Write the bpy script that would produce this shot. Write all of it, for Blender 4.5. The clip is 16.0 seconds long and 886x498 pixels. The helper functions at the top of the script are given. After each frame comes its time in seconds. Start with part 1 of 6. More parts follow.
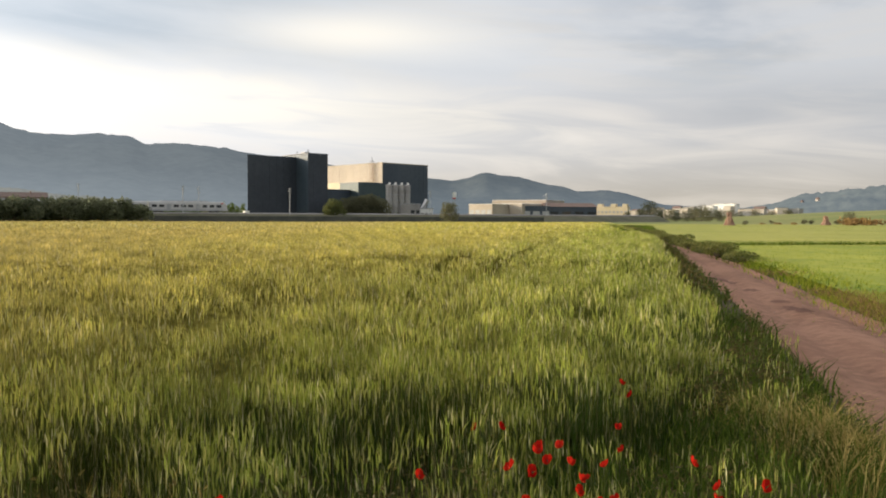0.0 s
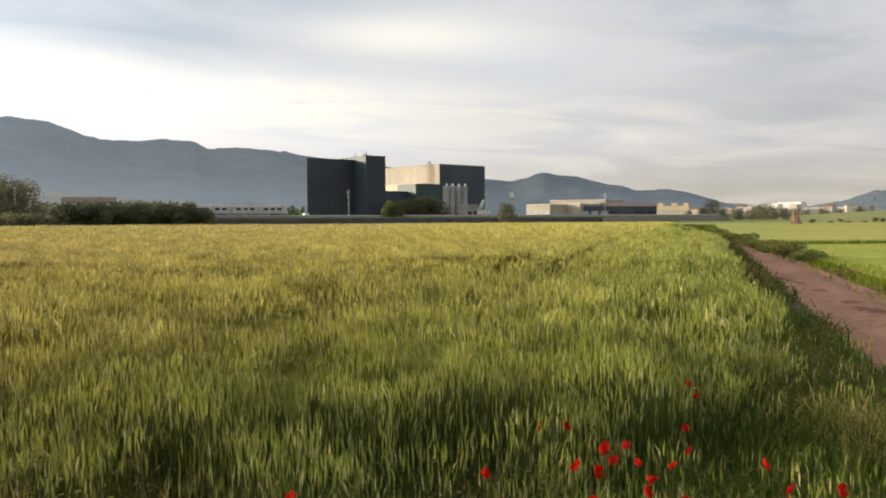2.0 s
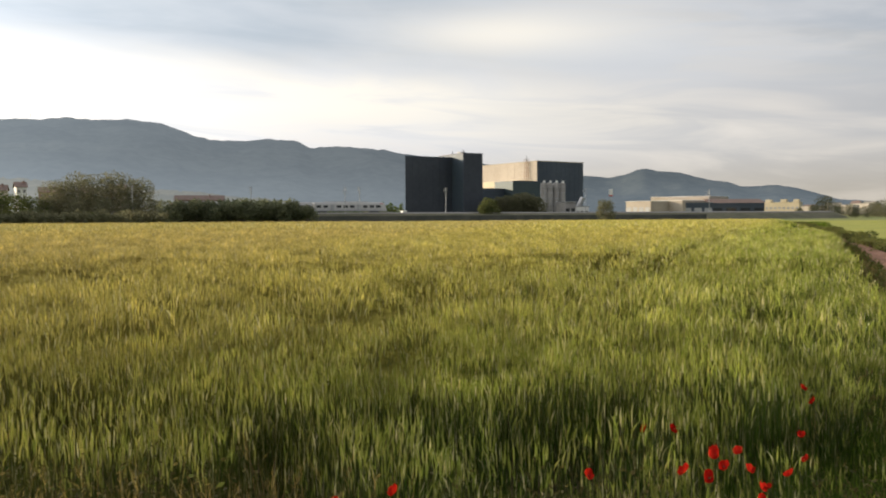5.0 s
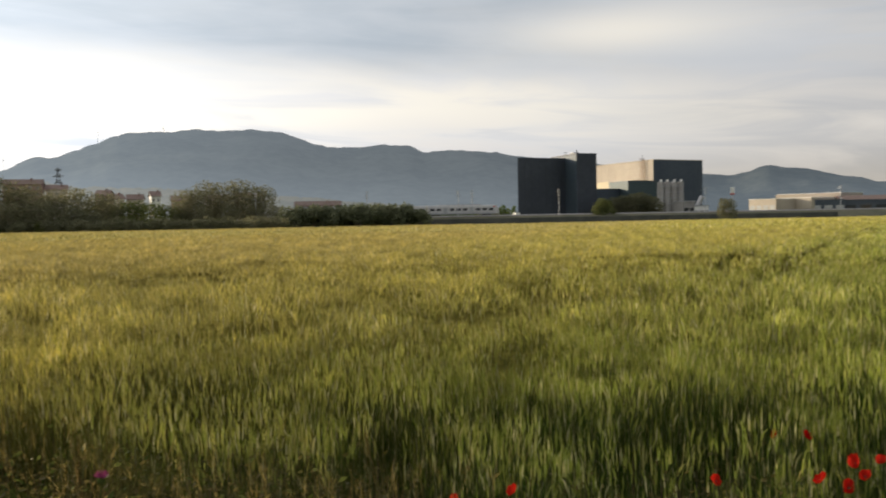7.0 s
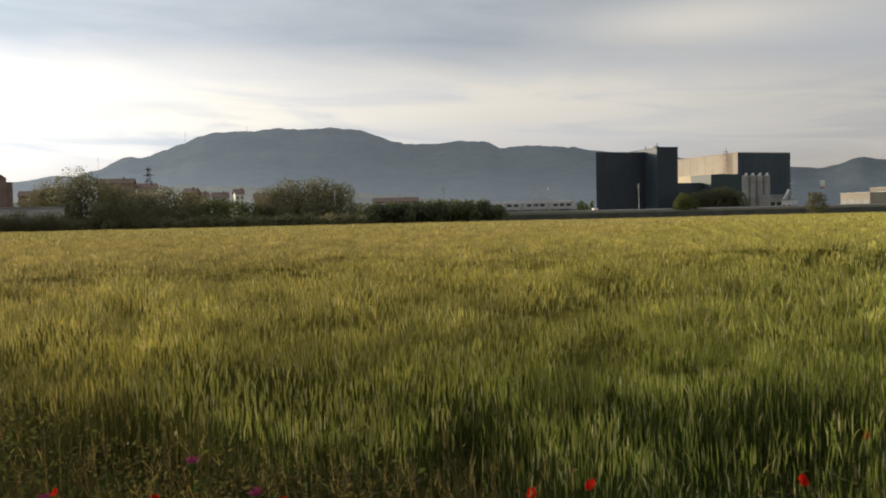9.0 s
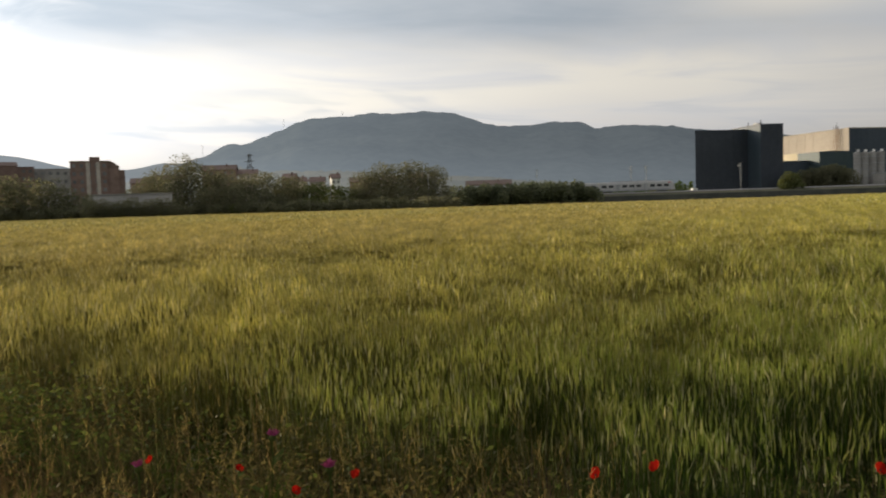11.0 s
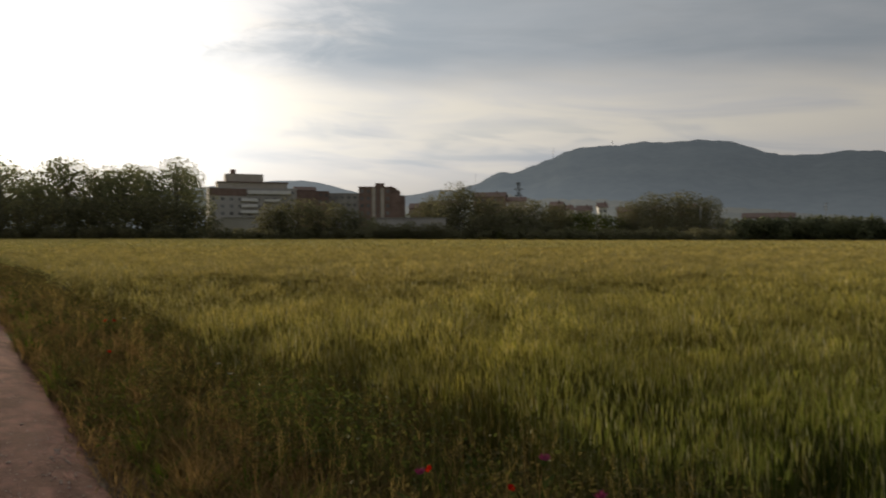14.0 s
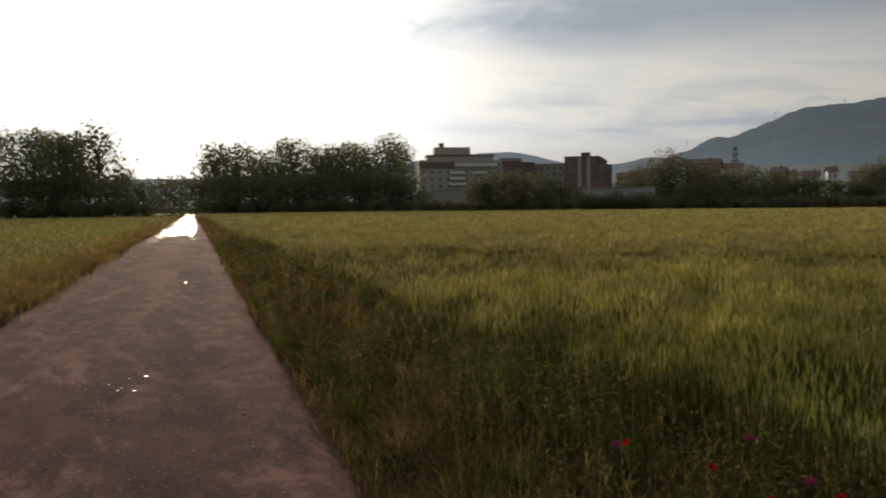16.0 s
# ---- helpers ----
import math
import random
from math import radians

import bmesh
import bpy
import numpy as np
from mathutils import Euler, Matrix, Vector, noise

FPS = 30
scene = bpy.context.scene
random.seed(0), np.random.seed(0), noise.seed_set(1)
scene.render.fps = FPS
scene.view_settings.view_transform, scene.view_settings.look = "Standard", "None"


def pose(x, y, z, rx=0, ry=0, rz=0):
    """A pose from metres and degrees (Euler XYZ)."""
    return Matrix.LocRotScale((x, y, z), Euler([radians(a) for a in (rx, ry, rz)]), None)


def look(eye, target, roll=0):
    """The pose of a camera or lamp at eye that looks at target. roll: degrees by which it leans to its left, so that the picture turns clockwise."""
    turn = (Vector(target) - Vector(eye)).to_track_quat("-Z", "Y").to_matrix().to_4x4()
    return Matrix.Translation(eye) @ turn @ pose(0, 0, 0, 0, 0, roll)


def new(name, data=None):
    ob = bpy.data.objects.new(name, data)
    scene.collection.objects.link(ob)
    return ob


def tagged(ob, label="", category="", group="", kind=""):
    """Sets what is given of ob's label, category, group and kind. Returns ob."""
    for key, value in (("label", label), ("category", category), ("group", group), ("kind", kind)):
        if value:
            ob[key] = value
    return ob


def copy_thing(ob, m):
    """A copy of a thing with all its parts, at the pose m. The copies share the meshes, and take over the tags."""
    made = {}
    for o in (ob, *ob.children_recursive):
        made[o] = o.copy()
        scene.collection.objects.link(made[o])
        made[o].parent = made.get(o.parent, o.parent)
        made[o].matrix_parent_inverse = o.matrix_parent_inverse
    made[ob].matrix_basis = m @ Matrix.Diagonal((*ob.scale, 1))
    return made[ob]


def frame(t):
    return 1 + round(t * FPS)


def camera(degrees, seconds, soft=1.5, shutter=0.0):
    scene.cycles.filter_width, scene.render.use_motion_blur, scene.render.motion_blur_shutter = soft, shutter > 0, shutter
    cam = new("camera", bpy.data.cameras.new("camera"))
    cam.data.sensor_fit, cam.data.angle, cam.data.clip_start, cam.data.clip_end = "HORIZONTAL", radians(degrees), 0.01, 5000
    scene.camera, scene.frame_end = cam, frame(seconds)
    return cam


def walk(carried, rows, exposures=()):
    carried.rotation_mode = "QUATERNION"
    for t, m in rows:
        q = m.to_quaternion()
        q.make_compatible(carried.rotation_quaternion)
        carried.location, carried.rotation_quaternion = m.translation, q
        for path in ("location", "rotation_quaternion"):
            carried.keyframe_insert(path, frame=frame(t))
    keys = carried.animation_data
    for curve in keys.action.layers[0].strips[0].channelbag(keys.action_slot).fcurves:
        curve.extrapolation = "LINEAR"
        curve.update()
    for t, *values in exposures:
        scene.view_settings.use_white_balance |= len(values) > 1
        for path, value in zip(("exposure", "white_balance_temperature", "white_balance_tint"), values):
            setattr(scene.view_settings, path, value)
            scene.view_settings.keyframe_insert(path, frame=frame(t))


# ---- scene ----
# ---- camera ----
cam = camera(57.68, 16.0, soft=1.9, shutter=0.5)
PATH = [
    (0, pose(0.003, 0.023, 1.717, 87.75, -0.24, 0.00)),
    (0.5, pose(0.001, 0.019, 1.714, 87.68, -0.92, 0.22)),
    (1, pose(-0.015, 0.019, 1.714, 87.68, -0.37, 1.40)),
    (1.5, pose(-0.022, 0.013, 1.717, 87.56, -0.04, 2.54)),
    (2, pose(-0.028, 0.001, 1.715, 87.82, 0.24, 4.07)),
    (2.5, pose(-0.028, -0.006, 1.717, 87.67, 0.43, 4.92)),
    (3, pose(-0.037, -0.004, 1.716, 87.34, 0.03, 6.20)),
    (3.5, pose(-0.042, -0.001, 1.714, 87.15, -0.02, 6.87)),
    (6, pose(-0.063, 0.038, 1.697, 87.98, 0.14, 13.88)),
    (6.5, pose(-0.067, 0.037, 1.692, 87.95, 0.20, 15.39)),
    (7, pose(-0.071, 0.033, 1.689, 87.92, 1.09, 18.97)),
    (7.5, pose(-0.062, 0.028, 1.689, 87.58, 1.16, 21.57)),
    (8, pose(-0.064, 0.022, 1.688, 87.84, 0.99, 22.61)),
    (8.5, pose(-0.065, 0.016, 1.687, 88.10, 1.07, 23.60)),
    (9, pose(-0.067, 0.009, 1.684, 87.75, 1.33, 24.43)),
    (11.5, pose(0.075, 0.002, 1.683, 86.80, 1.62, 34.23)),
    (12, pose(0.058, -0.033, 1.686, 87.59, 0.88, 37.96)),
    (12.5, pose(0.047, -0.058, 1.687, 88.40, 0.01, 40.66)),
    (13, pose(0.036, -0.079, 1.682, 88.40, 0.37, 43.34)),
    (13.5, pose(0.029, -0.105, 1.682, 88.01, 0.30, 46.15)),
    (14, pose(0.042, -0.084, 1.695, 89.02, 0.01, 49.79)),
    (14.5, pose(0.048, -0.074, 1.699, 88.84, -0.07, 54.27)),
    (15, pose(0.060, -0.066, 1.701, 87.38, -0.48, 57.26)),
    (15.5, pose(0.076, -0.064, 1.704, 87.03, 0.00, 60.29)),
    (16, pose(0.098, -0.061, 1.703, 87.03, 0.73, 64.35)),
]
EXPOSURES = [(0.0, 0.10, 6580, 10), (3.5, 0.03, 6580, 10), (7.0, -0.20, 6580, 10), (9.0, -0.52, 6580, 10), (11.5, -0.56, 6600, 10), (12.5, -0.70, 6750, 10), (13.0, -0.82, 6800, 10), (13.5, -1.10, 6800, 10), (14.0, -1.27, 6750, 10), (15.0, -1.38, 6650, 10), (16.0, -1.40, 6500, 9)]
walk(cam, PATH, EXPOSURES)

# ---- world, sun ----
SUN_AZ, SUN_EL = 82.0, 8.8          # degrees: azimuth counted to the left of +y


def way(az, el=0.0):
    a, e = radians(az), radians(el)
    return Vector((-math.sin(a) * math.cos(e), math.cos(a) * math.cos(e), math.sin(e)))


def polar(az, d, z=0.0):
    w = way(az)
    return Vector((w.x * d, w.y * d, z))


class Nodes:
    """Short hand for building a node tree."""

    def __init__(self, tree):
        self.tree = tree
        tree.nodes.clear()

    def add(self, kind, **values):
        node = self.tree.nodes.new(kind)
        for key, value in values.items():
            self.put(node.inputs[int(key[1:])] if key[0] == "i" and key[1:].isdigit() else node.inputs[key], value)
        return node

    def put(self, socket, value):
        if isinstance(value, bpy.types.NodeSocket):
            self.tree.links.new(value, socket)
        else:
            socket.default_value = value

    def math(self, op, a, b=0.0, c=0.0):
        node = self.add("ShaderNodeMath", i0=a, i1=b, i2=c)
        node.operation = op
        return node.outputs[0]

    def mix(self, f, a, b, blend="MIX"):
        node = self.tree.nodes.new("ShaderNodeMix")
        node.data_type, node.blend_type = "RGBA", blend
        for k, v in ((0, f), (6, a), (7, b)):
            self.put(node.inputs[k], v)
        return node.outputs[2]

    def step(self, v, lo, hi):
        node = self.tree.nodes.new("ShaderNodeMapRange")
        node.interpolation_type = "SMOOTHSTEP"
        for k, x in ((0, v), (1, lo), (2, hi)):
            self.put(node.inputs[k], x)
        return node.outputs[0]

    def noise(self, vector, scale, detail=4.0, rough=0.55, warp=0.0):
        node = self.add("ShaderNodeTexNoise", Scale=scale, Detail=detail, Roughness=rough, Distortion=warp)
        if vector is not None:
            self.tree.links.new(vector, node.inputs["Vector"])
        return node.outputs[0]

    def join(self, x, y, z):
        return self.add("ShaderNodeCombineXYZ", X=x, Y=y, Z=z).outputs[0]


def rgb(r, g, b):
    return (r, g, b, 1.0)


world = bpy.data.worlds.new("sky")
scene.world = world
world.use_nodes = True
n = Nodes(world.node_tree)
coord = n.add("ShaderNodeTexCoord").outputs["Generated"]
parts_of = n.add("ShaderNodeSeparateXYZ", i0=coord)
sx, sy, sz = parts_of.outputs
el = n.math("MULTIPLY", n.math("ARCSINE", sz), 57.2958)
az = n.math("MULTIPLY", n.math("ARCTAN2", n.math("MULTIPLY", sx, -1.0), sy), 57.2958)
sun_way = way(SUN_AZ, SUN_EL)
toward = n.add("ShaderNodeVectorMath", i0=coord, i1=sun_way)
toward.operation = "DOT_PRODUCT"
toward = n.math("MAXIMUM", toward.outputs["Value"], 0.0)
nishita = n.tree.nodes.new("ShaderNodeTexSky")
nishita.sky_type, nishita.sun_disc = "NISHITA", False
nishita.sun_elevation, nishita.sun_rotation = radians(SUN_EL), radians(-SUN_AZ)
nishita.dust_density, nishita.ozone_density = 2.0, 1.5
clear = n.mix(1.0, nishita.outputs[0], rgb(0.15, 0.165, 0.20), "MULTIPLY")
# cloud sheets, seen flat towards the horizon
flat = n.math("ADD", n.math("MAXIMUM", sz, 0.0), 0.10)
plane = n.join(n.math("DIVIDE", sx, flat), n.math("DIVIDE", sy, flat), 0.0)
streak = n.noise(plane, 0.8, 6.0, 0.55, 0.4)
fine = n.noise(plane, 2.6, 5.0, 0.6, 0.6)
angle = n.join(n.math("MULTIPLY", az, 0.022), n.math("MULTIPLY", n.math("SUBTRACT", el, n.math("MULTIPLY", az, 0.05)), 0.15), 0.0)
soft = n.noise(angle, 1.5, 3.0, 0.5, 0.6)
wisp = n.noise(angle, 3.4, 4.0, 0.55, 0.8)


def bell(value, centre, width):
    q = n.math("DIVIDE", n.math("SUBTRACT", value, centre), width)
    return n.math("EXPONENT", n.math("MULTIPLY", n.math("MULTIPLY", q, q), -1.0))


# a bright band slanting down to the east, a grey sheet above it
middle = n.math("MINIMUM", n.math("ADD", n.math("MULTIPLY", az, 0.115), 6.6), 8.4)
middle = n.math("ADD", middle, n.math("MULTIPLY", n.math("SUBTRACT", soft, 0.5), 4.0))
band = n.math("MULTIPLY", bell(el, middle, 2.2), n.math("MULTIPLY", n.step(wisp, 0.15, 0.60), n.math("ADD", 0.25, n.math("MULTIPLY", n.step(az, -14.0, 14.0), 0.75))))
above = n.step(el, n.math("ADD", middle, 0.7), n.math("ADD", middle, 4.4))
sheet = n.math("MULTIPLY", n.math("ADD", n.math("MULTIPLY", n.step(az, -10.0, 20.0), 0.68), 0.28), n.step(n.math("ADD", n.math("ADD", az, n.math("MULTIPLY", n.math("SUBTRACT", fine, 0.5), 26.0)), n.math("MULTIPLY", n.math("ABSOLUTE", n.math("SUBTRACT", el, 12.5)), 1.6)), 69.0, 57.0))
patch = n.math("MULTIPLY", bell(az, 6.0, 9.0), bell(el, 12.6, 1.7))
dark = n.math("MULTIPLY", n.math("MULTIPLY", above, sheet), n.math("SUBTRACT", 1.0, n.math("MULTIPLY", patch, 0.95)))
dark = n.math("MULTIPLY", dark, n.math("ADD", 0.62, n.math("MULTIPLY", n.step(n.math("ADD", streak, n.math("MULTIPLY", wisp, 0.5)), 0.5, 0.95), 0.38)))
low = n.step(el, 6.0, 0.5)
veil = n.mix(low, rgb(0.95, 0.965, 1.00), rgb(0.82, 0.76, 0.66))
veil = n.mix(n.math("MULTIPLY", n.step(wisp, 0.40, 0.70), 0.42), veil, rgb(1.12, 1.03, 0.92))
greys = n.math("MULTIPLY", n.step(wisp, 0.52, 0.36), n.math("MULTIPLY", n.step(el, 3.0, 5.0), n.step(el, 9.5, 6.5)))
veil = n.mix(n.math("MULTIPLY", greys, n.math("ADD", 0.08, n.math("MULTIPLY", n.step(az, 0.0, 25.0), 0.30))), veil, rgb(0.66, 0.71, 0.79))
cloud = n.mix(n.math("MINIMUM", n.math("ADD", band, n.math("MULTIPLY", patch, 0.8)), 1.0), veil, rgb(1.20, 1.15, 1.04))
cloud = n.mix(dark, cloud, rgb(0.515, 0.60, 0.69))
streaks = n.noise(angle, 7.0, 3.0, 0.5, 0.5)
low_west = n.math("MULTIPLY", n.math("MULTIPLY", n.step(az, 26.0, 38.0), n.step(az, 70.0, 56.0)), bell(el, 6.0, 2.0))
cloud = n.mix(n.math("MULTIPLY", n.math("MULTIPLY", low_west, n.step(streaks, 0.56, 0.36)), 0.40), cloud, rgb(0.56, 0.66, 0.76))
cloud = n.mix(n.math("MULTIPLY", n.math("MULTIPLY", low_west, n.step(streaks, 0.52, 0.70)), 0.55), cloud, rgb(1.25, 1.19, 1.06))
blue = n.math("MULTIPLY", n.step(streak, 0.56, 0.38), n.math("MULTIPLY", n.step(az, 10.0, -30.0), n.step(el, 7.0, 12.0)))
sky = n.mix(n.math("SUBTRACT", 1.0, n.math("MULTIPLY", blue, 0.45)), clear, cloud)
# the whole sheet is brighter towards the sun, most of all round it
east_low = n.math("MULTIPLY", n.math("MULTIPLY", n.step(el, 11.0, 6.5), n.step(az, 14.0, -4.0)), n.math("SUBTRACT", 1.0, n.math("MULTIPLY", n.step(wisp, 0.36, 0.80), 0.7)))
gain = n.math("ADD", n.math("SUBTRACT", n.math("SUBTRACT", 0.82, n.math("MULTIPLY", east_low, 0.15)), n.math("MULTIPLY", n.step(az, 4.0, -24.0), 0.11)), n.math("MULTIPLY", n.math("POWER", toward, 3.5), 1.25))
sky = n.mix(1.0, sky, n.join(gain, gain, gain), "MULTIPLY")
glow = n.math("MULTIPLY", n.math("POWER", toward, 30.0), n.math("SUBTRACT", 1.6, n.math("MULTIPLY", dark, 1.4)))
core = n.math("MULTIPLY", n.math("POWER", toward, 260.0), 10.0)
lit = n.add("ShaderNodeVectorMath", i0=rgb(1.0, 0.95, 0.86)[:3])
lit.operation = "SCALE"
n.put(lit.inputs["Scale"], n.math("ADD", n.math("MULTIPLY", glow, 2.2), core))
sky = n.mix(1.0, sky, lit.outputs[0], "ADD")
sky = n.mix(n.step(el, 0.0, -6.0), sky, rgb(0.16, 0.16, 0.10))
back = n.add("ShaderNodeBackground", Color=sky, Strength=1.0)
out = n.add("ShaderNodeOutputWorld")
n.tree.links.new(back.outputs[0], out.inputs[0])

sun = new("sun", bpy.data.lights.new("sun", "SUN"))
sun.data.energy, sun.data.angle, sun.data.color = 5.0, radians(0.6), (1.0, 0.80, 0.54)
sun.matrix_world = look(sun_way * 500, (0, 0, 0))

# ---- materials ----
def material(name, build):
    m = bpy.data.materials.new(name)
    m.use_nodes = True
    t = Nodes(m.node_tree)
    shader, bump = build(t)
    o = t.add("ShaderNodeOutputMaterial")
    t.tree.links.new(shader, o.inputs[0])
    return m


def where(t):
    return t.add("ShaderNodeNewGeometry").outputs["Position"]


def solid(name, a, b, rough=0.7, scale=1.0, metal=0.0, bump=0.1, fine=14.0, random_by=0.0, shine=0.3):
    """Two tones mixed by noise at two scales, with fine relief; random_by varies it from object to object."""
    def build(t):
        pos = where(t)
        f = t.math("ADD", t.math("MULTIPLY", t.noise(pos, scale, 5.0), 0.6), t.math("MULTIPLY", t.noise(pos, scale * fine, 3.0), 0.4))
        c = t.mix(t.step(f, 0.33, 0.67), rgb(*a), rgb(*b))
        if random_by:
            k = t.math("ADD", 1.0 - random_by / 2, t.math("MULTIPLY", t.add("ShaderNodeObjectInfo").outputs["Random"], random_by))
            c = t.mix(1.0, c, t.join(k, k, k), "MULTIPLY")
        bsdf = t.add("ShaderNodeBsdfPrincipled", Roughness=rough, Metallic=metal)
        t.put(bsdf.inputs["Base Color"], c)
        bsdf.inputs["Specular IOR Level"].default_value = shine
        if bump:
            bm_node = t.add("ShaderNodeBump", Strength=bump, Distance=0.05)
            t.put(bm_node.inputs["Height"], t.noise(pos, scale * fine, 4.0))
            t.put(bsdf.inputs["Normal"], bm_node.outputs[0])
        return bsdf.outputs[0], None
    return material(name, build)


def leafy(name, tones, through_part=0.35, gloss=0.5, patch=0.25, dry=None, shine=0.02, glow=1.0, cool=1.0):
    """Thin leaf matter: reflects and lets light through; tones vary blade by blade and in patches."""
    def build(t):
        geo = t.add("ShaderNodeNewGeometry")
        pos, isl = geo.outputs["Position"], geo.outputs["Random Per Island"]
        big = t.noise(pos, patch, 4.0, 0.6)
        f = t.math("ADD", t.math("MULTIPLY", isl, 0.65), t.math("MULTIPLY", t.step(big, 0.3, 0.7), 0.45))
        c = t.mix(t.step(f, 0.1, 0.95), rgb(*tones[0]), rgb(*tones[1]))
        if dry:
            c = t.mix(t.step(isl, dry[1], 1.0), c, rgb(*dry[0]))
        d = t.add("ShaderNodeBsdfDiffuse", Roughness=0.6)
        tr = t.add("ShaderNodeBsdfTranslucent")
        gl = t.add("ShaderNodeBsdfGlossy", Roughness=gloss)
        t.put(d.inputs["Color"], c)
        t.put(tr.inputs["Color"], t.mix(1.0, c, rgb(1.12 * glow, 1.08 * glow, 0.8 * glow * cool), "MULTIPLY"))
        gl.inputs["Color"].default_value = rgb(0.9, 0.9, 0.8)
        m1 = t.add("ShaderNodeMixShader", i0=through_part, i1=d.outputs[0], i2=tr.outputs[0])
        fr = t.add("ShaderNodeFresnel", IOR=1.35)
        m2 = t.add("ShaderNodeMixShader", i0=t.math("MULTIPLY", fr.outputs[0], shine), i1=m1.outputs[0], i2=gl.outputs[0])
        return m2.outputs[0], None
    return material(name, build)


def crop(name, green, yellow, through_part, straw=0.0, lush_shade=0.75):
    """Ripening corn: greener beside the road on the field's east side, yellower away from it, in drifts."""
    def build(t):
        geo = t.add("ShaderNodeNewGeometry")
        pos, isl = geo.outputs["Position"], geo.outputs["Random Per Island"]
        xyz = t.add("ShaderNodeSeparateXYZ", i0=pos)
        east = t.math("SUBTRACT", xyz.outputs[0], t.math("MULTIPLY", xyz.outputs[1], 0.22))
        drift = t.math("ADD", t.math("MULTIPLY", t.noise(pos, 0.16, 4.0, 0.6), 0.7), t.math("MULTIPLY", t.noise(pos, 0.9, 3.0), 0.4))
        inner = t.math("ADD", xyz.outputs[1], t.math("MULTIPLY", xyz.outputs[0], 0.147))
        f = t.math("ADD", t.math("SUBTRACT", t.step(east, 2.0, -8.0), t.math("MULTIPLY", t.math("MULTIPLY", t.step(inner, 8.0, 2.0), t.math("ADD", 0.4, t.math("MULTIPLY", t.step(xyz.outputs[0], -4.0, -0.5), 0.6))), 0.18)), t.math("MULTIPLY", t.math("SUBTRACT", drift, 0.55), 1.5))
        f = t.math("ADD", t.math("MULTIPLY", f, 0.75), t.math("MULTIPLY", t.math("SUBTRACT", isl, 0.35), 0.6))
        c = t.mix(t.step(f, -0.1, 1.05), rgb(*green), rgb(*yellow))
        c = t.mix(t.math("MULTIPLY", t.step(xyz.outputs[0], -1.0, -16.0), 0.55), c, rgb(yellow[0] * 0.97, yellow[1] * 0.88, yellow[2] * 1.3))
        # lush green field front, darkened as well: shade of its deep gaps painted in
        lush = t.math("MULTIPLY", t.math("MULTIPLY", t.step(inner, 6.5, 3.2), t.math("ADD", 0.12, t.math("MULTIPLY", t.step(xyz.outputs[0], -2.5, -0.6), 0.88))), t.step(t.noise(pos, 0.8, 3.0), 0.25, 0.6))
        c = t.mix(t.math("MULTIPLY", lush, lush_shade), c, rgb(green[0] * 0.62, green[1] * 0.66, green[2] * 0.7))
        if straw:
            c = t.mix(t.math("MULTIPLY", t.step(isl, 0.72, 0.95), straw), c, rgb(0.70, 0.60, 0.26))
            # the palest tenth are sunlit glints, painted into the colour
            c = t.mix(t.math("MULTIPLY", t.step(isl, 0.90, 0.93), straw), c, rgb(0.80, 0.74, 0.46))
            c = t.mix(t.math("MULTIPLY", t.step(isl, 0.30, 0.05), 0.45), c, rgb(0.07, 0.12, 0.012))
        # tufts toned darker and lighter: shade of the gaps between them as colour
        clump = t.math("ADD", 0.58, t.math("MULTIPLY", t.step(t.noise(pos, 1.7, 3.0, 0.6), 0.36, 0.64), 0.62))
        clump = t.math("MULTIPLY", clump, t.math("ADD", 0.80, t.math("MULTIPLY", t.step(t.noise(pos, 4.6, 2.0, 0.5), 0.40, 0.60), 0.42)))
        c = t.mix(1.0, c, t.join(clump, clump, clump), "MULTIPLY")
        d = t.add("ShaderNodeBsdfDiffuse", Roughness=0.6)
        tr = t.add("ShaderNodeBsdfTranslucent")
        t.put(d.inputs["Color"], c)
        t.put(tr.inputs["Color"], t.mix(0.5, c, t.mix(1.0, c, rgb(0.95, 0.95, 0.85), "MULTIPLY")))
        gl = t.add("ShaderNodeBsdfGlossy", Roughness=0.45)
        m1 = t.add("ShaderNodeMixShader", i0=through_part, i1=d.outputs[0], i2=tr.outputs[0])
        fr = t.add("ShaderNodeFresnel", IOR=1.35)
        if through_part == 0.0:
            rough_top = t.add("ShaderNodeBump", Strength=1.0, Distance=0.25)
            t.put(rough_top.inputs["Height"], t.noise(pos, 6.0, 5.0, 0.7))
            t.put(d.inputs["Normal"], rough_top.outputs[0])
        m2 = t.add("ShaderNodeMixShader", i0=t.math("MULTIPLY", fr.outputs[0], 0.0 if through_part == 0.0 else 0.10), i1=m1.outputs[0], i2=gl.outputs[0])
        return m2.outputs[0], None
    return material(name, build)


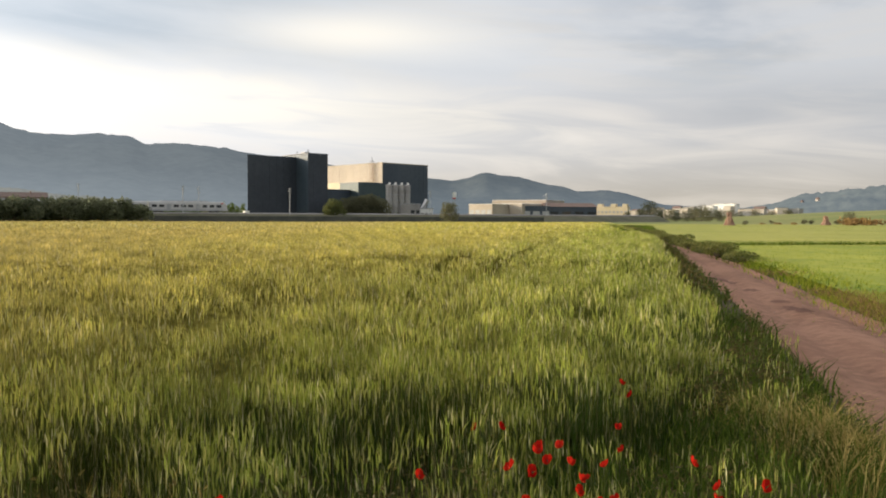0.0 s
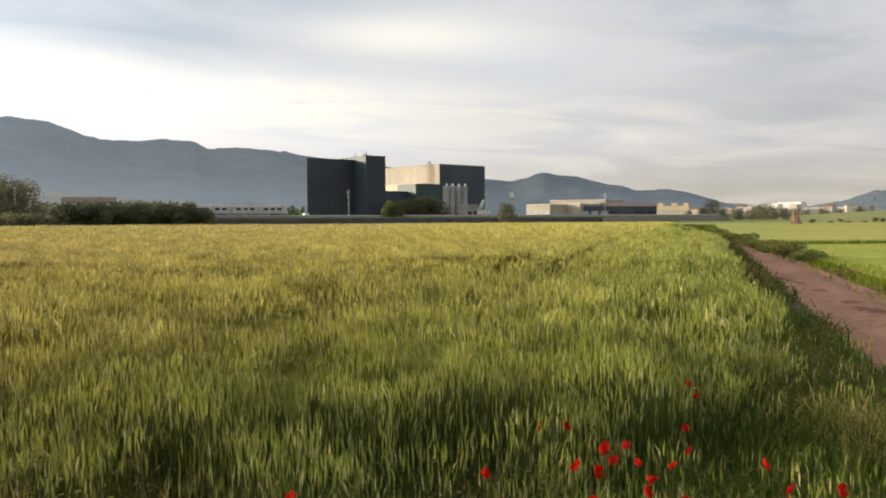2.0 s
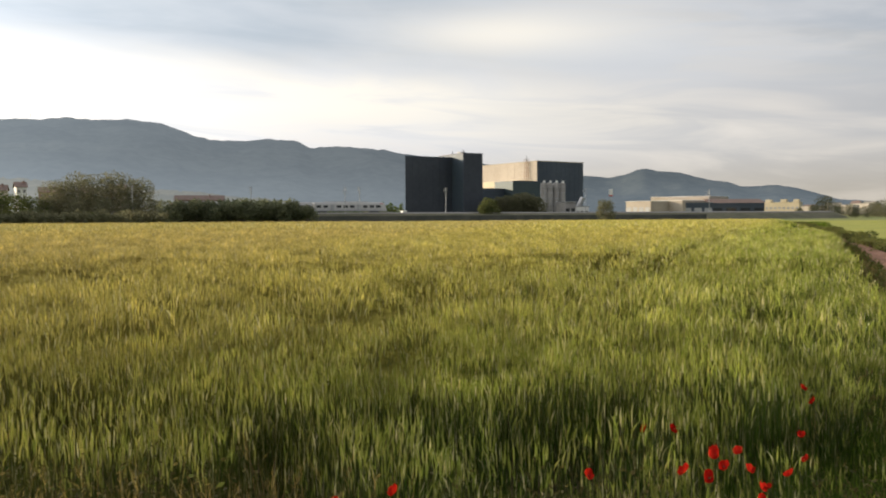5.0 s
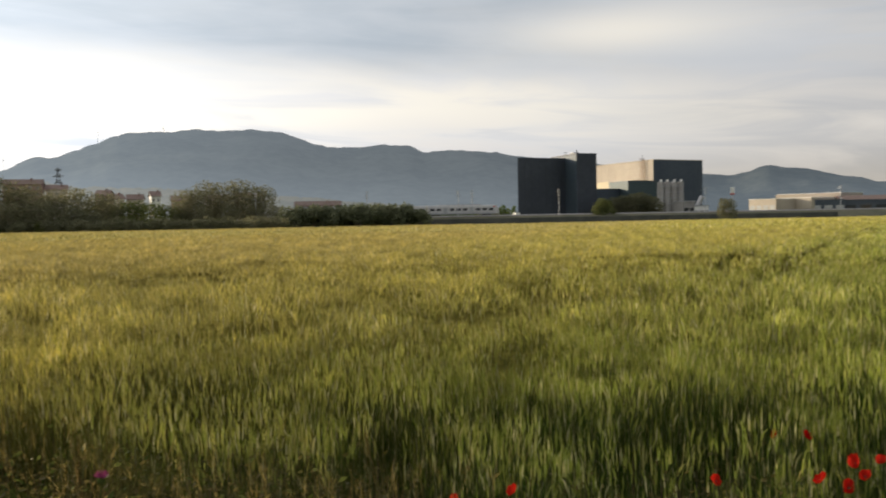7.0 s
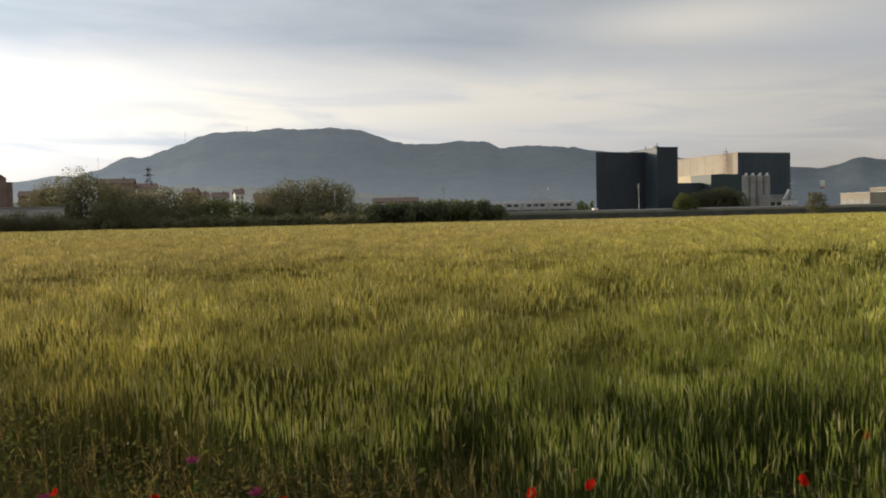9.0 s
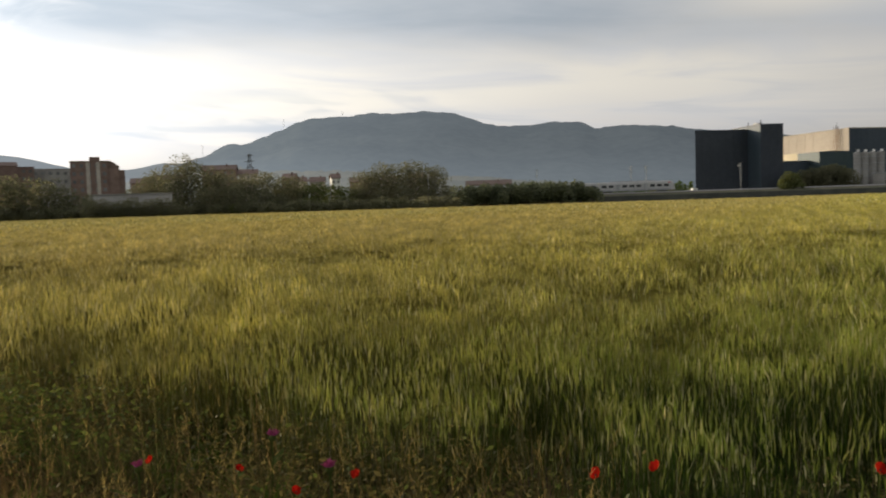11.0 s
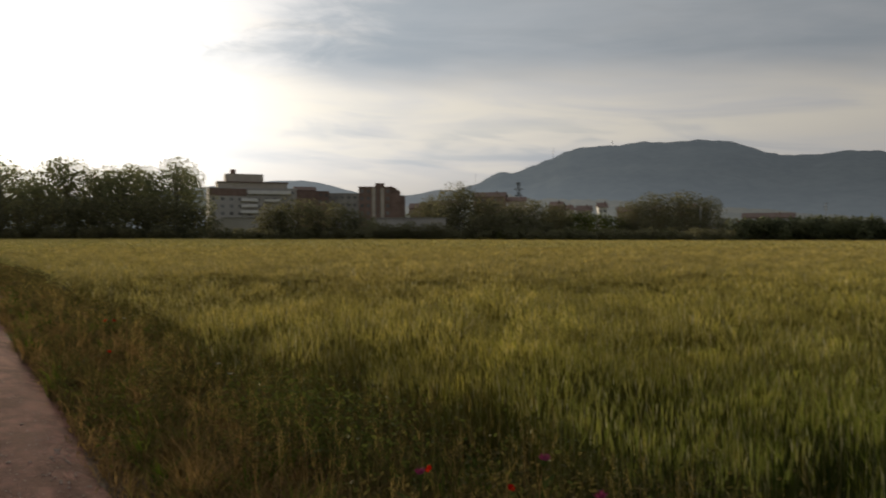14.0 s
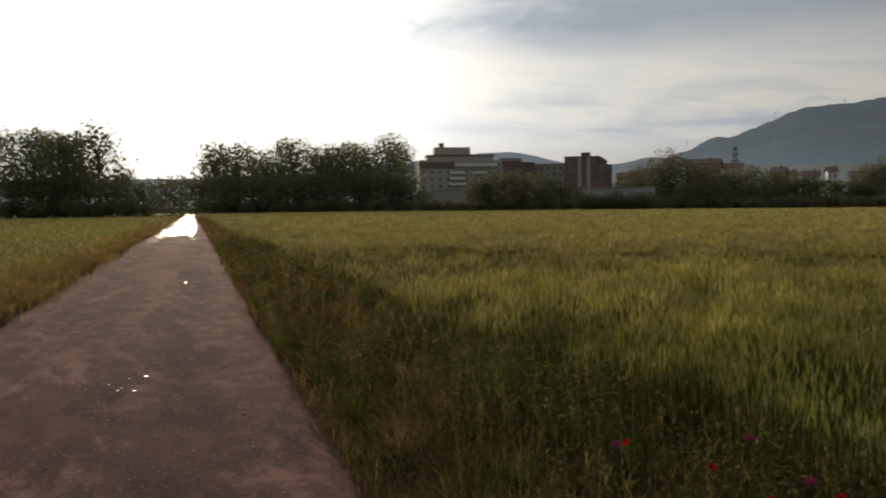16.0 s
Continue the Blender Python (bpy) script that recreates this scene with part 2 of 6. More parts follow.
def far_land(name, a, b, air, scale):
    """Distant slopes: wooded colour, plus emission that paints in the glow of the air in front of that backdrop."""
    def build(t):
        pos = where(t)
        f = t.math("ADD", t.math("MULTIPLY", t.noise(pos, scale, 6.0, 0.62), 0.6), t.math("MULTIPLY", t.noise(pos, scale * 9, 4.0), 0.4))
        bsdf = t.add("ShaderNodeBsdfPrincipled", Roughness=1.0)
        t.put(bsdf.inputs["Base Color"], t.mix(t.step(f, 0.36, 0.66), rgb(*a), rgb(*b)))
        bsdf.inputs["Specular IOR Level"].default_value = 0.0
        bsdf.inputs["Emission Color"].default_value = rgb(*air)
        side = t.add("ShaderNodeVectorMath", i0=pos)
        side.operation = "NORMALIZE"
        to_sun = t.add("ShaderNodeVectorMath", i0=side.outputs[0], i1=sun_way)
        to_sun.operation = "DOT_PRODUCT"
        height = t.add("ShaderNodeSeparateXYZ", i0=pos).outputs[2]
        # painted haze: stronger low on the slope and towards the sun
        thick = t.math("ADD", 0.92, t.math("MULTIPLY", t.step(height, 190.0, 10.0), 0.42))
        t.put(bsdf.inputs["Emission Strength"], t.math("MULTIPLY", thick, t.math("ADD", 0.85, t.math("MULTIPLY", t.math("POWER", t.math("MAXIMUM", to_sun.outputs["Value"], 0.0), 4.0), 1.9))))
        return bsdf.outputs[0], None
    return material(name, build)


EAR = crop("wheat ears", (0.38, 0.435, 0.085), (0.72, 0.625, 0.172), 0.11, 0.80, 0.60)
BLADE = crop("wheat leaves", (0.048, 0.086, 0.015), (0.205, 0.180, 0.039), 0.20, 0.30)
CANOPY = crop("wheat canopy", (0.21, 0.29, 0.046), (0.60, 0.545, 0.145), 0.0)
# darker copy of CANOPY, shade between the near stalks put in its colour
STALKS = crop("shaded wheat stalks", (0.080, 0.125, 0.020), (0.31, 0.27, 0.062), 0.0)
GRASS = leafy("verge grass", ((0.135, 0.100, 0.042), (0.28, 0.195, 0.088)), 0.40, patch=0.8, dry=((0.38, 0.26, 0.12), 0.72))
GRASS_GREEN = leafy("green verge grass", ((0.045, 0.092, 0.012), (0.145, 0.205, 0.030)), 0.35, patch=0.8, dry=((0.40, 0.34, 0.13), 0.93))
HEDGE = leafy("hedge leaves", ((0.085, 0.11, 0.034), (0.23, 0.23, 0.08)), 0.40, patch=1.0)
# tones and glow lifted: haze over the scrub painted into its leaves
LEAF_DARK = leafy("dark leaves", ((0.085, 0.100, 0.062), (0.165, 0.178, 0.108)), 0.55, patch=0.1, glow=1.5, cool=1.3)
OAT = leafy("bleached oats", ((0.34, 0.26, 0.08), (0.62, 0.47, 0.18)), 0.3, patch=1.0)
DRY = leafy("dry grass", ((0.22, 0.142, 0.066), (0.41, 0.275, 0.13)), 0.40, patch=1.2)
WEED = leafy("weed leaves", ((0.055, 0.080, 0.020), (0.135, 0.16, 0.046)), 0.35, patch=1.5)
WEED_BROWN = leafy("brownish weeds", ((0.070, 0.068, 0.026), (0.15, 0.125, 0.054)), 0.45, patch=1.5)
YOUNG = leafy("young crop", ((0.15, 0.24, 0.018), (0.38, 0.39, 0.05)), 0.35, patch=0.06)
# leaf tones and translucency raised to stand for haze, here and in LEAF_TOWN
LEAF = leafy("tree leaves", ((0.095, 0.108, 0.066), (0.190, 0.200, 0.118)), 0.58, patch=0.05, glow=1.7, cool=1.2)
LEAF_TOWN = leafy("leaves of the hedge trees", ((0.094, 0.100, 0.064), (0.148, 0.146, 0.094)), 0.50, patch=0.05, glow=1.55, cool=1.2)
LEAF_PALE = leafy("pale leaves", ((0.085, 0.11, 0.045), (0.17, 0.18, 0.075)), 0.35, patch=0.05)
LEAF_POPLAR = leafy("poplar leaves", ((0.08, 0.13, 0.04), (0.18, 0.24, 0.07)), 0.35, patch=0.1)
BARK = solid("bark", (0.10, 0.08, 0.06), (0.20, 0.17, 0.13), 0.9, 2.0)
PETAL = leafy("poppy petals", ((0.30, 0.008, 0.006), (0.52, 0.026, 0.014)), 0.3, 0.4, 2.0, shine=0.0)
MAGENTA = leafy("thistle flower", ((0.38, 0.07, 0.20), (0.50, 0.13, 0.30)), 0.4, 0.5, 4.0)
WHITE_PETAL = leafy("white petals", ((0.45, 0.45, 0.40), (0.6, 0.6, 0.55)), 0.4, 0.5, 4.0)
SEED = solid("seed capsule", (0.03, 0.03, 0.03), (0.08, 0.09, 0.05), 0.7, 20.0, bump=0.0)
SOIL = solid("field soil", (0.06, 0.04, 0.027), (0.12, 0.08, 0.05), 0.95, 0.8)
FAR_FIELD = solid("far fields", (0.12, 0.17, 0.04), (0.26, 0.25, 0.08), 0.95, 0.012, bump=0.0)
MEADOW = solid("short crop ground", (0.13, 0.21, 0.016), (0.36, 0.36, 0.045), 0.95, 0.09, bump=0.2)
MEADOW_PALE = solid("pale crop ground", (0.22, 0.25, 0.035), (0.38, 0.36, 0.075), 0.95, 0.05, bump=0.2)
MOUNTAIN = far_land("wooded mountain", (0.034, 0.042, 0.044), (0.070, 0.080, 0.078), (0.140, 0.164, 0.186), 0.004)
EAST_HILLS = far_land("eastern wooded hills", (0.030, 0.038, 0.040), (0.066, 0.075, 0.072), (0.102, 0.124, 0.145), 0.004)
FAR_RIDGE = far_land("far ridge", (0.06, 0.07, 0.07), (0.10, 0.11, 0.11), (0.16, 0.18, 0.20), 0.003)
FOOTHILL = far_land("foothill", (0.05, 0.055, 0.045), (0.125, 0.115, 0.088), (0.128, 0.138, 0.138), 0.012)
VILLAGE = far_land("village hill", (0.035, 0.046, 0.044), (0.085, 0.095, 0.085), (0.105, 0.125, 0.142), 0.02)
# black and slate tones lifted: haze before the factory goes into the colour
CLAD_BLACK = solid("black metal cladding", (0.042, 0.050, 0.066), (0.060, 0.070, 0.088), 0.45, 0.05, 0.3)
CLAD_BLUE = solid("blue grey cladding", (0.045, 0.065, 0.085), (0.065, 0.085, 0.105), 0.5, 0.05, 0.2)
CLAD_SLATE = solid("dark slate cladding", (0.050, 0.065, 0.090), (0.07, 0.088, 0.115), 0.5, 0.05, 0.2)
CLAD_TEAL = solid("teal cladding", (0.045, 0.068, 0.078), (0.06, 0.085, 0.095), 0.5, 0.06, 0.2)
CREAM = solid("cream cladding", (0.34, 0.30, 0.25), (0.43, 0.38, 0.32), 0.7, 0.08)
YELLOW = solid("pale yellow cladding", (0.52, 0.45, 0.31), (0.60, 0.52, 0.38), 0.6, 0.1)
WALL_DARK = solid("weathered dark concrete", (0.06, 0.063, 0.06), (0.11, 0.11, 0.10), 0.9, 0.2)
CONCRETE = solid("concrete", (0.26, 0.25, 0.24), (0.40, 0.39, 0.37), 0.85, 0.2)
STEEL = solid("galvanised steel", (0.42, 0.43, 0.44), (0.55, 0.56, 0.57), 0.45, 0.4, 0.6)
TRAIN_WHITE = solid("train paint", (0.42, 0.42, 0.42), (0.52, 0.52, 0.51), 0.45, 0.5)
WHITE = solid("white paint", (0.68, 0.68, 0.66), (0.80, 0.80, 0.78), 0.5, 0.5)
GREY = solid("grey paint", (0.30, 0.31, 0.32), (0.40, 0.41, 0.42), 0.5, 0.5)
RED = solid("red paint", (0.42, 0.05, 0.04), (0.52, 0.08, 0.06), 0.5, 0.6)
BRICK = solid("red brick", (0.20, 0.135, 0.115), (0.28, 0.20, 0.17), 0.9, 0.4, random_by=0.3)
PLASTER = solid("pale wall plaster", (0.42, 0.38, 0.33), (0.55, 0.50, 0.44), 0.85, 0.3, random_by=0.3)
PALE_WALL = solid("weathered pale render", (0.40, 0.385, 0.37), (0.50, 0.485, 0.465), 0.85, 0.15)
TILE = solid("clay roof tiles", (0.15, 0.108, 0.092), (0.23, 0.165, 0.14), 0.9, 0.8, random_by=0.3)
ROOF_GREY = solid("grey roof", (0.22, 0.21, 0.21), (0.32, 0.31, 0.30), 0.8, 0.2)
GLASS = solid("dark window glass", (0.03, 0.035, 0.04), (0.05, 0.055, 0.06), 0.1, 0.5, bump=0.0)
# paler than GLASS: the haze before the town is put into this tone
GLASS_FAR = solid("hazed window glass", (0.16, 0.165, 0.17), (0.24, 0.245, 0.25), 0.25, 0.5, bump=0.0, random_by=0.6)
BALLAST = solid("railway ballast", (0.15, 0.14, 0.13), (0.27, 0.25, 0.23), 0.95, 1.5, bump=0.3)
BANK = solid("railway bank", (0.07, 0.075, 0.045), (0.14, 0.13, 0.085), 0.95, 0.15, bump=0.3)
WIRE = solid("dark metal", (0.05, 0.05, 0.05), (0.09, 0.09, 0.09), 0.6, 2.0, 0.5)
CANE = solid("dry canes", (0.20, 0.12, 0.085), (0.34, 0.22, 0.155), 0.9, 2.5)


def road_material(name, sx_, sy_, wet_earth, dry_earth, damp_part, lanes=False, spots=()):
    def build(t):
        pos = where(t)
        xyz = t.add("ShaderNodeSeparateXYZ", i0=pos)
        stretched = t.join(t.math("MULTIPLY", xyz.outputs[0], sx_), t.math("MULTIPLY", xyz.outputs[1], sy_), 0.0)
        big = t.noise(stretched, 0.8, 5.0, 0.6)
        mid = t.noise(stretched if lanes else pos, 5.0, 6.0, 0.65)
        grit = t.noise(pos, 45.0, 4.0, 0.7)
        f = t.math("ADD", t.math("MULTIPLY", big, 0.36), t.math("ADD", t.math("MULTIPLY", mid, 0.42), t.math("MULTIPLY", grit, 0.22)))
        c = t.mix(t.step(f, 0.41, 0.59), rgb(*wet_earth), rgb(*dry_earth))
        c = t.mix(t.math("MULTIPLY", t.step(grit, 0.62, 0.75), 0.4), c, rgb(0.44, 0.31, 0.25))
        damp = t.math("MULTIPLY", t.step(t.noise(stretched, 0.55, 4.0, 0.55, 0.5), 0.47, 0.60), t.step(t.noise(pos, 4.5, 5.0, 0.65), 0.38, 0.58))
        c = t.mix(t.math("MULTIPLY", damp, damp_part), c, rgb(0.062, 0.036, 0.026))
        if lanes:
            across = t.math("ADD", t.math("ADD", xyz.outputs[1], 1.02), t.math("MULTIPLY", xyz.outputs[0], 0.147))
            lane = t.math("ABSOLUTE", t.math("SUBTRACT", t.math("ABSOLUTE", t.math("ADD", across, t.math("MULTIPLY", t.math("SUBTRACT", big, 0.5), 0.5))), 0.95))
            worn = t.math("MULTIPLY", t.step(lane, 0.55, 0.10), t.step(t.noise(stretched, 1.3, 8.0, 0.72), 0.43, 0.54))
            c = t.mix(t.math("MULTIPLY", worn, 0.72), c, rgb(0.078, 0.043, 0.039))
            c = t.mix(t.math("MULTIPLY", t.step(t.noise(pos, 22.0, 4.0, 0.75), 0.56, 0.66), 0.5), c, rgb(0.36, 0.22, 0.175))
        for cx, cy, rx, ry in spots:
            u = t.math("DIVIDE", t.math("SUBTRACT", xyz.outputs[0], cx), rx)
            w = t.math("DIVIDE", t.math("ADD", t.math("SUBTRACT", xyz.outputs[1], cy), t.math("MULTIPLY", t.math("SUBTRACT", xyz.outputs[0], cx), 0.147)), ry)
            away = t.math("ADD", t.math("SQRT", t.math("ADD", t.math("MULTIPLY", u, u), t.math("MULTIPLY", w, w))), t.math("MULTIPLY", t.math("SUBTRACT", mid, 0.5), 2.4))
            c = t.mix(t.math("MULTIPLY", t.step(away, 1.15, 0.75), 0.55), c, rgb(0.075, 0.038, 0.034))
        bsdf = t.add("ShaderNodeBsdfPrincipled")
        t.put(bsdf.inputs["Base Color"], c)
        side = t.math("ADD", t.math("ADD", xyz.outputs[1], 1.02), t.math("MULTIPLY", xyz.outputs[0], 0.147))
        side = t.math("ADD", side, t.math("MULTIPLY", t.math("SUBTRACT", t.noise(pos, 0.22, 3.0), 0.5), 2.2))
        wet = t.math("MULTIPLY", t.step(xyz.outputs[0], -36.0, -64.0), t.step(t.noise(stretched, 0.5, 5.0, 0.6), 0.46, 0.60))
        wet = t.math("MULTIPLY", wet, t.step(t.math("ABSOLUTE", side), 1.75, 1.1))
        t.put(bsdf.inputs["Roughness"], t.math("SUBTRACT", 0.95, t.math("MULTIPLY", wet, 0.62)))
        t.put(bsdf.inputs["Specular IOR Level"], t.math("ADD", 0.05, t.math("MULTIPLY", wet, 0.45)))
        b = t.add("ShaderNodeBump", Strength=1.0 if lanes else 0.3, Distance=0.03 if lanes else 0.002)
        t.put(b.inputs["Height"], t.math("ADD", t.math("MULTIPLY", mid, 0.3), t.math("MULTIPLY", grit, 0.6)))
        t.put(bsdf.inputs["Normal"], b.outputs[0])
        return bsdf.outputs[0], None
    return material(name, build)


ROAD = road_material("dirt road", 0.35, 1.0, (0.155, 0.082, 0.068), (0.325, 0.172, 0.142), 0.6, True,
                     ((-9.3, 1.2, 0.9, 0.32), (-5.7, 0.6, 1.5, 0.55), (-6.8, -0.4, 1.9, 0.8), (-8.2, 0.3, 1.3, 0.3), (-12.6, 1.3, 1.6, 0.3), (-5.2, 1.35, 0.5, 0.12), (-15.5, 1.0, 2.0, 0.4), (-22.0, 3.2, 3.0, 0.4)))
# same earth as ROAD in paler tones, the skimming sun put into them
ROAD_NORTH = road_material("dirt road north", 1.0, 0.3, (0.255, 0.140, 0.096), (0.36, 0.203, 0.138), 0.25,
                           spots=((6.74, 16.0, 0.14, 0.40), (6.50, 14.6, 0.20, 0.55), (7.25, 18.9, 0.12, 0.5), (7.6, 22.0, 0.25, 1.2)))
GRIT = solid("grit", (0.16, 0.12, 0.10), (0.42, 0.34, 0.28), 0.8, 30.0, bump=0.0)
WET = solid("wet mud", (0.10, 0.07, 0.05), (0.16, 0.11, 0.08), 0.30, 0.6, shine=0.5, bump=0.3, fine=4.0)

# ---- mesh helpers ----
rng = np.random.default_rng(7)


def mesh_of(name, verts, faces, mats, mat_index=None, smooth=False):
    """A mesh from numpy arrays: verts (n, 3); faces, a list of (m, 3) or (m, 4) index arrays."""
    me = bpy.data.meshes.new(name)
    faces = [np.asarray(f, dtype=np.int32) for f in faces if len(f)]
    loops = np.concatenate([f.ravel() for f in faces])
    sizes = np.concatenate([np.full(len(f), f.shape[1], dtype=np.int32) for f in faces])
    starts = np.concatenate([[0], np.cumsum(sizes)[:-1]]).astype(np.int32)
    me.vertices.add(len(verts))
    me.vertices.foreach_set("co", np.asarray(verts, dtype=np.float32).ravel())
    me.loops.add(len(loops))
    me.loops.foreach_set("vertex_index", loops)
    me.polygons.add(len(sizes))
    me.polygons.foreach_set("loop_start", starts)
    for m in mats:
        me.materials.append(m)
    if mat_index is not None:
        me.polygons.foreach_set("material_index", np.asarray(mat_index, dtype=np.int32))
    me.update(calc_edges=True)
    if smooth:
        me.polygons.foreach_set("use_smooth", np.ones(len(sizes), dtype=bool))
    return me


def part(name, bm, mat, parent=None, label=""):
    me = bpy.data.meshes.new(name)
    bm.to_mesh(me)
    bm.free()
    me.materials.append(mat)
    ob = new(name, me)
    ob.parent = parent
    return tagged(ob, label)


def thing(name, label, category, m=None, group="", kind=""):
    ob = new(name)
    if m is not None:
        ob.matrix_world = m
    return tagged(ob, label, category, group, kind)


def add_box(bm, x0, y0, z0, x1, y1, z1, bevel=0.0):
    vs = [bm.verts.new((x, y, z)) for z in (z0, z1) for x, y in ((x0, y0), (x1, y0), (x1, y1), (x0, y1))]
    for f in ((3, 2, 1, 0), (4, 5, 6, 7), (0, 1, 5, 4), (1, 2, 6, 5), (2, 3, 7, 6), (3, 0, 4, 7)):
        bm.faces.new([vs[i] for i in f])
    if bevel:
        edges = [e for e in bm.edges if e.verts[0] in vs and e.verts[1] in vs]
        bmesh.ops.bevel(bm, geom=edges, offset=bevel, segments=1, affect="EDGES")
    return bm


def box(x0, y0, z0, x1, y1, z1, bevel=0.0):
    return add_box(bmesh.new(), x0, y0, z0, x1, y1, z1, bevel)


def add_tube(bm, a, b, r0, r1, sides=8, cap=True):
    a, b = Vector(a), Vector(b)
    turn = (b - a).to_track_quat("Z", "Y")
    rings = []
    for p, r in ((a, r0), (b, r1)):
        rings.append([bm.verts.new(p + turn @ Vector((r * math.cos(2 * math.pi * i / sides), r * math.sin(2 * math.pi * i / sides), 0))) for i in range(sides)])
    for i in range(sides):
        bm.faces.new((rings[0][i], rings[0][(i + 1) % sides], rings[1][(i + 1) % sides], rings[1][i]))
    if cap:
        bm.faces.new(rings[1])
        bm.faces.new(rings[0][::-1])
    return bm


def prism(bm, outline, y0, y1):
    """An x-z outline pulled along y."""
    a = [bm.verts.new((x, y0, z)) for x, z in outline]
    b = [bm.verts.new((x, y1, z)) for x, z in outline]
    k = len(outline)
    bm.faces.new(a)
    bm.faces.new(b[::-1])
    for i in range(k):
        bm.faces.new((a[(i + 1) % k], a[i], b[i], b[(i + 1) % k]))
    bmesh.ops.recalc_face_normals(bm, faces=bm.faces[:])
    return bm


def smooth_noise(x, y, scale, seed):
    """Smooth value noise, 0 to 1, for arrays."""
    table = np.random.default_rng(seed).random((64, 64))
    u, v = np.asarray(x) / scale, np.asarray(y) / scale
    i, j = np.floor(u).astype(int), np.floor(v).astype(int)
    fu, fv = u - i, v - j
    fu, fv = fu * fu * (3 - 2 * fu), fv * fv * (3 - 2 * fv)
    g = lambda a, b: table[a % 64, b % 64]
    return (g(i, j) * (1 - fu) + g(i + 1, j) * fu) * (1 - fv) + (g(i, j + 1) * (1 - fu) + g(i + 1, j + 1) * fu) * fv


def strips(base, az, h, lean, width, segs, face, droop=0.0, taper=1.4):
    """Many thin blades at once: base (n, 3), the way of lean az, height h, sideways reach lean, width, turn of the blade's flat. taper None: an ear, widest below its middle."""
    k = len(base)
    s = np.linspace(0, 1, segs + 1)
    out = np.stack([np.cos(az), np.sin(az)], 1)
    flat_way = np.stack([np.cos(face), np.sin(face)], 1)
    rise = s[None] - droop * s[None] ** 2
    c = np.empty((k, segs + 1, 3))
    c[..., :2] = base[:, None, :2] + out[:, None] * (lean[:, None] * s[None] ** 2)[..., None]
    c[..., 2] = base[:, None, 2] + h[:, None] * rise
    shape = np.interp(s, [0, 0.4, 1], [0.3, 1, 0.12]) if taper is None else np.maximum(1 - s ** taper, 0.06)
    w = width[:, None] * shape[None] / 2
    v = np.empty((k, segs + 1, 2, 3))
    v[:, :, 0], v[:, :, 1] = c, c
    v[:, :, 0, :2] += flat_way[:, None] * w[..., None]
    v[:, :, 1, :2] -= flat_way[:, None] * w[..., None]
    q = np.arange(segs)
    one = np.stack([q * 2, q * 2 + 1, q * 2 + 3, q * 2 + 2], 1)
    faces = (np.arange(k)[:, None, None] * (segs + 1) * 2 + one[None]).reshape(-1, 4)
    return v.reshape(-1, 3), faces, c[:, -1]


class Pile:
    """Collects blade arrays into one mesh."""

    def __init__(self):
        self.v, self.f, self.m, self.count = [], [], [], 0

    def add(self, v, f, mat):
        self.v.append(v)
        self.f.append(f + self.count)
        self.m.append(np.full(len(f), mat))
        self.count += len(v)

    def make(self, name, mats):
        return new(name, mesh_of(name, np.concatenate(self.v), [np.concatenate(self.f)], mats, np.concatenate(self.m)))


# ---- plan of the ground ----
# The road comes along the field's south side (its far end at azimuth 81.6), bends at the corner and runs on to the north.
def south_edge(x):          # the field road's edge towards the wheat
    return 1.0 - 0.147 * x


def wheat_inside(x, y):
    """How far inside the wheat a place lies, in metres (negative outside)."""
    wob = 0.35 * (smooth_noise(x, y, 1.3, 3) - 0.5) + 0.25 * (smooth_noise(x, y, 0.5, 4) - 0.5)
    south = (y - np.maximum(2.40 - 0.147 * x, 3.27 - 0.02 * x)) * 0.99
    east = (np.minimum(0.75 + 0.25 * y, 3.9 + 0.185 * y) - x) * 0.97
    corner = ((y - 3.95) - 1.05 * x) * 0.69
    far = 160.0 - (x * FIELD_N.x + y * FIELD_N.y)
    return np.minimum(np.minimum(south, east), np.minimum(corner, far)) + wob


RAIL_AZ, RAIL_D = 28.0, 285.0
RAIL_N, RAIL_T = way(RAIL_AZ), way(RAIL_AZ + 90)
FIELD_N = way(22.0)         # square to the far edge of the wheat

# ground: one sheet to the horizon
radii = np.concatenate([[0.0], np.geomspace(2.0, 4900, 46)])
spokes = 128
gv = np.array([(r * math.cos(2 * math.pi * i / spokes), r * math.sin(2 * math.pi * i / spokes), -0.02) for r in radii for i in range(spokes)])
gv[:, 2] += 0.05 * (smooth_noise(gv[:, 0], gv[:, 1], 7.0, 5) - 0.5) * (np.hypot(gv[:, 0], gv[:, 1]) > 30)
gf = np.array([(a * spokes + i, a * spokes + (i + 1) % spokes, (a + 1) * spokes + (i + 1) % spokes, (a + 1) * spokes + i) for a in range(len(radii) - 1) for i in range(spokes)])
ground = new("ground", mesh_of("ground", gv, [gf[:, ::-1]], [SOIL, FAR_FIELD], (np.arange(len(gf)) // spokes > 22).astype(int), True))
tagged(ground, "brown field soil and distant green farmland", "ground", kind="structure")


def road_z(x, y, across):
    """The road's relief: two ruts, low bumps, falling edges; across runs 0 to 1 over its width."""
    rut = -0.07 * (np.exp(-((across - 0.27) / 0.09) ** 2) + np.exp(-((across - 0.73) / 0.09) ** 2))
    z = 0.075 + rut + 0.02 * (smooth_noise(x, y, 5.5, 11) - 0.5) + 0.003 * (smooth_noise(x, y, 0.6, 12) - 0.5)
    return z - 0.15 * (np.abs(across - 0.5) * 2) ** 8


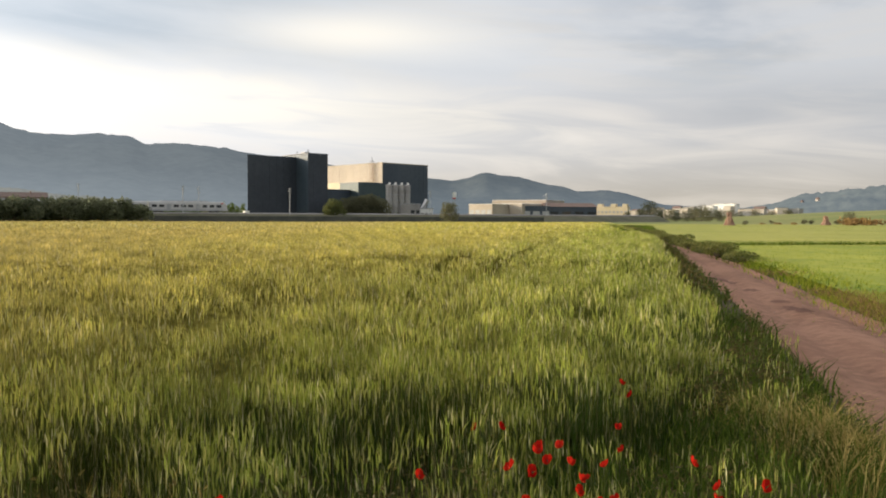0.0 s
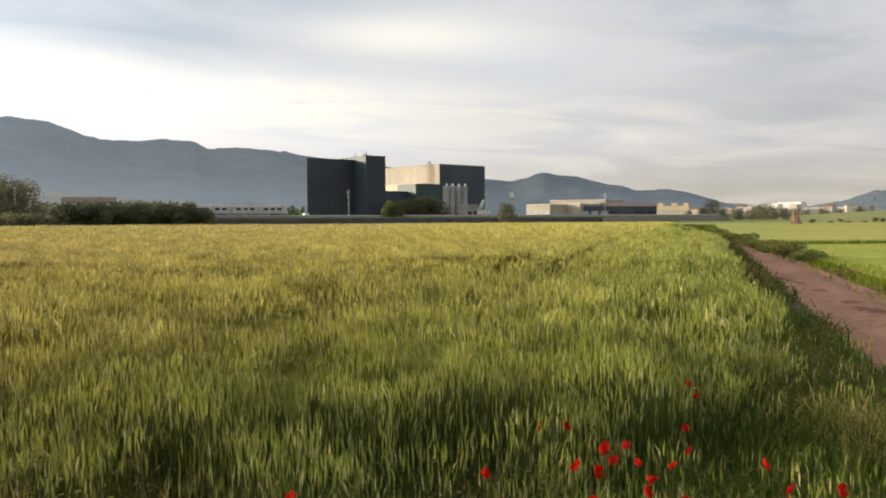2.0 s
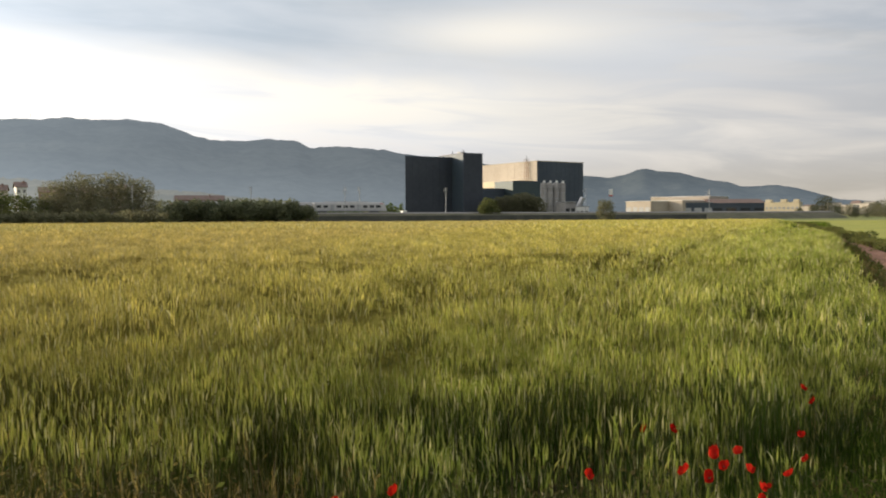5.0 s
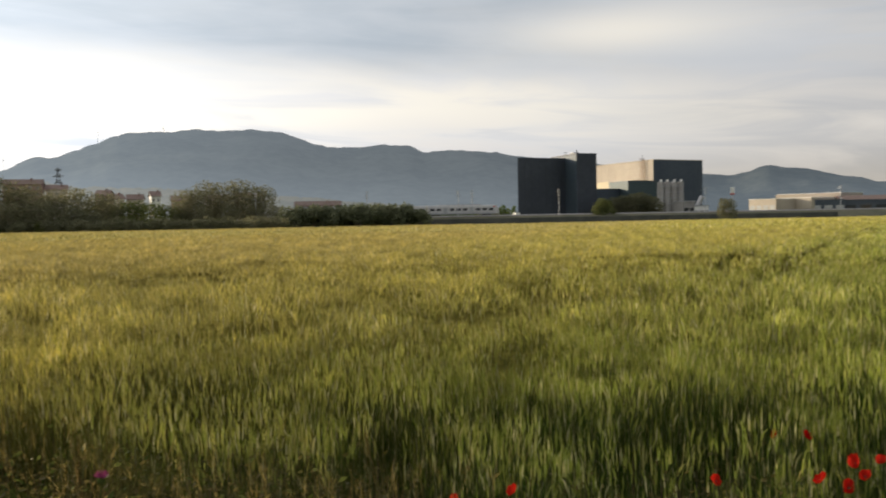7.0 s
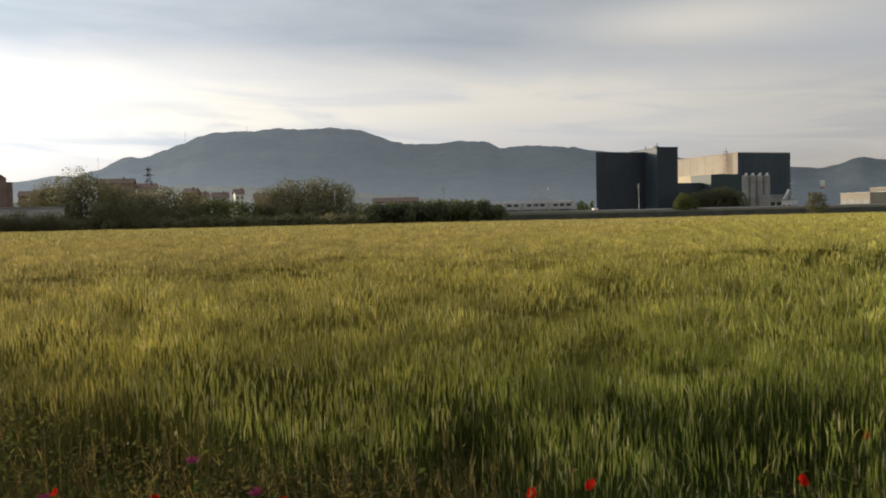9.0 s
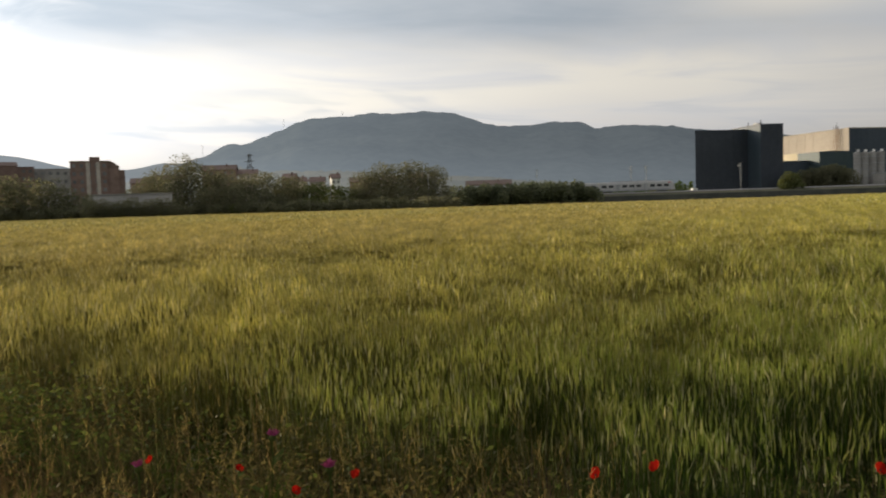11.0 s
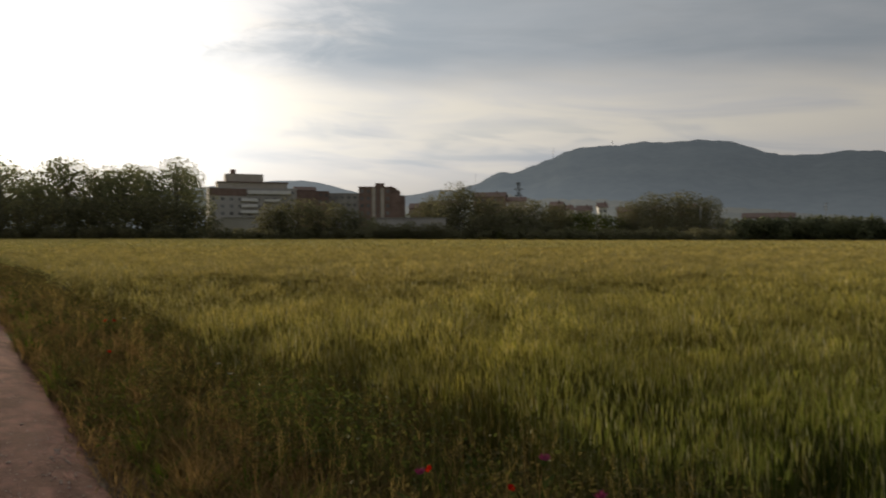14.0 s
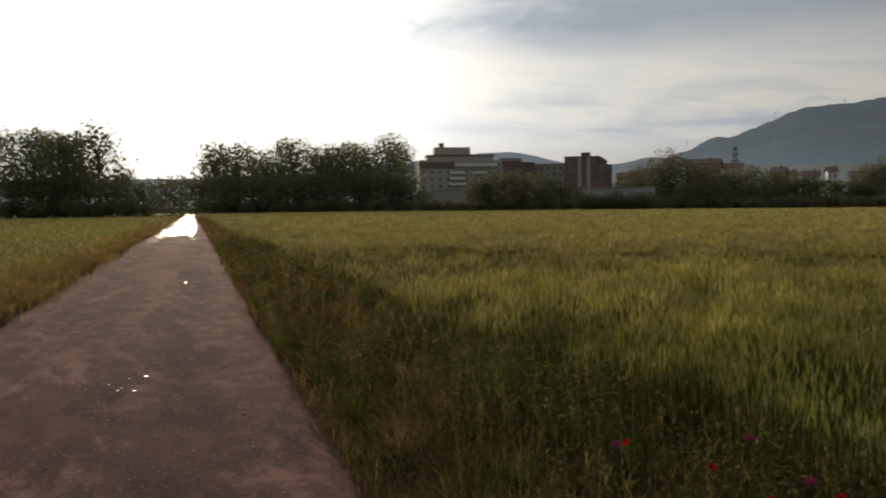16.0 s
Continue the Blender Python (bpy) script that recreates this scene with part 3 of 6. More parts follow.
def road_strip(name, left, right, n_long, n_wide, label, mat, dive=-99.0):
    """A dirt road between two edge lines (functions of 0 to 1), with ruts, bumps and ragged edges."""
    v = np.empty((n_long + 1, n_wide + 1, 3))
    for i in range(n_long + 1):
        a, b = Vector(left(i / n_long)), Vector(right(i / n_long))
        for j in range(n_wide + 1):
            p = a.lerp(b, j / n_wide)
            v[i, j] = (p.x, p.y, 0.0)
    across = np.linspace(0, 1, n_wide + 1)[None]
    x, y = v[..., 0], v[..., 1]
    v[..., 2] = road_z(x, y, across)
    v[..., 2] -= 0.16 * np.clip((dive - y) / 1.2, 0, 1)
    ragged = 0.22 * (smooth_noise(x, y, 0.8, 13) - 0.5) * (np.abs(across - 0.5) * 2) ** 6
    v[..., 1] += ragged
    q = np.arange(n_wide)
    rows = np.arange(n_long)[:, None] * (n_wide + 1)
    f = np.stack([rows + q, rows + q + 1, rows + q + n_wide + 2, rows + q + n_wide + 1], -1).reshape(-1, 4)
    ob = new(name, mesh_of(name, v.reshape(-1, 3), [f], [mat], None, True))
    return tagged(ob, label, "road", kind="structure")


def along_south(s):
    return 8.0 - 330.0 * s ** 2.4 - 17.0 * s


road_strip("dirt_road", lambda s: (along_south(s), -3.05 - 0.147 * along_south(s), 0), lambda s: (along_south(s), 1.0 - 0.147 * along_south(s), 0), 260, 26,
           "reddish brown dirt farm road with wheel ruts and damp patches", ROAD)
road_strip("dirt_road", lambda s: (min(1.8 + 0.25 * (-1 + 190 * s ** 2), 4.2 + 0.185 * (-1 + 190 * s ** 2)), -1 + 190 * s ** 2, 0), lambda s: (min(4.4 + 0.225 * (-1 + 190 * s ** 2), 5.6 + 0.185 * (-1 + 190 * s ** 2)), -1 + 190 * s ** 2, 0), 200, 18,
           "reddish brown dirt farm road between wheat and green field", ROAD_NORTH, 0.6)


def blot(name, mat, cx, cy, rx, ry, turn, south, lift, seed, label, category):
    """A thin ragged patch that follows the relief of one of the two roads."""
    r = random.Random(seed)
    ph = [r.random() * 6.28 for _ in range(4)]
    pts = [(cx, cy)]
    for ring in (0.33, 0.66, 1.0):
        for i in range(40):
            a = 2 * math.pi * i / 40
            k = 1 + ring ** 2 * (0.22 * math.sin(2 * a + ph[0]) + 0.2 * math.sin(3 * a + ph[1]) + 0.10 * math.sin(5 * a + ph[2]) + 0.06 * math.sin(9 * a + ph[3]))
            u, w = rx * k * ring * math.cos(a), ry * k * ring * math.sin(a)
            pts.append((cx + u * math.cos(turn) - w * math.sin(turn), cy + u * math.sin(turn) + w * math.cos(turn)))
    p = np.array(pts)
    across = (p[:, 1] + 3.05 + 0.147 * p[:, 0]) / 4.05 if south else (p[:, 0] - 1.8 - 0.25 * p[:, 1]) / (2.7 - 0.015 * p[:, 1])
    z = road_z(p[:, 0], p[:, 1], np.clip(across, 0.05, 0.95)) + lift
    tri = np.array([(0, 1 + i, 1 + (i + 1) % 40) for i in range(40)])
    quad = np.array([(1 + 40 * k + i, 41 + 40 * k + i, 41 + 40 * k + (i + 1) % 40, 1 + 40 * k + (i + 1) % 40) for k in range(2) for i in range(40)])
    ob = new(name, mesh_of(name, np.column_stack([p, z]), [tri, quad], [mat], None, True))
    return tagged(ob, label, category)


# ---- wheat ----
def scatter(r0, r1, a0, a1, density, gamma=1.0):
    """Random places in a ring sector, az in degrees to the left of +y."""
    area = radians(a1 - a0) / 2 * (r1 ** 2 - r0 ** 2)
    k = int(area * density)
    r = np.sqrt(r0 ** 2 + (r1 ** 2 - r0 ** 2) * rng.random(k) ** gamma)
    a = np.radians(a0 + (a1 - a0) * rng.random(k))
    return np.stack([-np.sin(a) * r, np.cos(a) * r], 1)


TRACKS = [[(28, 152), (9.43, 59.6), (4.41, 32.9), (2.71, 25.5), (1.58, 20.2), (0.67, 15.5), (0.11, 13.7), (-0.3, 12.2), (-0.9, 10.6), (-1.6, 9.4), (-3.0, 8.2), (-5.0, 7.3), (-7.7, 7.0), (-15, 8.0), (-40, 11.6)],
          [(26.5, 152), (8.6, 64), (3.3, 34.6), (1.25, 24.7), (0.17, 19.2), (-0.42, 15.8), (-1.18, 13.1), (-2.2, 11.6), (-3.46, 10.2), (-4.67, 9.4), (-7, 9.2), (-15, 10.2), (-40, 13.9)]]


def tramline(x, y):
    """Wheel tracks through the wheat, bending along the headland: 1 in a track, 0 beside it."""
    out = np.zeros(len(x))
    for line in TRACKS:
        for (x0, y0), (x1, y1) in zip(line, line[1:]):
            u = np.clip(((x - x0) * (x1 - x0) + (y - y0) * (y1 - y0)) / ((x1 - x0) ** 2 + (y1 - y0) ** 2), 0, 1)
            d2 = (x - x0 - u * (x1 - x0)) ** 2 + (y - y0 - u * (y1 - y0)) ** 2
            out = np.maximum(out, np.exp(-(d2 / 0.05) ** 2) * (0.62 + 0.38 * (y > 14)))
    return out


def wheat_height(x, y):
    r = np.hypot(x, y)
    far = np.clip(r / 40, 0, 1)
    close = np.clip((26 - r) / 18, 0, 1)
    h = 0.79 + 0.15 * (smooth_noise(x, y, 2.6, 21) - 0.5) + (0.15 + 0.21 * close) * (smooth_noise(x, y, 0.75, 22) - 0.5) + 0.09 * close * (smooth_noise(x, y, 0.3, 24) - 0.5) + 0.12 * (smooth_noise(x, y, 9.0, 23) - 0.5) * far
    edge = np.clip(wheat_inside(x, y) / 0.8, 0, 1)
    return h * (0.86 + 0.14 * edge)


def wheat_places(r0, r1, a0, a1, density):
    p = scatter(r0, r1, a0, a1, density)
    p = p[wheat_inside(p[:, 0], p[:, 1]) > 0]
    keep = rng.random(len(p)) > 1.05 * tramline(p[:, 0], p[:, 1])
    return p[keep]


def in_verge(x, y):
    south = (y > 0.86 - 0.147 * x)
    west = (x < 1.78 + 0.25 * y)
    return south & west & (wheat_inside(x, y) < 0.25)


def verge_places(r0, r1, a0, a1, density):
    p = scatter(r0, r1, a0, a1, density)
    return p[in_verge(p[:, 0], p[:, 1])]


pile = Pile()


def hollow(x, y):
    """The thin, weedy spot at the front of the wheat, 0 to 1."""
    return np.exp(-((x + 0.35) / 0.52) ** 4 - ((y - 3.75) / 0.45) ** 4)


def wheat_near(p, tall=1.0, green=False):
    """Stalks close to the eye: stem, ear with beard, upright leaves."""
    k = len(p)
    thin = smooth_noise(p[:, 0], p[:, 1], 0.55, 25)
    p = p[rng.random(k) < (2.2 * (thin - 0.22) + 0.24) * (1 - 0.72 * hollow(p[:, 0], p[:, 1]))]
    k = len(p)
    h = wheat_height(p[:, 0], p[:, 1]) * (0.70 + 0.36 * rng.random(k) ** 0.6) * tall * (1 - 0.22 * hollow(p[:, 0], p[:, 1])) * (0.88 + 0.22 * smooth_noise(p[:, 0], p[:, 1], 0.28, 28))
    base = np.column_stack([p, np.zeros(k)])
    az = 12.6 * smooth_noise(p[:, 0], p[:, 1], 0.8, 26) + rng.normal(0, 1.9, k)
    lean = 0.01 + 0.10 * rng.random(k) ** 2.6
    stem_h = h * 0.88
    v, f, top = strips(base, az, stem_h, lean, np.full(k, 0.0044), 2, rng.random(k) * 3.14, taper=6)
    pile.add(v, f, 1)
    ear = (0.054 + 0.030 * rng.random(k)) * (0.6 + 0.4 * tall)
    nod = (0.03 + 0.7 * rng.random(k) ** 4.0) * ear
    tip = top + np.column_stack([np.cos(az) * nod, np.sin(az) * nod, ear])
    turn = rng.random(k) * 3.14
    for extra, segs in ((0.0, 2), (1.57, 2)):
        v, f, _ = strips(top - [0, 0, 0.006], az, ear * 1.15, nod, 0.0070 + 0.0028 * rng.random(k), segs, turn + extra, taper=None)
        pile.add(v, f, 1 if green else 0)
    v, f, _ = strips(top + (tip - top) * 0.45, az + rng.normal(0, 0.5, k), 0.045 + 0.04 * rng.random(k), 0.005 + 0.03 * rng.random(k), np.full(k, 0.0030), 1, rng.random(k) * 3.14, taper=2)
    pile.add(v, f, 0)
    for j in range(3):
        s = 0.18 + 0.19 * j + 0.18 * rng.random(k)
        a = rng.random(k) * 6.28
        root = base + np.column_stack([np.cos(az) * lean * s ** 2, np.sin(az) * lean * s ** 2, stem_h * s])
        length = 0.13 + 0.12 * rng.random(k) - 0.025 * j
        flop = rng.random(k) ** 3.5
        v, f, _ = strips(root, a, length * (1.25 - 0.5 * flop), length * (0.06 + 0.18 * rng.random(k) + 0.7 * flop), 0.0034 + 0.0036 * rng.random(k), 2, a + 1.57 + rng.normal(0, 0.6, k), droop=0.34)
        pile.add(v, f, 1)


def wheat_middle(p, scale=1.0):
    k = len(p)
    thin = smooth_noise(p[:, 0], p[:, 1], 0.8, 25)
    p = p[rng.random(k) < 2.2 * (thin - 0.2) + 0.2]
    k = len(p)
    h = wheat_height(p[:, 0], p[:, 1]) * (0.76 + 0.30 * rng.random(k) ** 0.7) * (0.80 + 0.36 * smooth_noise(p[:, 0], p[:, 1], 0.34, 28))
    az = 12.6 * smooth_noise(p[:, 0], p[:, 1], 1.4, 27) + rng.normal(0, 1.6, k)
    base = np.column_stack([p, h * 0.35])
    v, f, top = strips(base, az, h * 0.55, 0.01 + 0.12 * rng.random(k) ** 1.8, np.full(k, 0.006 * scale), 1, rng.random(k) * 3.14, taper=8)
    pile.add(v, f, 1)
    turn = rng.random(k) * 3.14
    for extra, segs in ((0.0, 2), (1.57, 2)):
        v, f, _ = strips(top - [0, 0, 0.01], az, 0.09 + 0.05 * rng.random(k), 0.006 + 0.08 * rng.random(k) ** 2.2, np.full(k, 0.0108 * scale), segs, turn + extra, taper=None)
        pile.add(v, f, 0)
    a = rng.random(k) * 6.28
    length = 0.11 + 0.09 * rng.random(k)
    root = base + np.column_stack([np.zeros((k, 2)), h * (0.08 + 0.32 * rng.random(k))])
    v, f, _ = strips(root, a, length * 1.25, length * (0.12 + 0.5 * rng.random(k) ** 2), np.full(k, 0.0075 * scale), 1, a + 1.57, droop=0.35)
    pile.add(v, f, 1)


def wheat_far(p, width, low, blades):
    k = len(p)
    h = wheat_height(p[:, 0], p[:, 1])
    for j in range(blades):
        q = p + rng.normal(0, width, (k, 2))
        az = rng.random(k) * 6.28
        base = np.column_stack([q, h * low])
        v, f, _ = strips(base, az, h * (1.06 - low) * (0.75 + 0.45 * rng.random(k)), 0.03 + 0.1 * rng.random(k), width * (0.7 + 0.6 * rng.random(k)), 1, rng.random(k) * 3.14, taper=1.0)
        pile.add(v, f, 0)


wheat_near(wheat_places(2.8, 7.0, -22, 92, 900))
wheat_middle(wheat_places(7.0, 13.0, -22, 90, 400), 0.82)
wheat_middle(wheat_places(13.0, 21.0, -22, 88, 150), 1.2)
wheat_far(wheat_places(21.0, 40.0, -20, 86, 92), 0.021, 0.84, 2)
wheat_far(wheat_places(40.0, 64.0, -20, 86, 28), 0.042, 0.86, 2)
wheat_far(wheat_places(64.0, 250.0, -18, 86, 2.0), 0.11, 0.88, 1)
wild = verge_places(1.6, 9.0, -32, 96, 90)
wild = wild[(wild[:, 0] > -1.6) & (wild[:, 1] > south_edge(wild[:, 0]) + 0.45) & (wild[:, 0] < np.minimum(1.6 + 0.25 * wild[:, 1], 0.2 + 0.42 * wild[:, 1]))]
wheat_near(wild, 0.78)
wheat_near(np.concatenate([rng.normal(0, 1, (950, 2)) * (0.45, 0.26) + (0.72, 3.05), rng.normal(0, 1, (600, 2)) * (0.32, 0.30) + (0.50, 3.65)]), 0.82)
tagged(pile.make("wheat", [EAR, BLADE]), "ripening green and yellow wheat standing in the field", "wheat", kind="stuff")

# the closed mass of stalks under the ears; its near faces use STALKS, with shade painted in
cr = np.concatenate([np.geomspace(6.0, 60, 90), np.geomspace(61, 300, 70)])
ca = np.radians(np.linspace(-24, 96, 240))
cx, cy = -np.sin(ca)[None] * cr[:, None], np.cos(ca)[None] * cr[:, None]
inside = wheat_inside(cx.ravel(), cy.ravel()).reshape(cx.shape)
share = np.clip((np.hypot(cx, cy) - 6) / 12, 0, 1) * 0.36 + 0.44
cz = wheat_height(cx.ravel(), cy.ravel()).reshape(cx.shape) * share - 0.9 * tramline(cx.ravel(), cy.ravel()).reshape(cx.shape)
cz += 0.09 * (rng.random(cx.shape) - 0.5)
cz *= np.clip((inside - 0.2) / 1.0, 0, 1)
cz = np.where(inside > 0.25, cz, -0.08)
ci = np.arange(len(cr) - 1)[:, None] * len(ca) + np.arange(len(ca) - 1)[None]
cf = np.stack([ci, ci + len(ca), ci + len(ca) + 1, ci + 1], -1).reshape(-1, 4)
cf = cf[inside.ravel()[cf].max(1) > 0.25]
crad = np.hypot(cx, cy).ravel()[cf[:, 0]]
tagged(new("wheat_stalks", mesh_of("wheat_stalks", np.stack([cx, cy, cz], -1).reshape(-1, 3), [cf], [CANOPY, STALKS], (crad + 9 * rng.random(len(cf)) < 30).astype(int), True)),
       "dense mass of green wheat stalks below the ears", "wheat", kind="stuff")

# ---- verge beside the roads ----
pile = Pile()


def grass(p, h0, h1, width, segs, mat, spread=0.5):
    k = len(p)
    az = rng.random(k) * 6.28
    h = h0 + (h1 - h0) * rng.random(k)
    v, f, top = strips(np.column_stack([p, np.zeros(k)]), az, h, h * spread * (0.3 + rng.random(k)), np.full(k, width) * (0.6 + 0.8 * rng.random(k)), segs, az + 1.57 + rng.normal(0, 0.5, k), droop=0.35)
    pile.add(v, f, mat)
    return top, az


for (r0, r1, dens, seg, wide) in ((1.5, 6, 400, 3, 0.008), (6, 14, 330, 2, 0.015), (14, 45, 90, 1, 0.03), (45, 180, 12, 1, 0.09)):
    for a0, a1 in ((-32, 100),):
        p = verge_places(r0, r1, a0, a1, dens)
        edge_low = np.clip((p[:, 1] - south_edge(p[:, 0])) / 0.8, 0.15, 1) * np.clip((1.72 + 0.25 * p[:, 1] - p[:, 0]) / 0.9, 0.06, 1)
        patchy = smooth_noise(p[:, 0], p[:, 1], 0.9, 31)
        tall = p[rng.random(len(p)) < edge_low * 0.9]
        lush = tall[:, 0] > -0.6 + 0.9 * (smooth_noise(tall[:, 0], tall[:, 1], 1.1, 35) - 0.5)
        grass(tall[lush], 0.16, 0.56, wide, seg, 3, 0.32)
        grass(tall[~lush], 0.16, 0.48, wide, seg, 0, 0.60)
        short = p[rng.random(len(p)) < 0.5]
        lush = short[:, 0] > -0.6
        grass(short[lush], 0.06, 0.22, wide, min(seg, 2), 3, 0.8)
        grass(short[~lush], 0.06, 0.22, wide, min(seg, 2), 0, 0.8)
        hem = p[(p[:, 1] < south_edge(p[:, 0]) + 0.22)]
        grass(np.concatenate([hem, hem[::2] + rng.normal(0, 0.05, hem[::2].shape)]), 0.05, 0.20, wide, min(seg, 2), 1, 0.9)
        pd = p[(patchy > 0.46) & (rng.random(len(p)) < np.where(p[:, 0] < -0.6, 0.30, 0.03))]
        top, az = grass(pd, 0.20, 0.52, wide * 0.8, seg, 1, 0.75)
        pw = p[(patchy < 0.52) & (rng.random(len(p)) < 0.36)]
        for _ in range(2 if r1 <= 14 else 1):
            for side_of, tone in ((pw[:, 0] > -0.6, 2), (pw[:, 0] <= -0.6, 5)):
                q = pw[side_of]
                grass(q + rng.normal(0, 0.04, q.shape), 0.12, 0.50, wide * 1.9, 2, tone, 0.8)
def tufts_at(c, blades, h0, h1, width, mats, segs=3, reach=0.9):
    """Clumps of arching grass blades round the places c; mats, the tones to choose from, a clump each."""
    k = len(c)
    size = h0 + (h1 - h0) * rng.random(k)
    tone = rng.choice(mats, k)
    for m in set(mats):
        of = np.repeat(np.flatnonzero(tone == m), blades)
        az = rng.random(len(of)) * 6.28
        base = np.column_stack([c[of] + np.stack([np.cos(az), np.sin(az)], 1) * (0.07 * rng.random(len(of)))[:, None], np.zeros(len(of))])
        h = size[of] * (0.55 + 0.55 * rng.random(len(of)))
        v, f, _ = strips(base, az, h * 1.35, h * reach * (0.25 + 0.9 * rng.random(len(of))), width * (0.6 + 0.8 * rng.random(len(of))), segs, az + 1.57 + rng.normal(0, 0.5, len(of)), droop=0.42)
        pile.add(v, f, m)


clump = verge_places(1.6, 7.5, 12, 96, 26)
clump = clump[clump[:, 1] > south_edge(clump[:, 0]) + 0.12]
by_wheat = clump[:, 1] > 2.05 - 0.147 * clump[:, 0]
tufts_at(clump[by_wheat], 46, 0.34, 0.60, 0.0075, [0, 3, 2, 5, 5])
tufts_at(clump[~by_wheat], 46, 0.20, 0.42, 0.0085, [0, 1, 5, 0, 3])
clump = verge_places(7.5, 20, 40, 90, 9)
tufts_at(clump, 24, 0.30, 0.58, 0.014, [0, 3, 5, 5, 1], 2)
# bleached wild oats leaning over at the field's corner
oats = np.concatenate([rng.normal(0, 1, (420, 2)) * (0.16, 0.40) + (2.62, 5.65), rng.normal(0, 1, (140, 2)) * (0.3, 0.3) + (2.05, 6.2)])
oats = oats[oats[:, 0] < 1.55 + 0.25 * oats[:, 1]]
tufts_at(oats[::4], 16, 0.34, 0.56, 0.0085, [4, 4, 3])
# lush tufts filling the corner
tufts = rng.uniform((-0.2, 2.2), (3.4, 9.5), (7000, 2))
tufts = tufts[in_verge(tufts[:, 0], tufts[:, 1]) & (tufts[:, 0] < 1.64 + 0.25 * tufts[:, 1]) & (smooth_noise(tufts[:, 0], tufts[:, 1], 0.45, 36) > 0.36)]
grass(tufts, 0.30, 0.74, 0.0085, 3, 3, 0.45)
grass(tufts[::2] + rng.normal(0, 0.05, tufts[::2].shape), 0.20, 0.50, 0.013, 3, 2, 0.8)
# short blades creeping onto the road's edge
hem_x = 1.6 - 26.0 * rng.random(5200) ** 1.5
hem = np.stack([hem_x, south_edge(hem_x) + rng.normal(-0.02, 0.085, 5200) + 0.10 * (smooth_noise(hem_x, hem_x * 0, 0.5, 39) - 0.5)], 1)
for i, tone in enumerate((0, 1, 1, 5)):
    grass(hem[i::4], 0.03, 0.13, 0.007, 2, tone, 1.0)
wedge = rng.uniform((0.3, 0.7), (3.4, 4.6), (3200, 2))
wedge = wedge[(wedge[:, 1] > south_edge(wedge[:, 0]) + 0.05) & (wedge[:, 0] < 1.72 + 0.25 * wedge[:, 1])]
for i, tone in enumerate((0, 3, 1, 5)):
    grass(wedge[i::4], 0.06, 0.26, 0.008, 2, tone, 0.9)
weedy = rng.uniform((-1.0, 3.1), (0.4, 4.4), (1500, 2))
weedy = weedy[rng.random(1500) < 0.8 * hollow(weedy[:, 0], weedy[:, 1])]
grass(weedy, 0.20, 0.52, 0.011, 3, 2, 0.6)
grass(weedy[::2] + 0.03, 0.15, 0.45, 0.008, 3, 3, 0.5)
grass_pile = pile
pile = Pile()


def leaf_sprays(p, z0, z1, size, mat):
    """Small pointed leaves at random turns, for weeds and herbs."""
    k = len(p)
    c = np.column_stack([p, z0 + (z1 - z0) * rng.random(k)])
    u = rng.normal(size=(k, 3))
    u[:, 2] = np.abs(u[:, 2]) * 0.7
    u /= np.linalg.norm(u, axis=1)[:, None]
    w = np.cross(u, rng.normal(size=(k, 3)))
    w /= np.linalg.norm(w, axis=1)[:, None]
    s = (size * (0.5 + rng.random(k)))[:, None]
    v = np.stack([c - u * s, c + w * s * 0.42, c + u * s, c - w * s * 0.42], 1).reshape(-1, 3)
    v[:, 2] = np.maximum(v[:, 2], 0.02)
    pile.add(v, np.arange(k * 4).reshape(-1, 4), mat)


for r0, r1, dens, size in ((1.6, 6.0, 3000, 0.010), (6.0, 14.0, 1700, 0.017), (14.0, 40.0, 260, 0.042)):
    herb = verge_places(r0, r1, -32, 96, dens)
    lump = smooth_noise(herb[:, 0], herb[:, 1], 0.6, 33)
    low_edge = np.clip(np.minimum(herb[:, 1] - south_edge(herb[:, 0]), 1.72 + 0.25 * herb[:, 1] - herb[:, 0]) / 0.6, 0.1, 1)
    herb, low_edge = herb[lump > 0.48], low_edge[lump > 0.48]
    k3 = len(herb) // 3
    leaf_sprays(herb[:k3], 0.05, 0.30, size, 0)
    leaf_sprays(herb[k3:2 * k3][low_edge[k3:2 * k3] > 0.6], 0.15, 0.50, size, 1)
    leaf_sprays(herb[2 * k3:][low_edge[2 * k3:] > 0.8], 0.25, 0.60, size * 1.2, 1)
# upright weeds along the wheat, and a leafy patch among them
stalk = verge_places(2.2, 11, 15, 85, 26)
stalk = stalk[stalk[:, 1] > 1.85 - 0.147 * stalk[:, 0]]
tops = 0.42 + 0.36 * rng.random(len(stalk))
v, f, _ = strips(np.column_stack([stalk, np.zeros(len(stalk))]), rng.random(len(stalk)) * 6.28, tops, 0.12 * rng.random(len(stalk)), np.full(len(stalk), 0.006), 2, rng.random(len(stalk)) * 3.14, taper=5)
pile.add(v, f, 1)
for level in np.linspace(0.3, 1.0, 12):
    for q in np.array_split(np.arange(len(stalk)), 4):
        leaf_sprays(stalk[q] + rng.normal(0, 0.028, (len(q), 2)), float(tops[q].mean() * level) - 0.05, float(tops[q].mean() * level) + 0.05, 0.017, int(rng.integers(0, 2)))
leaf_sprays(rng.normal(0, 1, (2200, 2)) * (0.55, 0.22) + (-4.7, 2.85), 0.20, 0.66, 0.016, 0)
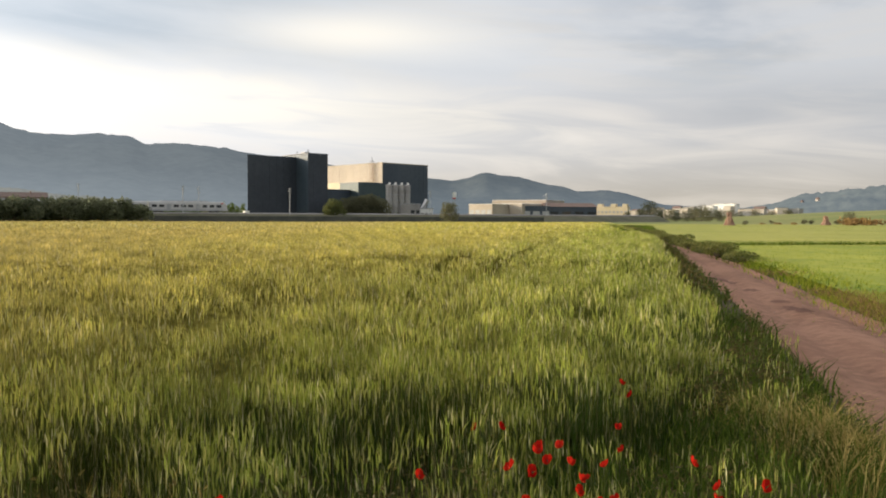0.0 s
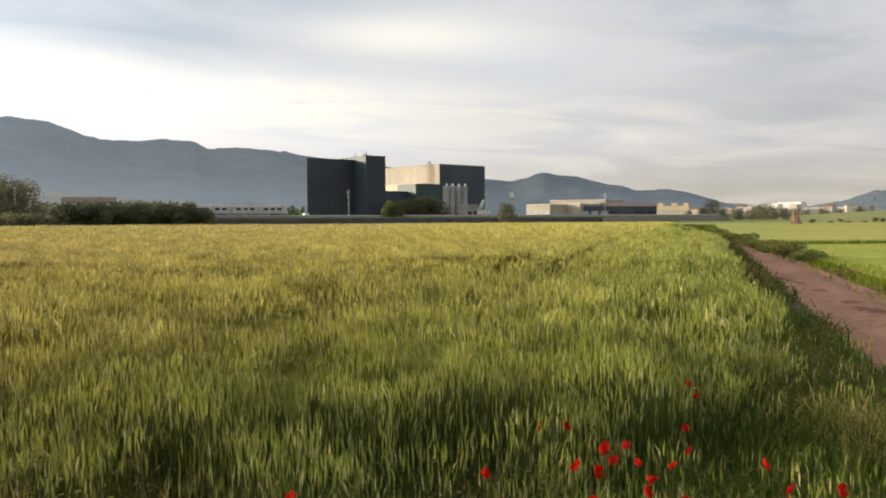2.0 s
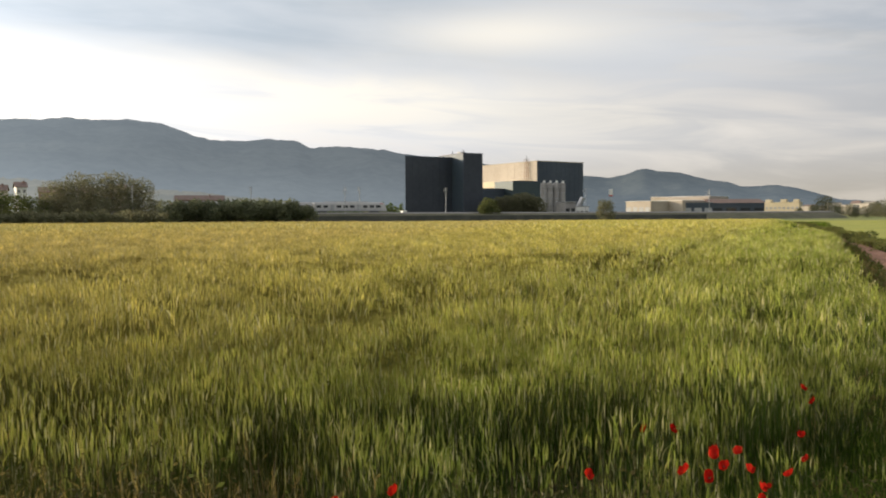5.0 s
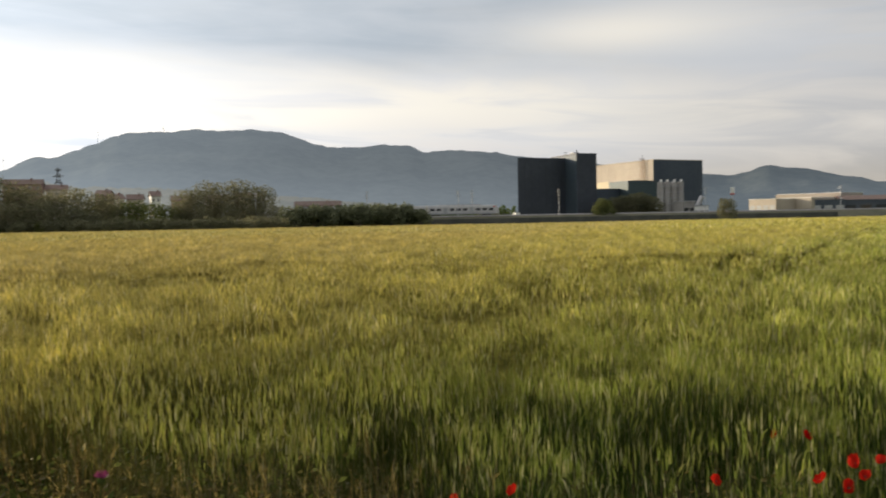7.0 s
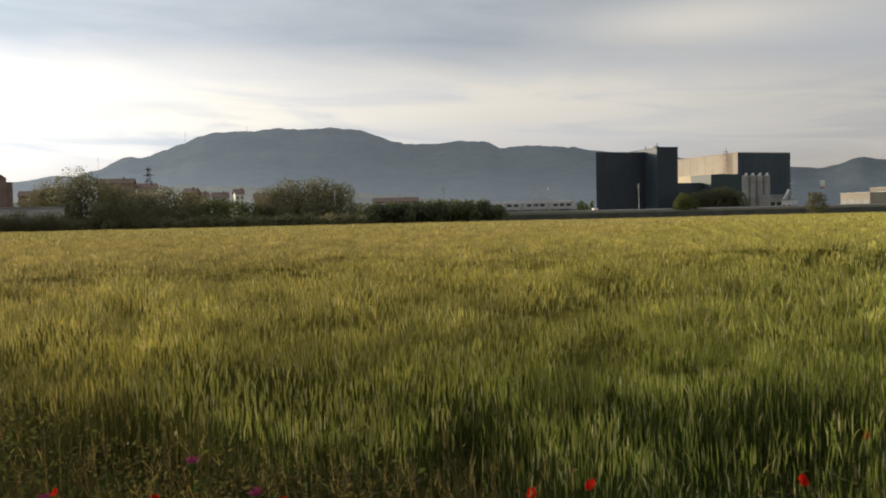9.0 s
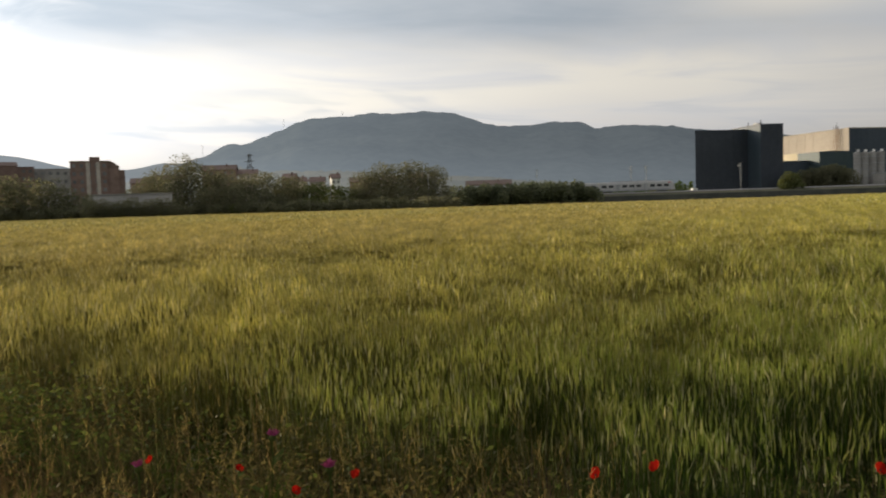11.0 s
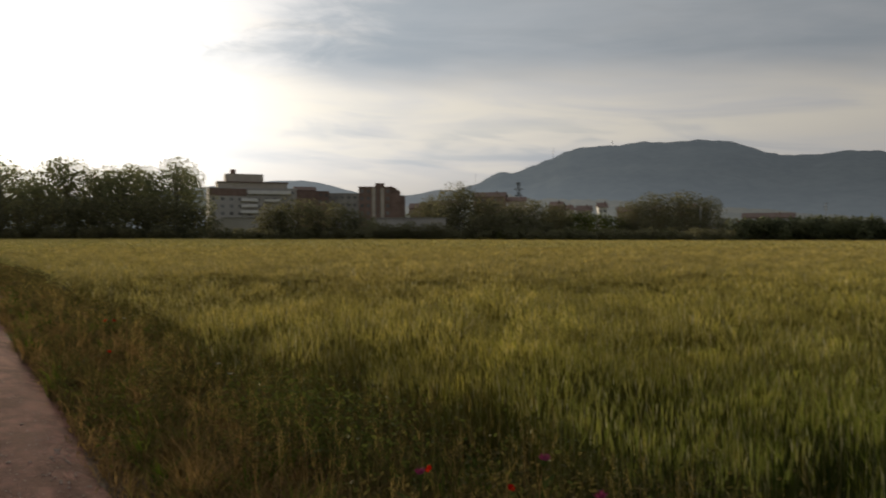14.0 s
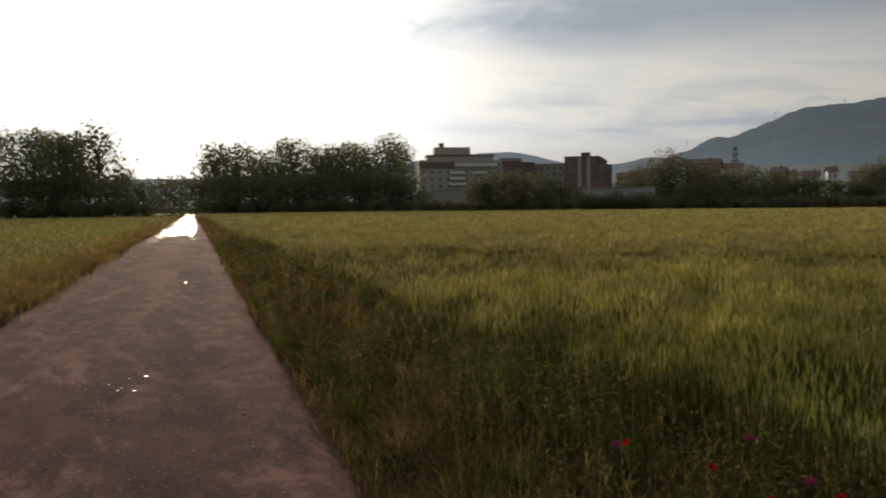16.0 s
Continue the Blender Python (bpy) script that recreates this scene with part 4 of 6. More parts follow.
# thin dry flowering stalks above the verge, each with a loose feathery head
for r0, r1, dens, wide in ((2.0, 7.5, 40, 0.0026), (7.5, 22.0, 12, 0.006)):
    reed = verge_places(r0, r1, 14, 92, dens)
    reed = reed[reed[:, 1] > south_edge(reed[:, 0]) + 0.35]
    k = len(reed)
    turn = rng.random(k) * 6.28
    v, f, top = strips(np.column_stack([reed, np.zeros(k)]), turn, 0.40 + 0.34 * rng.random(k), 0.03 + 0.14 * rng.random(k), np.full(k, wide), 2, rng.random(k) * 3.14, taper=8)
    pile.add(v, f, 2)
    for _ in range(6):
        root = top - np.column_stack([np.zeros((k, 2)), 0.10 * rng.random(k)])
        v, f, _t = strips(root, turn + rng.normal(0, 1.0, k), 0.03 + 0.05 * rng.random(k), 0.01 + 0.05 * rng.random(k), np.full(k, wide * 2.0), 1, rng.random(k) * 3.14, taper=None)
        pile.add(v, f, 3)
tagged(pile.make("weeds", [WEED, WEED_BROWN, DRY, OAT]), "low leafy weeds and dry flowering stalks in the road verge", "weeds", kind="stuff")
pile = grass_pile
tagged(pile.make("verge_grass", [GRASS, DRY, WEED, GRASS_GREEN, OAT, WEED_BROWN]), "wild grass, dry stalks and weeds along the dirt road", "grass", kind="stuff")

# ---- green field east of the road, and the fields south-west ----
pile = Pile()


def east_places(r0, r1, density, a0=-40.0, a1=-12.0):
    p = scatter(r0, r1, a0, a1, density)
    return p[(p[:, 0] > np.minimum(4.42 + 0.225 * p[:, 1], 5.62 + 0.185 * p[:, 1]))]


for (r0, r1, dens, seg, wide, h0, h1) in ((8, 20, 90, 1, 0.016, 0.12, 0.30), (20, 60, 24, 1, 0.034, 0.14, 0.28), (60, 230, 1.6, 1, 0.12, 0.12, 0.24)):
    p = east_places(r0, r1, dens)
    grass(p, h0, h1, wide, seg, 0)
    row = p[np.abs(p[:, 1] - 49.5 - 0.16 * (p[:, 0] - 15)) < 0.6]
    for _ in range(6):
        grass(row + rng.normal(0, 0.25, row.shape), 0.3, 0.6, wide * 1.2, seg, 3)
    verge = p[(p[:, 0] < np.minimum(5.8 + 0.225 * p[:, 1], 7.0 + 0.185 * p[:, 1]))]
    for q in range(16 if r1 <= 20 else 9):
        spot = verge + rng.normal(0, 0.35, verge.shape)
        brown = smooth_noise(spot[:, 0], spot[:, 1], 1.7, 38) > 0.70
        grass(spot[~brown], 0.08, 0.32, wide, seg, (0, 3, 0, 0, 3, 0, 0, 3, 0)[q % 9])
        grass(spot[brown], 0.08, 0.30, wide, seg, (1, 2, 1, 0, 2, 1, 3, 0, 2)[q % 9], 0.7)
tagged(pile.make("young_crop", [YOUNG, GRASS, DRY, GRASS_GREEN]), "short bright green crop beside the dirt road", "crop", kind="stuff")
ev = np.array([(min(5.0 + 0.225 * y, 6.2 + 0.185 * y) + w, y, 0.08 + 0.04 * (hash((y, w)) % 7) / 7) for y in range(2, 236, 6) for w in (0, 4, 10, 20, 40, 80, 160)])
ek = 7
ef = np.array([(i * ek + j, i * ek + j + 1, (i + 1) * ek + j + 1, (i + 1) * ek + j) for i in range(len(ev) // ek - 1) for j in range(ek - 1)])
tagged(new("green_field", mesh_of("green_field", ev, [ef], [MEADOW, MEADOW_PALE], (ev[ef[:, 0], 1] > 47).astype(int), True)), "flat bright green field with short crop", "field", kind="structure")

pile = Pile()
for (r0, r1, dens, wide) in ((9, 30, 40, 0.03), (30, 90, 6, 0.09), (90, 260, 0.7, 0.28)):
    p = scatter(r0, r1, 78, 112, dens)
    side = p[(p[:, 1] > -4.7 - 0.147 * p[:, 0]) & (p[:, 1] < -3.0 - 0.147 * p[:, 0])]
    p = p[p[:, 1] < -3.4 - 0.147 * p[:, 0]]
    grass(p, 0.3, 0.6, wide, 1, 0, 0.3)
    side = side[smooth_noise(side[:, 0], side[:, 1], 1.1, 37) > 0.3]
    for q in range(8 if r1 <= 30 else 6):
        grass(side + rng.normal(0, 0.3, side.shape), 0.22, 0.62, wide * (0.6 if r1 <= 30 else 1.0), 2 if r1 <= 30 else 1, (1, 2, 3, 2)[q % 4], 0.8)
bx = -8 - 75 * rng.random(520) ** 1.7
berm = np.stack([bx, -3.35 - 0.147 * bx + rng.normal(0, 0.26, len(bx))], 1)
tufts_at(berm, 34, 0.26, 0.50, 0.020, [1, 2, 3, 2, 3], 2)
bx = rng.uniform(-9, 9, 260)
tufts_at(np.stack([bx, -3.75 - 0.147 * bx + rng.normal(0, 0.36, 260)], 1), 18, 0.12, 0.40, 0.014, [1, 3, 3, 2], 2)
tagged(pile.make("barley", [EAR, DRY, OAT, GRASS]), "yellowish green cereal crop across the dirt road", "crop", kind="stuff")
sv = np.array([(x, -4.0 - 0.147 * x - w, 0.1) for x in range(-330, 4, 6) for w in (0, 10, 40, 120)])
sf = np.array([(i * 4 + j, i * 4 + j + 1, (i + 1) * 4 + j + 1, (i + 1) * 4 + j) for i in range(len(sv) // 4 - 1) for j in range(3)])
tagged(new("green_field", mesh_of("green_field", sv, [sf], [CANOPY], None, True)), "yellowish cereal field across the dirt road", "field", kind="structure")

# ---- mountains ----
def land(name, mat, profile, r_foot, r_top, r_back, seed, rough, label, pad=6.0, fuzz=0.0):
    """A range of hills: profile, rows of azimuth and height above the plain at the crest."""
    a0, a1 = profile[0][0], profile[-1][0]
    az = np.linspace(a0, a1, int((a1 - a0) / 0.22) + 1)
    pa, ph = np.array(profile).T
    crest = np.interp(az, pa, ph)
    k = np.exp(-np.linspace(-2, 2, 7) ** 2)
    crest = np.convolve(np.pad(crest, 3, mode="edge"), k / k.sum(), "valid")
    crest = crest * np.clip((az - a0) / pad, 0, 1) ** 0.7 * np.clip((a1 - az) / pad, 0, 1) ** 0.7
    s = np.linspace(0, 1, 26)
    r = np.concatenate([r_foot + (r_top - r_foot) * s, r_top + (r_back - r_top) * s[1:8] / s[7]])
    rise = np.concatenate([0.06 * s + 0.94 * s ** 1.5 * (1.6 - 0.6 * s ** 2), 1 - 0.5 * (s[1:8] / s[7]) ** 1.3])
    ang = np.radians(az)
    x, y = -np.sin(ang)[None] * r[:, None], np.cos(ang)[None] * r[:, None]
    body = (np.sin(np.pi * np.clip(rise, 0, 1)) * (1 - np.clip(rise, 0, 1)))[:, None]
    z = rise[:, None] * crest[None]
    spur = smooth_noise(x, y, 520, seed) - 0.5 + 0.6 * (smooth_noise(x, y, 210, seed + 1) - 0.5)
    z = z + body * spur * crest[None] * 0.42 + rough * (smooth_noise(x, y, 45, seed + 2) - 0.5) * (rise[:, None] > 0.1) * np.clip(crest[None] / 60, 0, 1)
    z = z + fuzz * (np.random.default_rng(seed).random(z.shape) - 0.5) * (rise[:, None] > 0.15) * np.clip(crest[None] / 60, 0, 1)
    ci = np.arange(len(r) - 1)[:, None] * len(az) + np.arange(len(az) - 1)[None]
    f = np.stack([ci, ci + 1, ci + len(az) + 1, ci + len(az)], -1).reshape(-1, 4)
    ob = new(name, mesh_of(name, np.stack([x, y, z - 3], -1).reshape(-1, 3), [f], [mat], None, True))
    return tagged(ob, label, "mountain", kind="structure")


def heights(d, rows):
    return [(a, d * math.tan(radians(e)) + 1.7 + 3) for a, e in rows]


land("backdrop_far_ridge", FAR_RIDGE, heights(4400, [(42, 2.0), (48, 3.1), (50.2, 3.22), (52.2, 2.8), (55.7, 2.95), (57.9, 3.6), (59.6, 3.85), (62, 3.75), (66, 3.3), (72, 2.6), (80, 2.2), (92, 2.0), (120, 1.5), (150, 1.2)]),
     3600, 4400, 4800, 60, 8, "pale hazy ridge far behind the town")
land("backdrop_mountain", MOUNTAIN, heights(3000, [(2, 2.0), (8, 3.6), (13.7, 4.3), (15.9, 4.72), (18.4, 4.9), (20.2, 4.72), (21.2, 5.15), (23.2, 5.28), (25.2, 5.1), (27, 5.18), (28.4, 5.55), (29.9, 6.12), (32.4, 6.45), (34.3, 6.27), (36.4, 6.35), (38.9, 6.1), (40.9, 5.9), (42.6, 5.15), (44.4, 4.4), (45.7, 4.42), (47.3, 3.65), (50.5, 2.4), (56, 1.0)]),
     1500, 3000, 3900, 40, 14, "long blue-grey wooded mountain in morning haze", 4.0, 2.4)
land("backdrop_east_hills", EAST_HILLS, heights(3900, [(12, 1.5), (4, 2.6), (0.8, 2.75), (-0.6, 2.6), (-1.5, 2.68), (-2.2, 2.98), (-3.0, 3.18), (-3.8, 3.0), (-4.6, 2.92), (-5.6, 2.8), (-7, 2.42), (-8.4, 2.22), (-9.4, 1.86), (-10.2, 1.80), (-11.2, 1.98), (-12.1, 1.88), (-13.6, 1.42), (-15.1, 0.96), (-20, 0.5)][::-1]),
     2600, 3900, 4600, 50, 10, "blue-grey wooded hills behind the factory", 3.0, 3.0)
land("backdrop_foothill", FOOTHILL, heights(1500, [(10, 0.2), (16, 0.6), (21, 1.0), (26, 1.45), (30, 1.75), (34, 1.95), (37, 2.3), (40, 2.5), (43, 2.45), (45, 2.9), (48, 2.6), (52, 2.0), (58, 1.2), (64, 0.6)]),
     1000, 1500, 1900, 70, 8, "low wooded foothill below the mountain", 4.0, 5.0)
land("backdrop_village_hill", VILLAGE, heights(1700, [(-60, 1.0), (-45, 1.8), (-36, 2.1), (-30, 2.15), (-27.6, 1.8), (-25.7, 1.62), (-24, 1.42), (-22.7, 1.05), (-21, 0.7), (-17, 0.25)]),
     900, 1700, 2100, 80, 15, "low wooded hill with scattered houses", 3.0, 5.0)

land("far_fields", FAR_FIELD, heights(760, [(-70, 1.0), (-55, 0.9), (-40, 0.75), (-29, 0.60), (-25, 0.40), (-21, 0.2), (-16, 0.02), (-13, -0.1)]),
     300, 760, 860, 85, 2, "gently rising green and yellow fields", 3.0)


# ---- trees and bushes ----
def crown_mesh(name, mat, blobs, leaves, size, seed):
    """A crown of many small leaf sprays on the outsides of several clumps: blobs, rows of x, y, z and radii rx, rz."""
    g = np.random.default_rng(seed)
    weight = np.array([b[3] ** 2 for b in blobs])
    pick = g.choice(len(blobs), leaves, p=weight / weight.sum())
    b = np.array(blobs)[pick]
    d = g.normal(size=(leaves, 3))
    d /= np.linalg.norm(d, axis=1)[:, None]
    rad = (0.55 + 0.5 * g.random(leaves) ** 0.6)[:, None]
    c = b[:, :3] + d * rad * np.stack([b[:, 3], b[:, 3], b[:, 4]], 1) + g.normal(0, size * 0.4, (leaves, 3))
    u = g.normal(size=(leaves, 3))
    u /= np.linalg.norm(u, axis=1)[:, None]
    w = np.cross(u, g.normal(size=(leaves, 3)))
    w /= np.linalg.norm(w, axis=1)[:, None]
    s = (size * (0.5 + g.random(leaves)))[:, None]
    v = np.stack([c - u * s, c + w * s * 0.55 + u * s * 0.1, c + u * s, c - w * s * 0.55 - u * s * 0.1], 1).reshape(-1, 3)
    v[:, 2] = np.maximum(v[:, 2], 0.05)
    return mesh_of(name, v, [np.arange(leaves * 4).reshape(-1, 4)], [mat])


def tree(h, spread, mat, seed, label, leaves=1500, size=0.55, trunk=0.22, kind_name="tree", clumps=14, open_crown=1.0):
    r = random.Random(seed)
    t = thing(kind_name, label, "tree")
    bm = bmesh.new()
    top = h * 0.62
    add_tube(bm, (0, 0, 0), (0, 0, h * trunk), h * 0.022, h * 0.017, 9)
    add_tube(bm, (0, 0, h * trunk), (r.uniform(-.3, .3), r.uniform(-.3, .3), top), h * 0.017, h * 0.006, 8)
    blobs = []
    for i in range(clumps):
        a = i * 2.4 + r.uniform(-.4, .4)
        lev = trunk + 0.08 + (0.90 - trunk) * ((i + 0.5) / clumps)
        reach = spread * (1 - abs(lev - 0.5) ** 1.5 * 1.5) * r.uniform(0.45, 1.0) * 0.72
        p = Vector((math.cos(a) * reach, math.sin(a) * reach, h * lev - h * 0.06))
        add_tube(bm, (0, 0, h * max(trunk * 0.9, lev * 0.62)), p, h * 0.008, h * 0.002, 5)
        q = spread * r.uniform(0.26, 0.42) * open_crown
        blobs.append((p.x, p.y, p.z, q, q * r.uniform(0.6, 0.9)))
    part("trunk", bm, BARK, t)
    crown = new("crown", crown_mesh("crown", mat, blobs, leaves, size, seed))
    crown.parent = t
    return t


def bush(h, w, mat, seed, label, leaves=500, size=0.32):
    r = random.Random(seed)
    t = thing("bush", label, "bush")
    bm = bmesh.new()
    blobs = []
    for i in range(7):
        a = i * 2.4
        p = Vector((math.cos(a) * w * 0.55 * r.random(), math.sin(a) * w * 0.55 * r.random(), h * r.uniform(0.25, 0.72)))
        add_tube(bm, (0, 0, 0), p, 0.05, 0.02, 5)
        q = w * r.uniform(0.28, 0.42)
        blobs.append((p.x, p.y, p.z, q, min(q, h * 0.32)))
    part("stem", bm, BARK, t)
    crown = new("foliage", crown_mesh("foliage", mat, blobs, leaves, size, seed))
    crown.parent = t
    return t


def at(az, d, z=0.0, turn=0.0, s=1.0):
    p = polar(az, d, z)
    return Matrix.LocRotScale(p, Euler((0, 0, turn)), (s, s, s))


def plant(model, m):
    """Sets a model down, or a copy of it once it stands."""
    if model.get("stands"):
        c = copy_thing(model, m)
        c.scale = m.to_scale()
        return c
    model["stands"] = 1
    model.matrix_world = m
    return model


def row_of(model_list, rows, group):
    """rows: azimuth, distance, scale."""
    for i, (a, d, s) in enumerate(rows):
        ob = plant(model_list[i % len(model_list)], at(a, d, 0, i * 1.7, s))
        tagged(ob, group=group)


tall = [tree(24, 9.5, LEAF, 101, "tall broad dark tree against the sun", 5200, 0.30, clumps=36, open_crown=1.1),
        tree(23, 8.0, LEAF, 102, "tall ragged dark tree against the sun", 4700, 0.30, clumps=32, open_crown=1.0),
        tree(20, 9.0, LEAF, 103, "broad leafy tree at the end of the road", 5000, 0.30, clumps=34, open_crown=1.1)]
row_of(tall, [(68.1, 262, 1.08), (69.6, 270, 0.99), (71.4, 262, 1.17), (73.2, 272, 0.97), (74.8, 268, 1.14), (76.6, 262, 0.91), (78.6, 255, 0.99), (80.2, 262, 1.06),
              (85.8, 268, 0.75), (87.4, 262, 1.21), (89.4, 255, 1.10), (91.2, 250, 1.27), (93.4, 252, 1.09), (96, 255, 0.99), (99, 250, 1.14), (67.4, 284, 1.03), (70.6, 288, 1.13), (72.6, 284, 1.13), (75.8, 286, 1.08), (77.6, 284, 1.03), (79.6, 286, 1.08), (88.6, 284, 1.14), (90.2, 286, 1.25)], "trees at the end of the road")
low_trees = [tree(11, 6.5, LEAF_TOWN, 111, "low dark tree in the hedge", 1950, 0.32, 0.06, clumps=22, open_crown=1.2),
             tree(10, 6.0, LEAF_TOWN, 112, "low brownish tree in the hedge", 1950, 0.32, 0.06, clumps=20, open_crown=1.2)]
row_of(low_trees, [(66.6, 252, .95), (67.8, 250, 1.1), (69, 248, 1.2), (70.6, 250, 1.2), (72.9, 250, 1.2), (74.2, 250, 1.15), (75.6, 248, 1.1), (77.6, 246, 1.1), (79.4, 246, 1.1), (81.0, 262, 1.15), (82.3, 290, 1.3), (83.6, 300, 1.35),
                   (84.8, 270, 1.0), (86.4, 250, 1.1), (88.0, 246, 1.1), (89.6, 246, 1.1), (91.2, 244, 1.1), (92.6, 244, 1.1)], "trees at the end of the road")
row_of(low_trees, [(65.7, 262, .62), (64.2, 264, .40), (61.9, 262, .95), (61.4, 260, 1.15), (60.0, 262, 1.25), (58.6, 258, 1.22), (57.2, 262, 1.1), (56.0, 262, .9), (54.8, 276, .72), (53.4, 276, .66), (52.0, 278, .85)], "hedge trees")
round_tree = [tree(17, 9.5, LEAF_TOWN, 121, "big round dark tree before the town", 7000, 0.31, 0.06, clumps=40, open_crown=1.2)]
row_of(round_tree, [(48.6, 268, 1.06), (46.6, 270, 0.84), (50.6, 278, 0.86), (44.9, 272, .72)], "round trees before the town")
row_of([tree(17, 9.5, LEAF_TOWN, 122, "dark spreading tree before the town houses", 6500, 0.32, 0.05, clumps=34, open_crown=1.35)], [(35.0, 288, 0.92), (33.3, 290, 0.95), (31.7, 292, 0.84), (36.3, 286, .78), (43.4, 276, .78), (41.9, 280, .7)], "dark trees before the town")
row_of(low_trees, [(45.6, 256, .85), (47.4, 254, .85), (43.6, 262, .72), (42.4, 262, .58), (36.8, 282, .75), (35.4, 276, .7), (33.8, 276, .72), (32.2, 278, .7), (30.6, 282, .66), (29.4, 296, .5)], "hedge trees")
pale = [tree(8, 4.5, LEAF_PALE, 131, "light green shrub tree by the railway", 1800, 0.25, 0.06, clumps=18, open_crown=1.2)]
row_of(pale, [(42.2, 288, 1.05), (41.4, 288, 1.1), (40.6, 284, 1.2), (39.8, 284, 1.2), (38.9, 290, 1.15), (38.0, 286, 1.05), (37.2, 282, .9), (40.4, 272, .6), (38.4, 272, .55), (24.8, 300, 1.05), (23.8, 302, .95), (22.8, 304, .8), (34.6, 258, .42), (45.6, 250, .4)], "pale shrubs")
thicket = [bush(4.8, 4.4, LEAF_TOWN, 141, "dense dark brownish bush on the railway bank", 720, 0.31), bush(4.4, 4.8, LEAF_TOWN, 142, "dense dark green bush on the railway bank", 720, 0.31)]
dark_thicket = [bush(4.8, 4.4, LEAF_DARK, 143, "dense dark green scrub on the railway bank", 1500, 0.25)]
row_of(dark_thicket, [(20.6 + 0.50 * i, 256 + 3 * ((i * 7) % 3), (1.15 if i < 3 else 1.42) + 0.2 * ((i * 5) % 4) / 3) for i in range(19)], "thicket on the bank")
row_of(thicket, [(30.2 + 0.62 * i, 248 + 4 * ((i * 5) % 3), 0.72 + 0.22 * ((i * 3) % 5) / 4) for i in range(58)], "hedge along the field")
row_of(low_trees, [(49.7 + 0.62 * i, 246 + 2 * (i % 2), 0.46 + 0.05 * ((i * 5) % 3)) for i in range(9)], "hedge along the field")
row_of(thicket, [(66.8 + 0.75 * i, 240 + 3 * ((i * 5) % 3), 0.9 + 0.25 * ((i * 3) % 5) / 4) for i in range(19)], "hedge along the field")
row_of(thicket, [(84.6 + 0.75 * i, 236 + 3 * ((i * 5) % 3), 0.9 + 0.25 * ((i * 3) % 5) / 4) for i in range(15)], "hedge along the field")
poplar = [tree(10, 2.0, LEAF_POPLAR, 151, "slim light green poplar behind the railway", 520, 0.4, 0.08, "poplar", 12, 1.4)]
row_of(poplar, [(20.9 - 0.33 * i, 345 + 5 * (i % 3), 0.66 + 0.2 * ((i * 7) % 5) / 5) for i in range(22)], "poplar row")
factory_trees = [tree(9, 5.0, LEAF_TOWN, 161, "dark tree before the factory", 3200, 0.26, 0.05, clumps=20, open_crown=1.2)]
row_of(factory_trees, [(4.4, 326, 1.0), (5.0, 328, 1.15), (5.6, 326, 1.12), (6.3, 328, 1.1), (6.9, 326, 1.0), (-0.45, 272, 0.74), (5.4, 332, 1.2), (7.3, 328, .8)], "trees before the factory")
row_of([tree(7.5, 4.0, LEAF_PALE, 162, "yellowish sprawling shrub before the factory", 1400, 0.34, 0.05, clumps=16, open_crown=1.1)], [(7.75, 302, 1.12), (8.1, 300, 0.8), (7.4, 304, .85)], "yellowish shrubs before the factory")
row_of(low_trees, [(-14.4, 420, 0.95), (-15.2, 430, .6), (-13.8, 430, .6), (-17.3, 470, .75), (-17.8, 462, .82), (-18.3, 480, .75), (-19.0, 480, .6), (-12.9, 400, .45), (-26.8, 330, .40), (-16.2, 430, .5), (-16.8, 440, .55), (-15.8, 600, .8), (-13.3, 620, .7), (-18.9, 640, .8), (-19.6, 700, .8), (-21.2, 720, .9), (-22.2, 730, .8), (-23.2, 740, .9), (-20.2, 690, .7), (16.4, 330, .38), (15.2, 335, .38)], "trees beyond the fields")
row_of(thicket, [(-24.2, 290, .36), (-24.6, 292, .33), (-26.1, 270, .36), (-26.5, 300, .5), (-27.0, 300, .55), (-20.6, 230, .3), (-29.4, 300, .5), (-30.2, 304, .55), (-22.2, 300, .26)], "bushes beyond the green field")
hedge = [bush(0.95, 1.2, HEDGE, 171, "low dark weedy bush beside the dirt road", 1100, 0.055), bush(0.8, 1.3, HEDGE, 172, "low leafy weedy bush beside the dirt road", 1100, 0.055)]
for i in range(46):
    y = 31 + 1.5 * i + 0.016 * i * i
    x = 5.7 + 0.185 * y + 0.35 * math.sin(i * 2.1)
    tagged(plant(hedge[i % 2], Matrix.LocRotScale((x, y, 0.0), Euler((0, 0, i)), (0.85, 0.8, 0.40 + 0.34 * ((i * 7) % 5) / 4))), group="bushes beside the road")

# ---- railway ----
def rail_point(s, off=0.0, z=0.0):
    p = RAIL_N * (RAIL_D + off) + RAIL_T * s
    return Vector((p.x, p.y, z))


def rail_frame(s, off=0.0, z=0.0):
    """A frame at s metres along the line: x runs along it away from the town, y away from the field."""
    return Matrix.Translation(rail_point(s, off, z)) @ Matrix.Rotation(radians(RAIL_AZ), 4, "Z")


def long_prism(outline, x0, x1):
    """A y-z outline pulled along x."""
    bm = prism(bmesh.new(), outline, -x1, -x0)
    bmesh.ops.rotate(bm, verts=bm.verts[:], cent=(0, 0, 0), matrix=Matrix.Rotation(radians(90), 3, "Z"))
    return bm


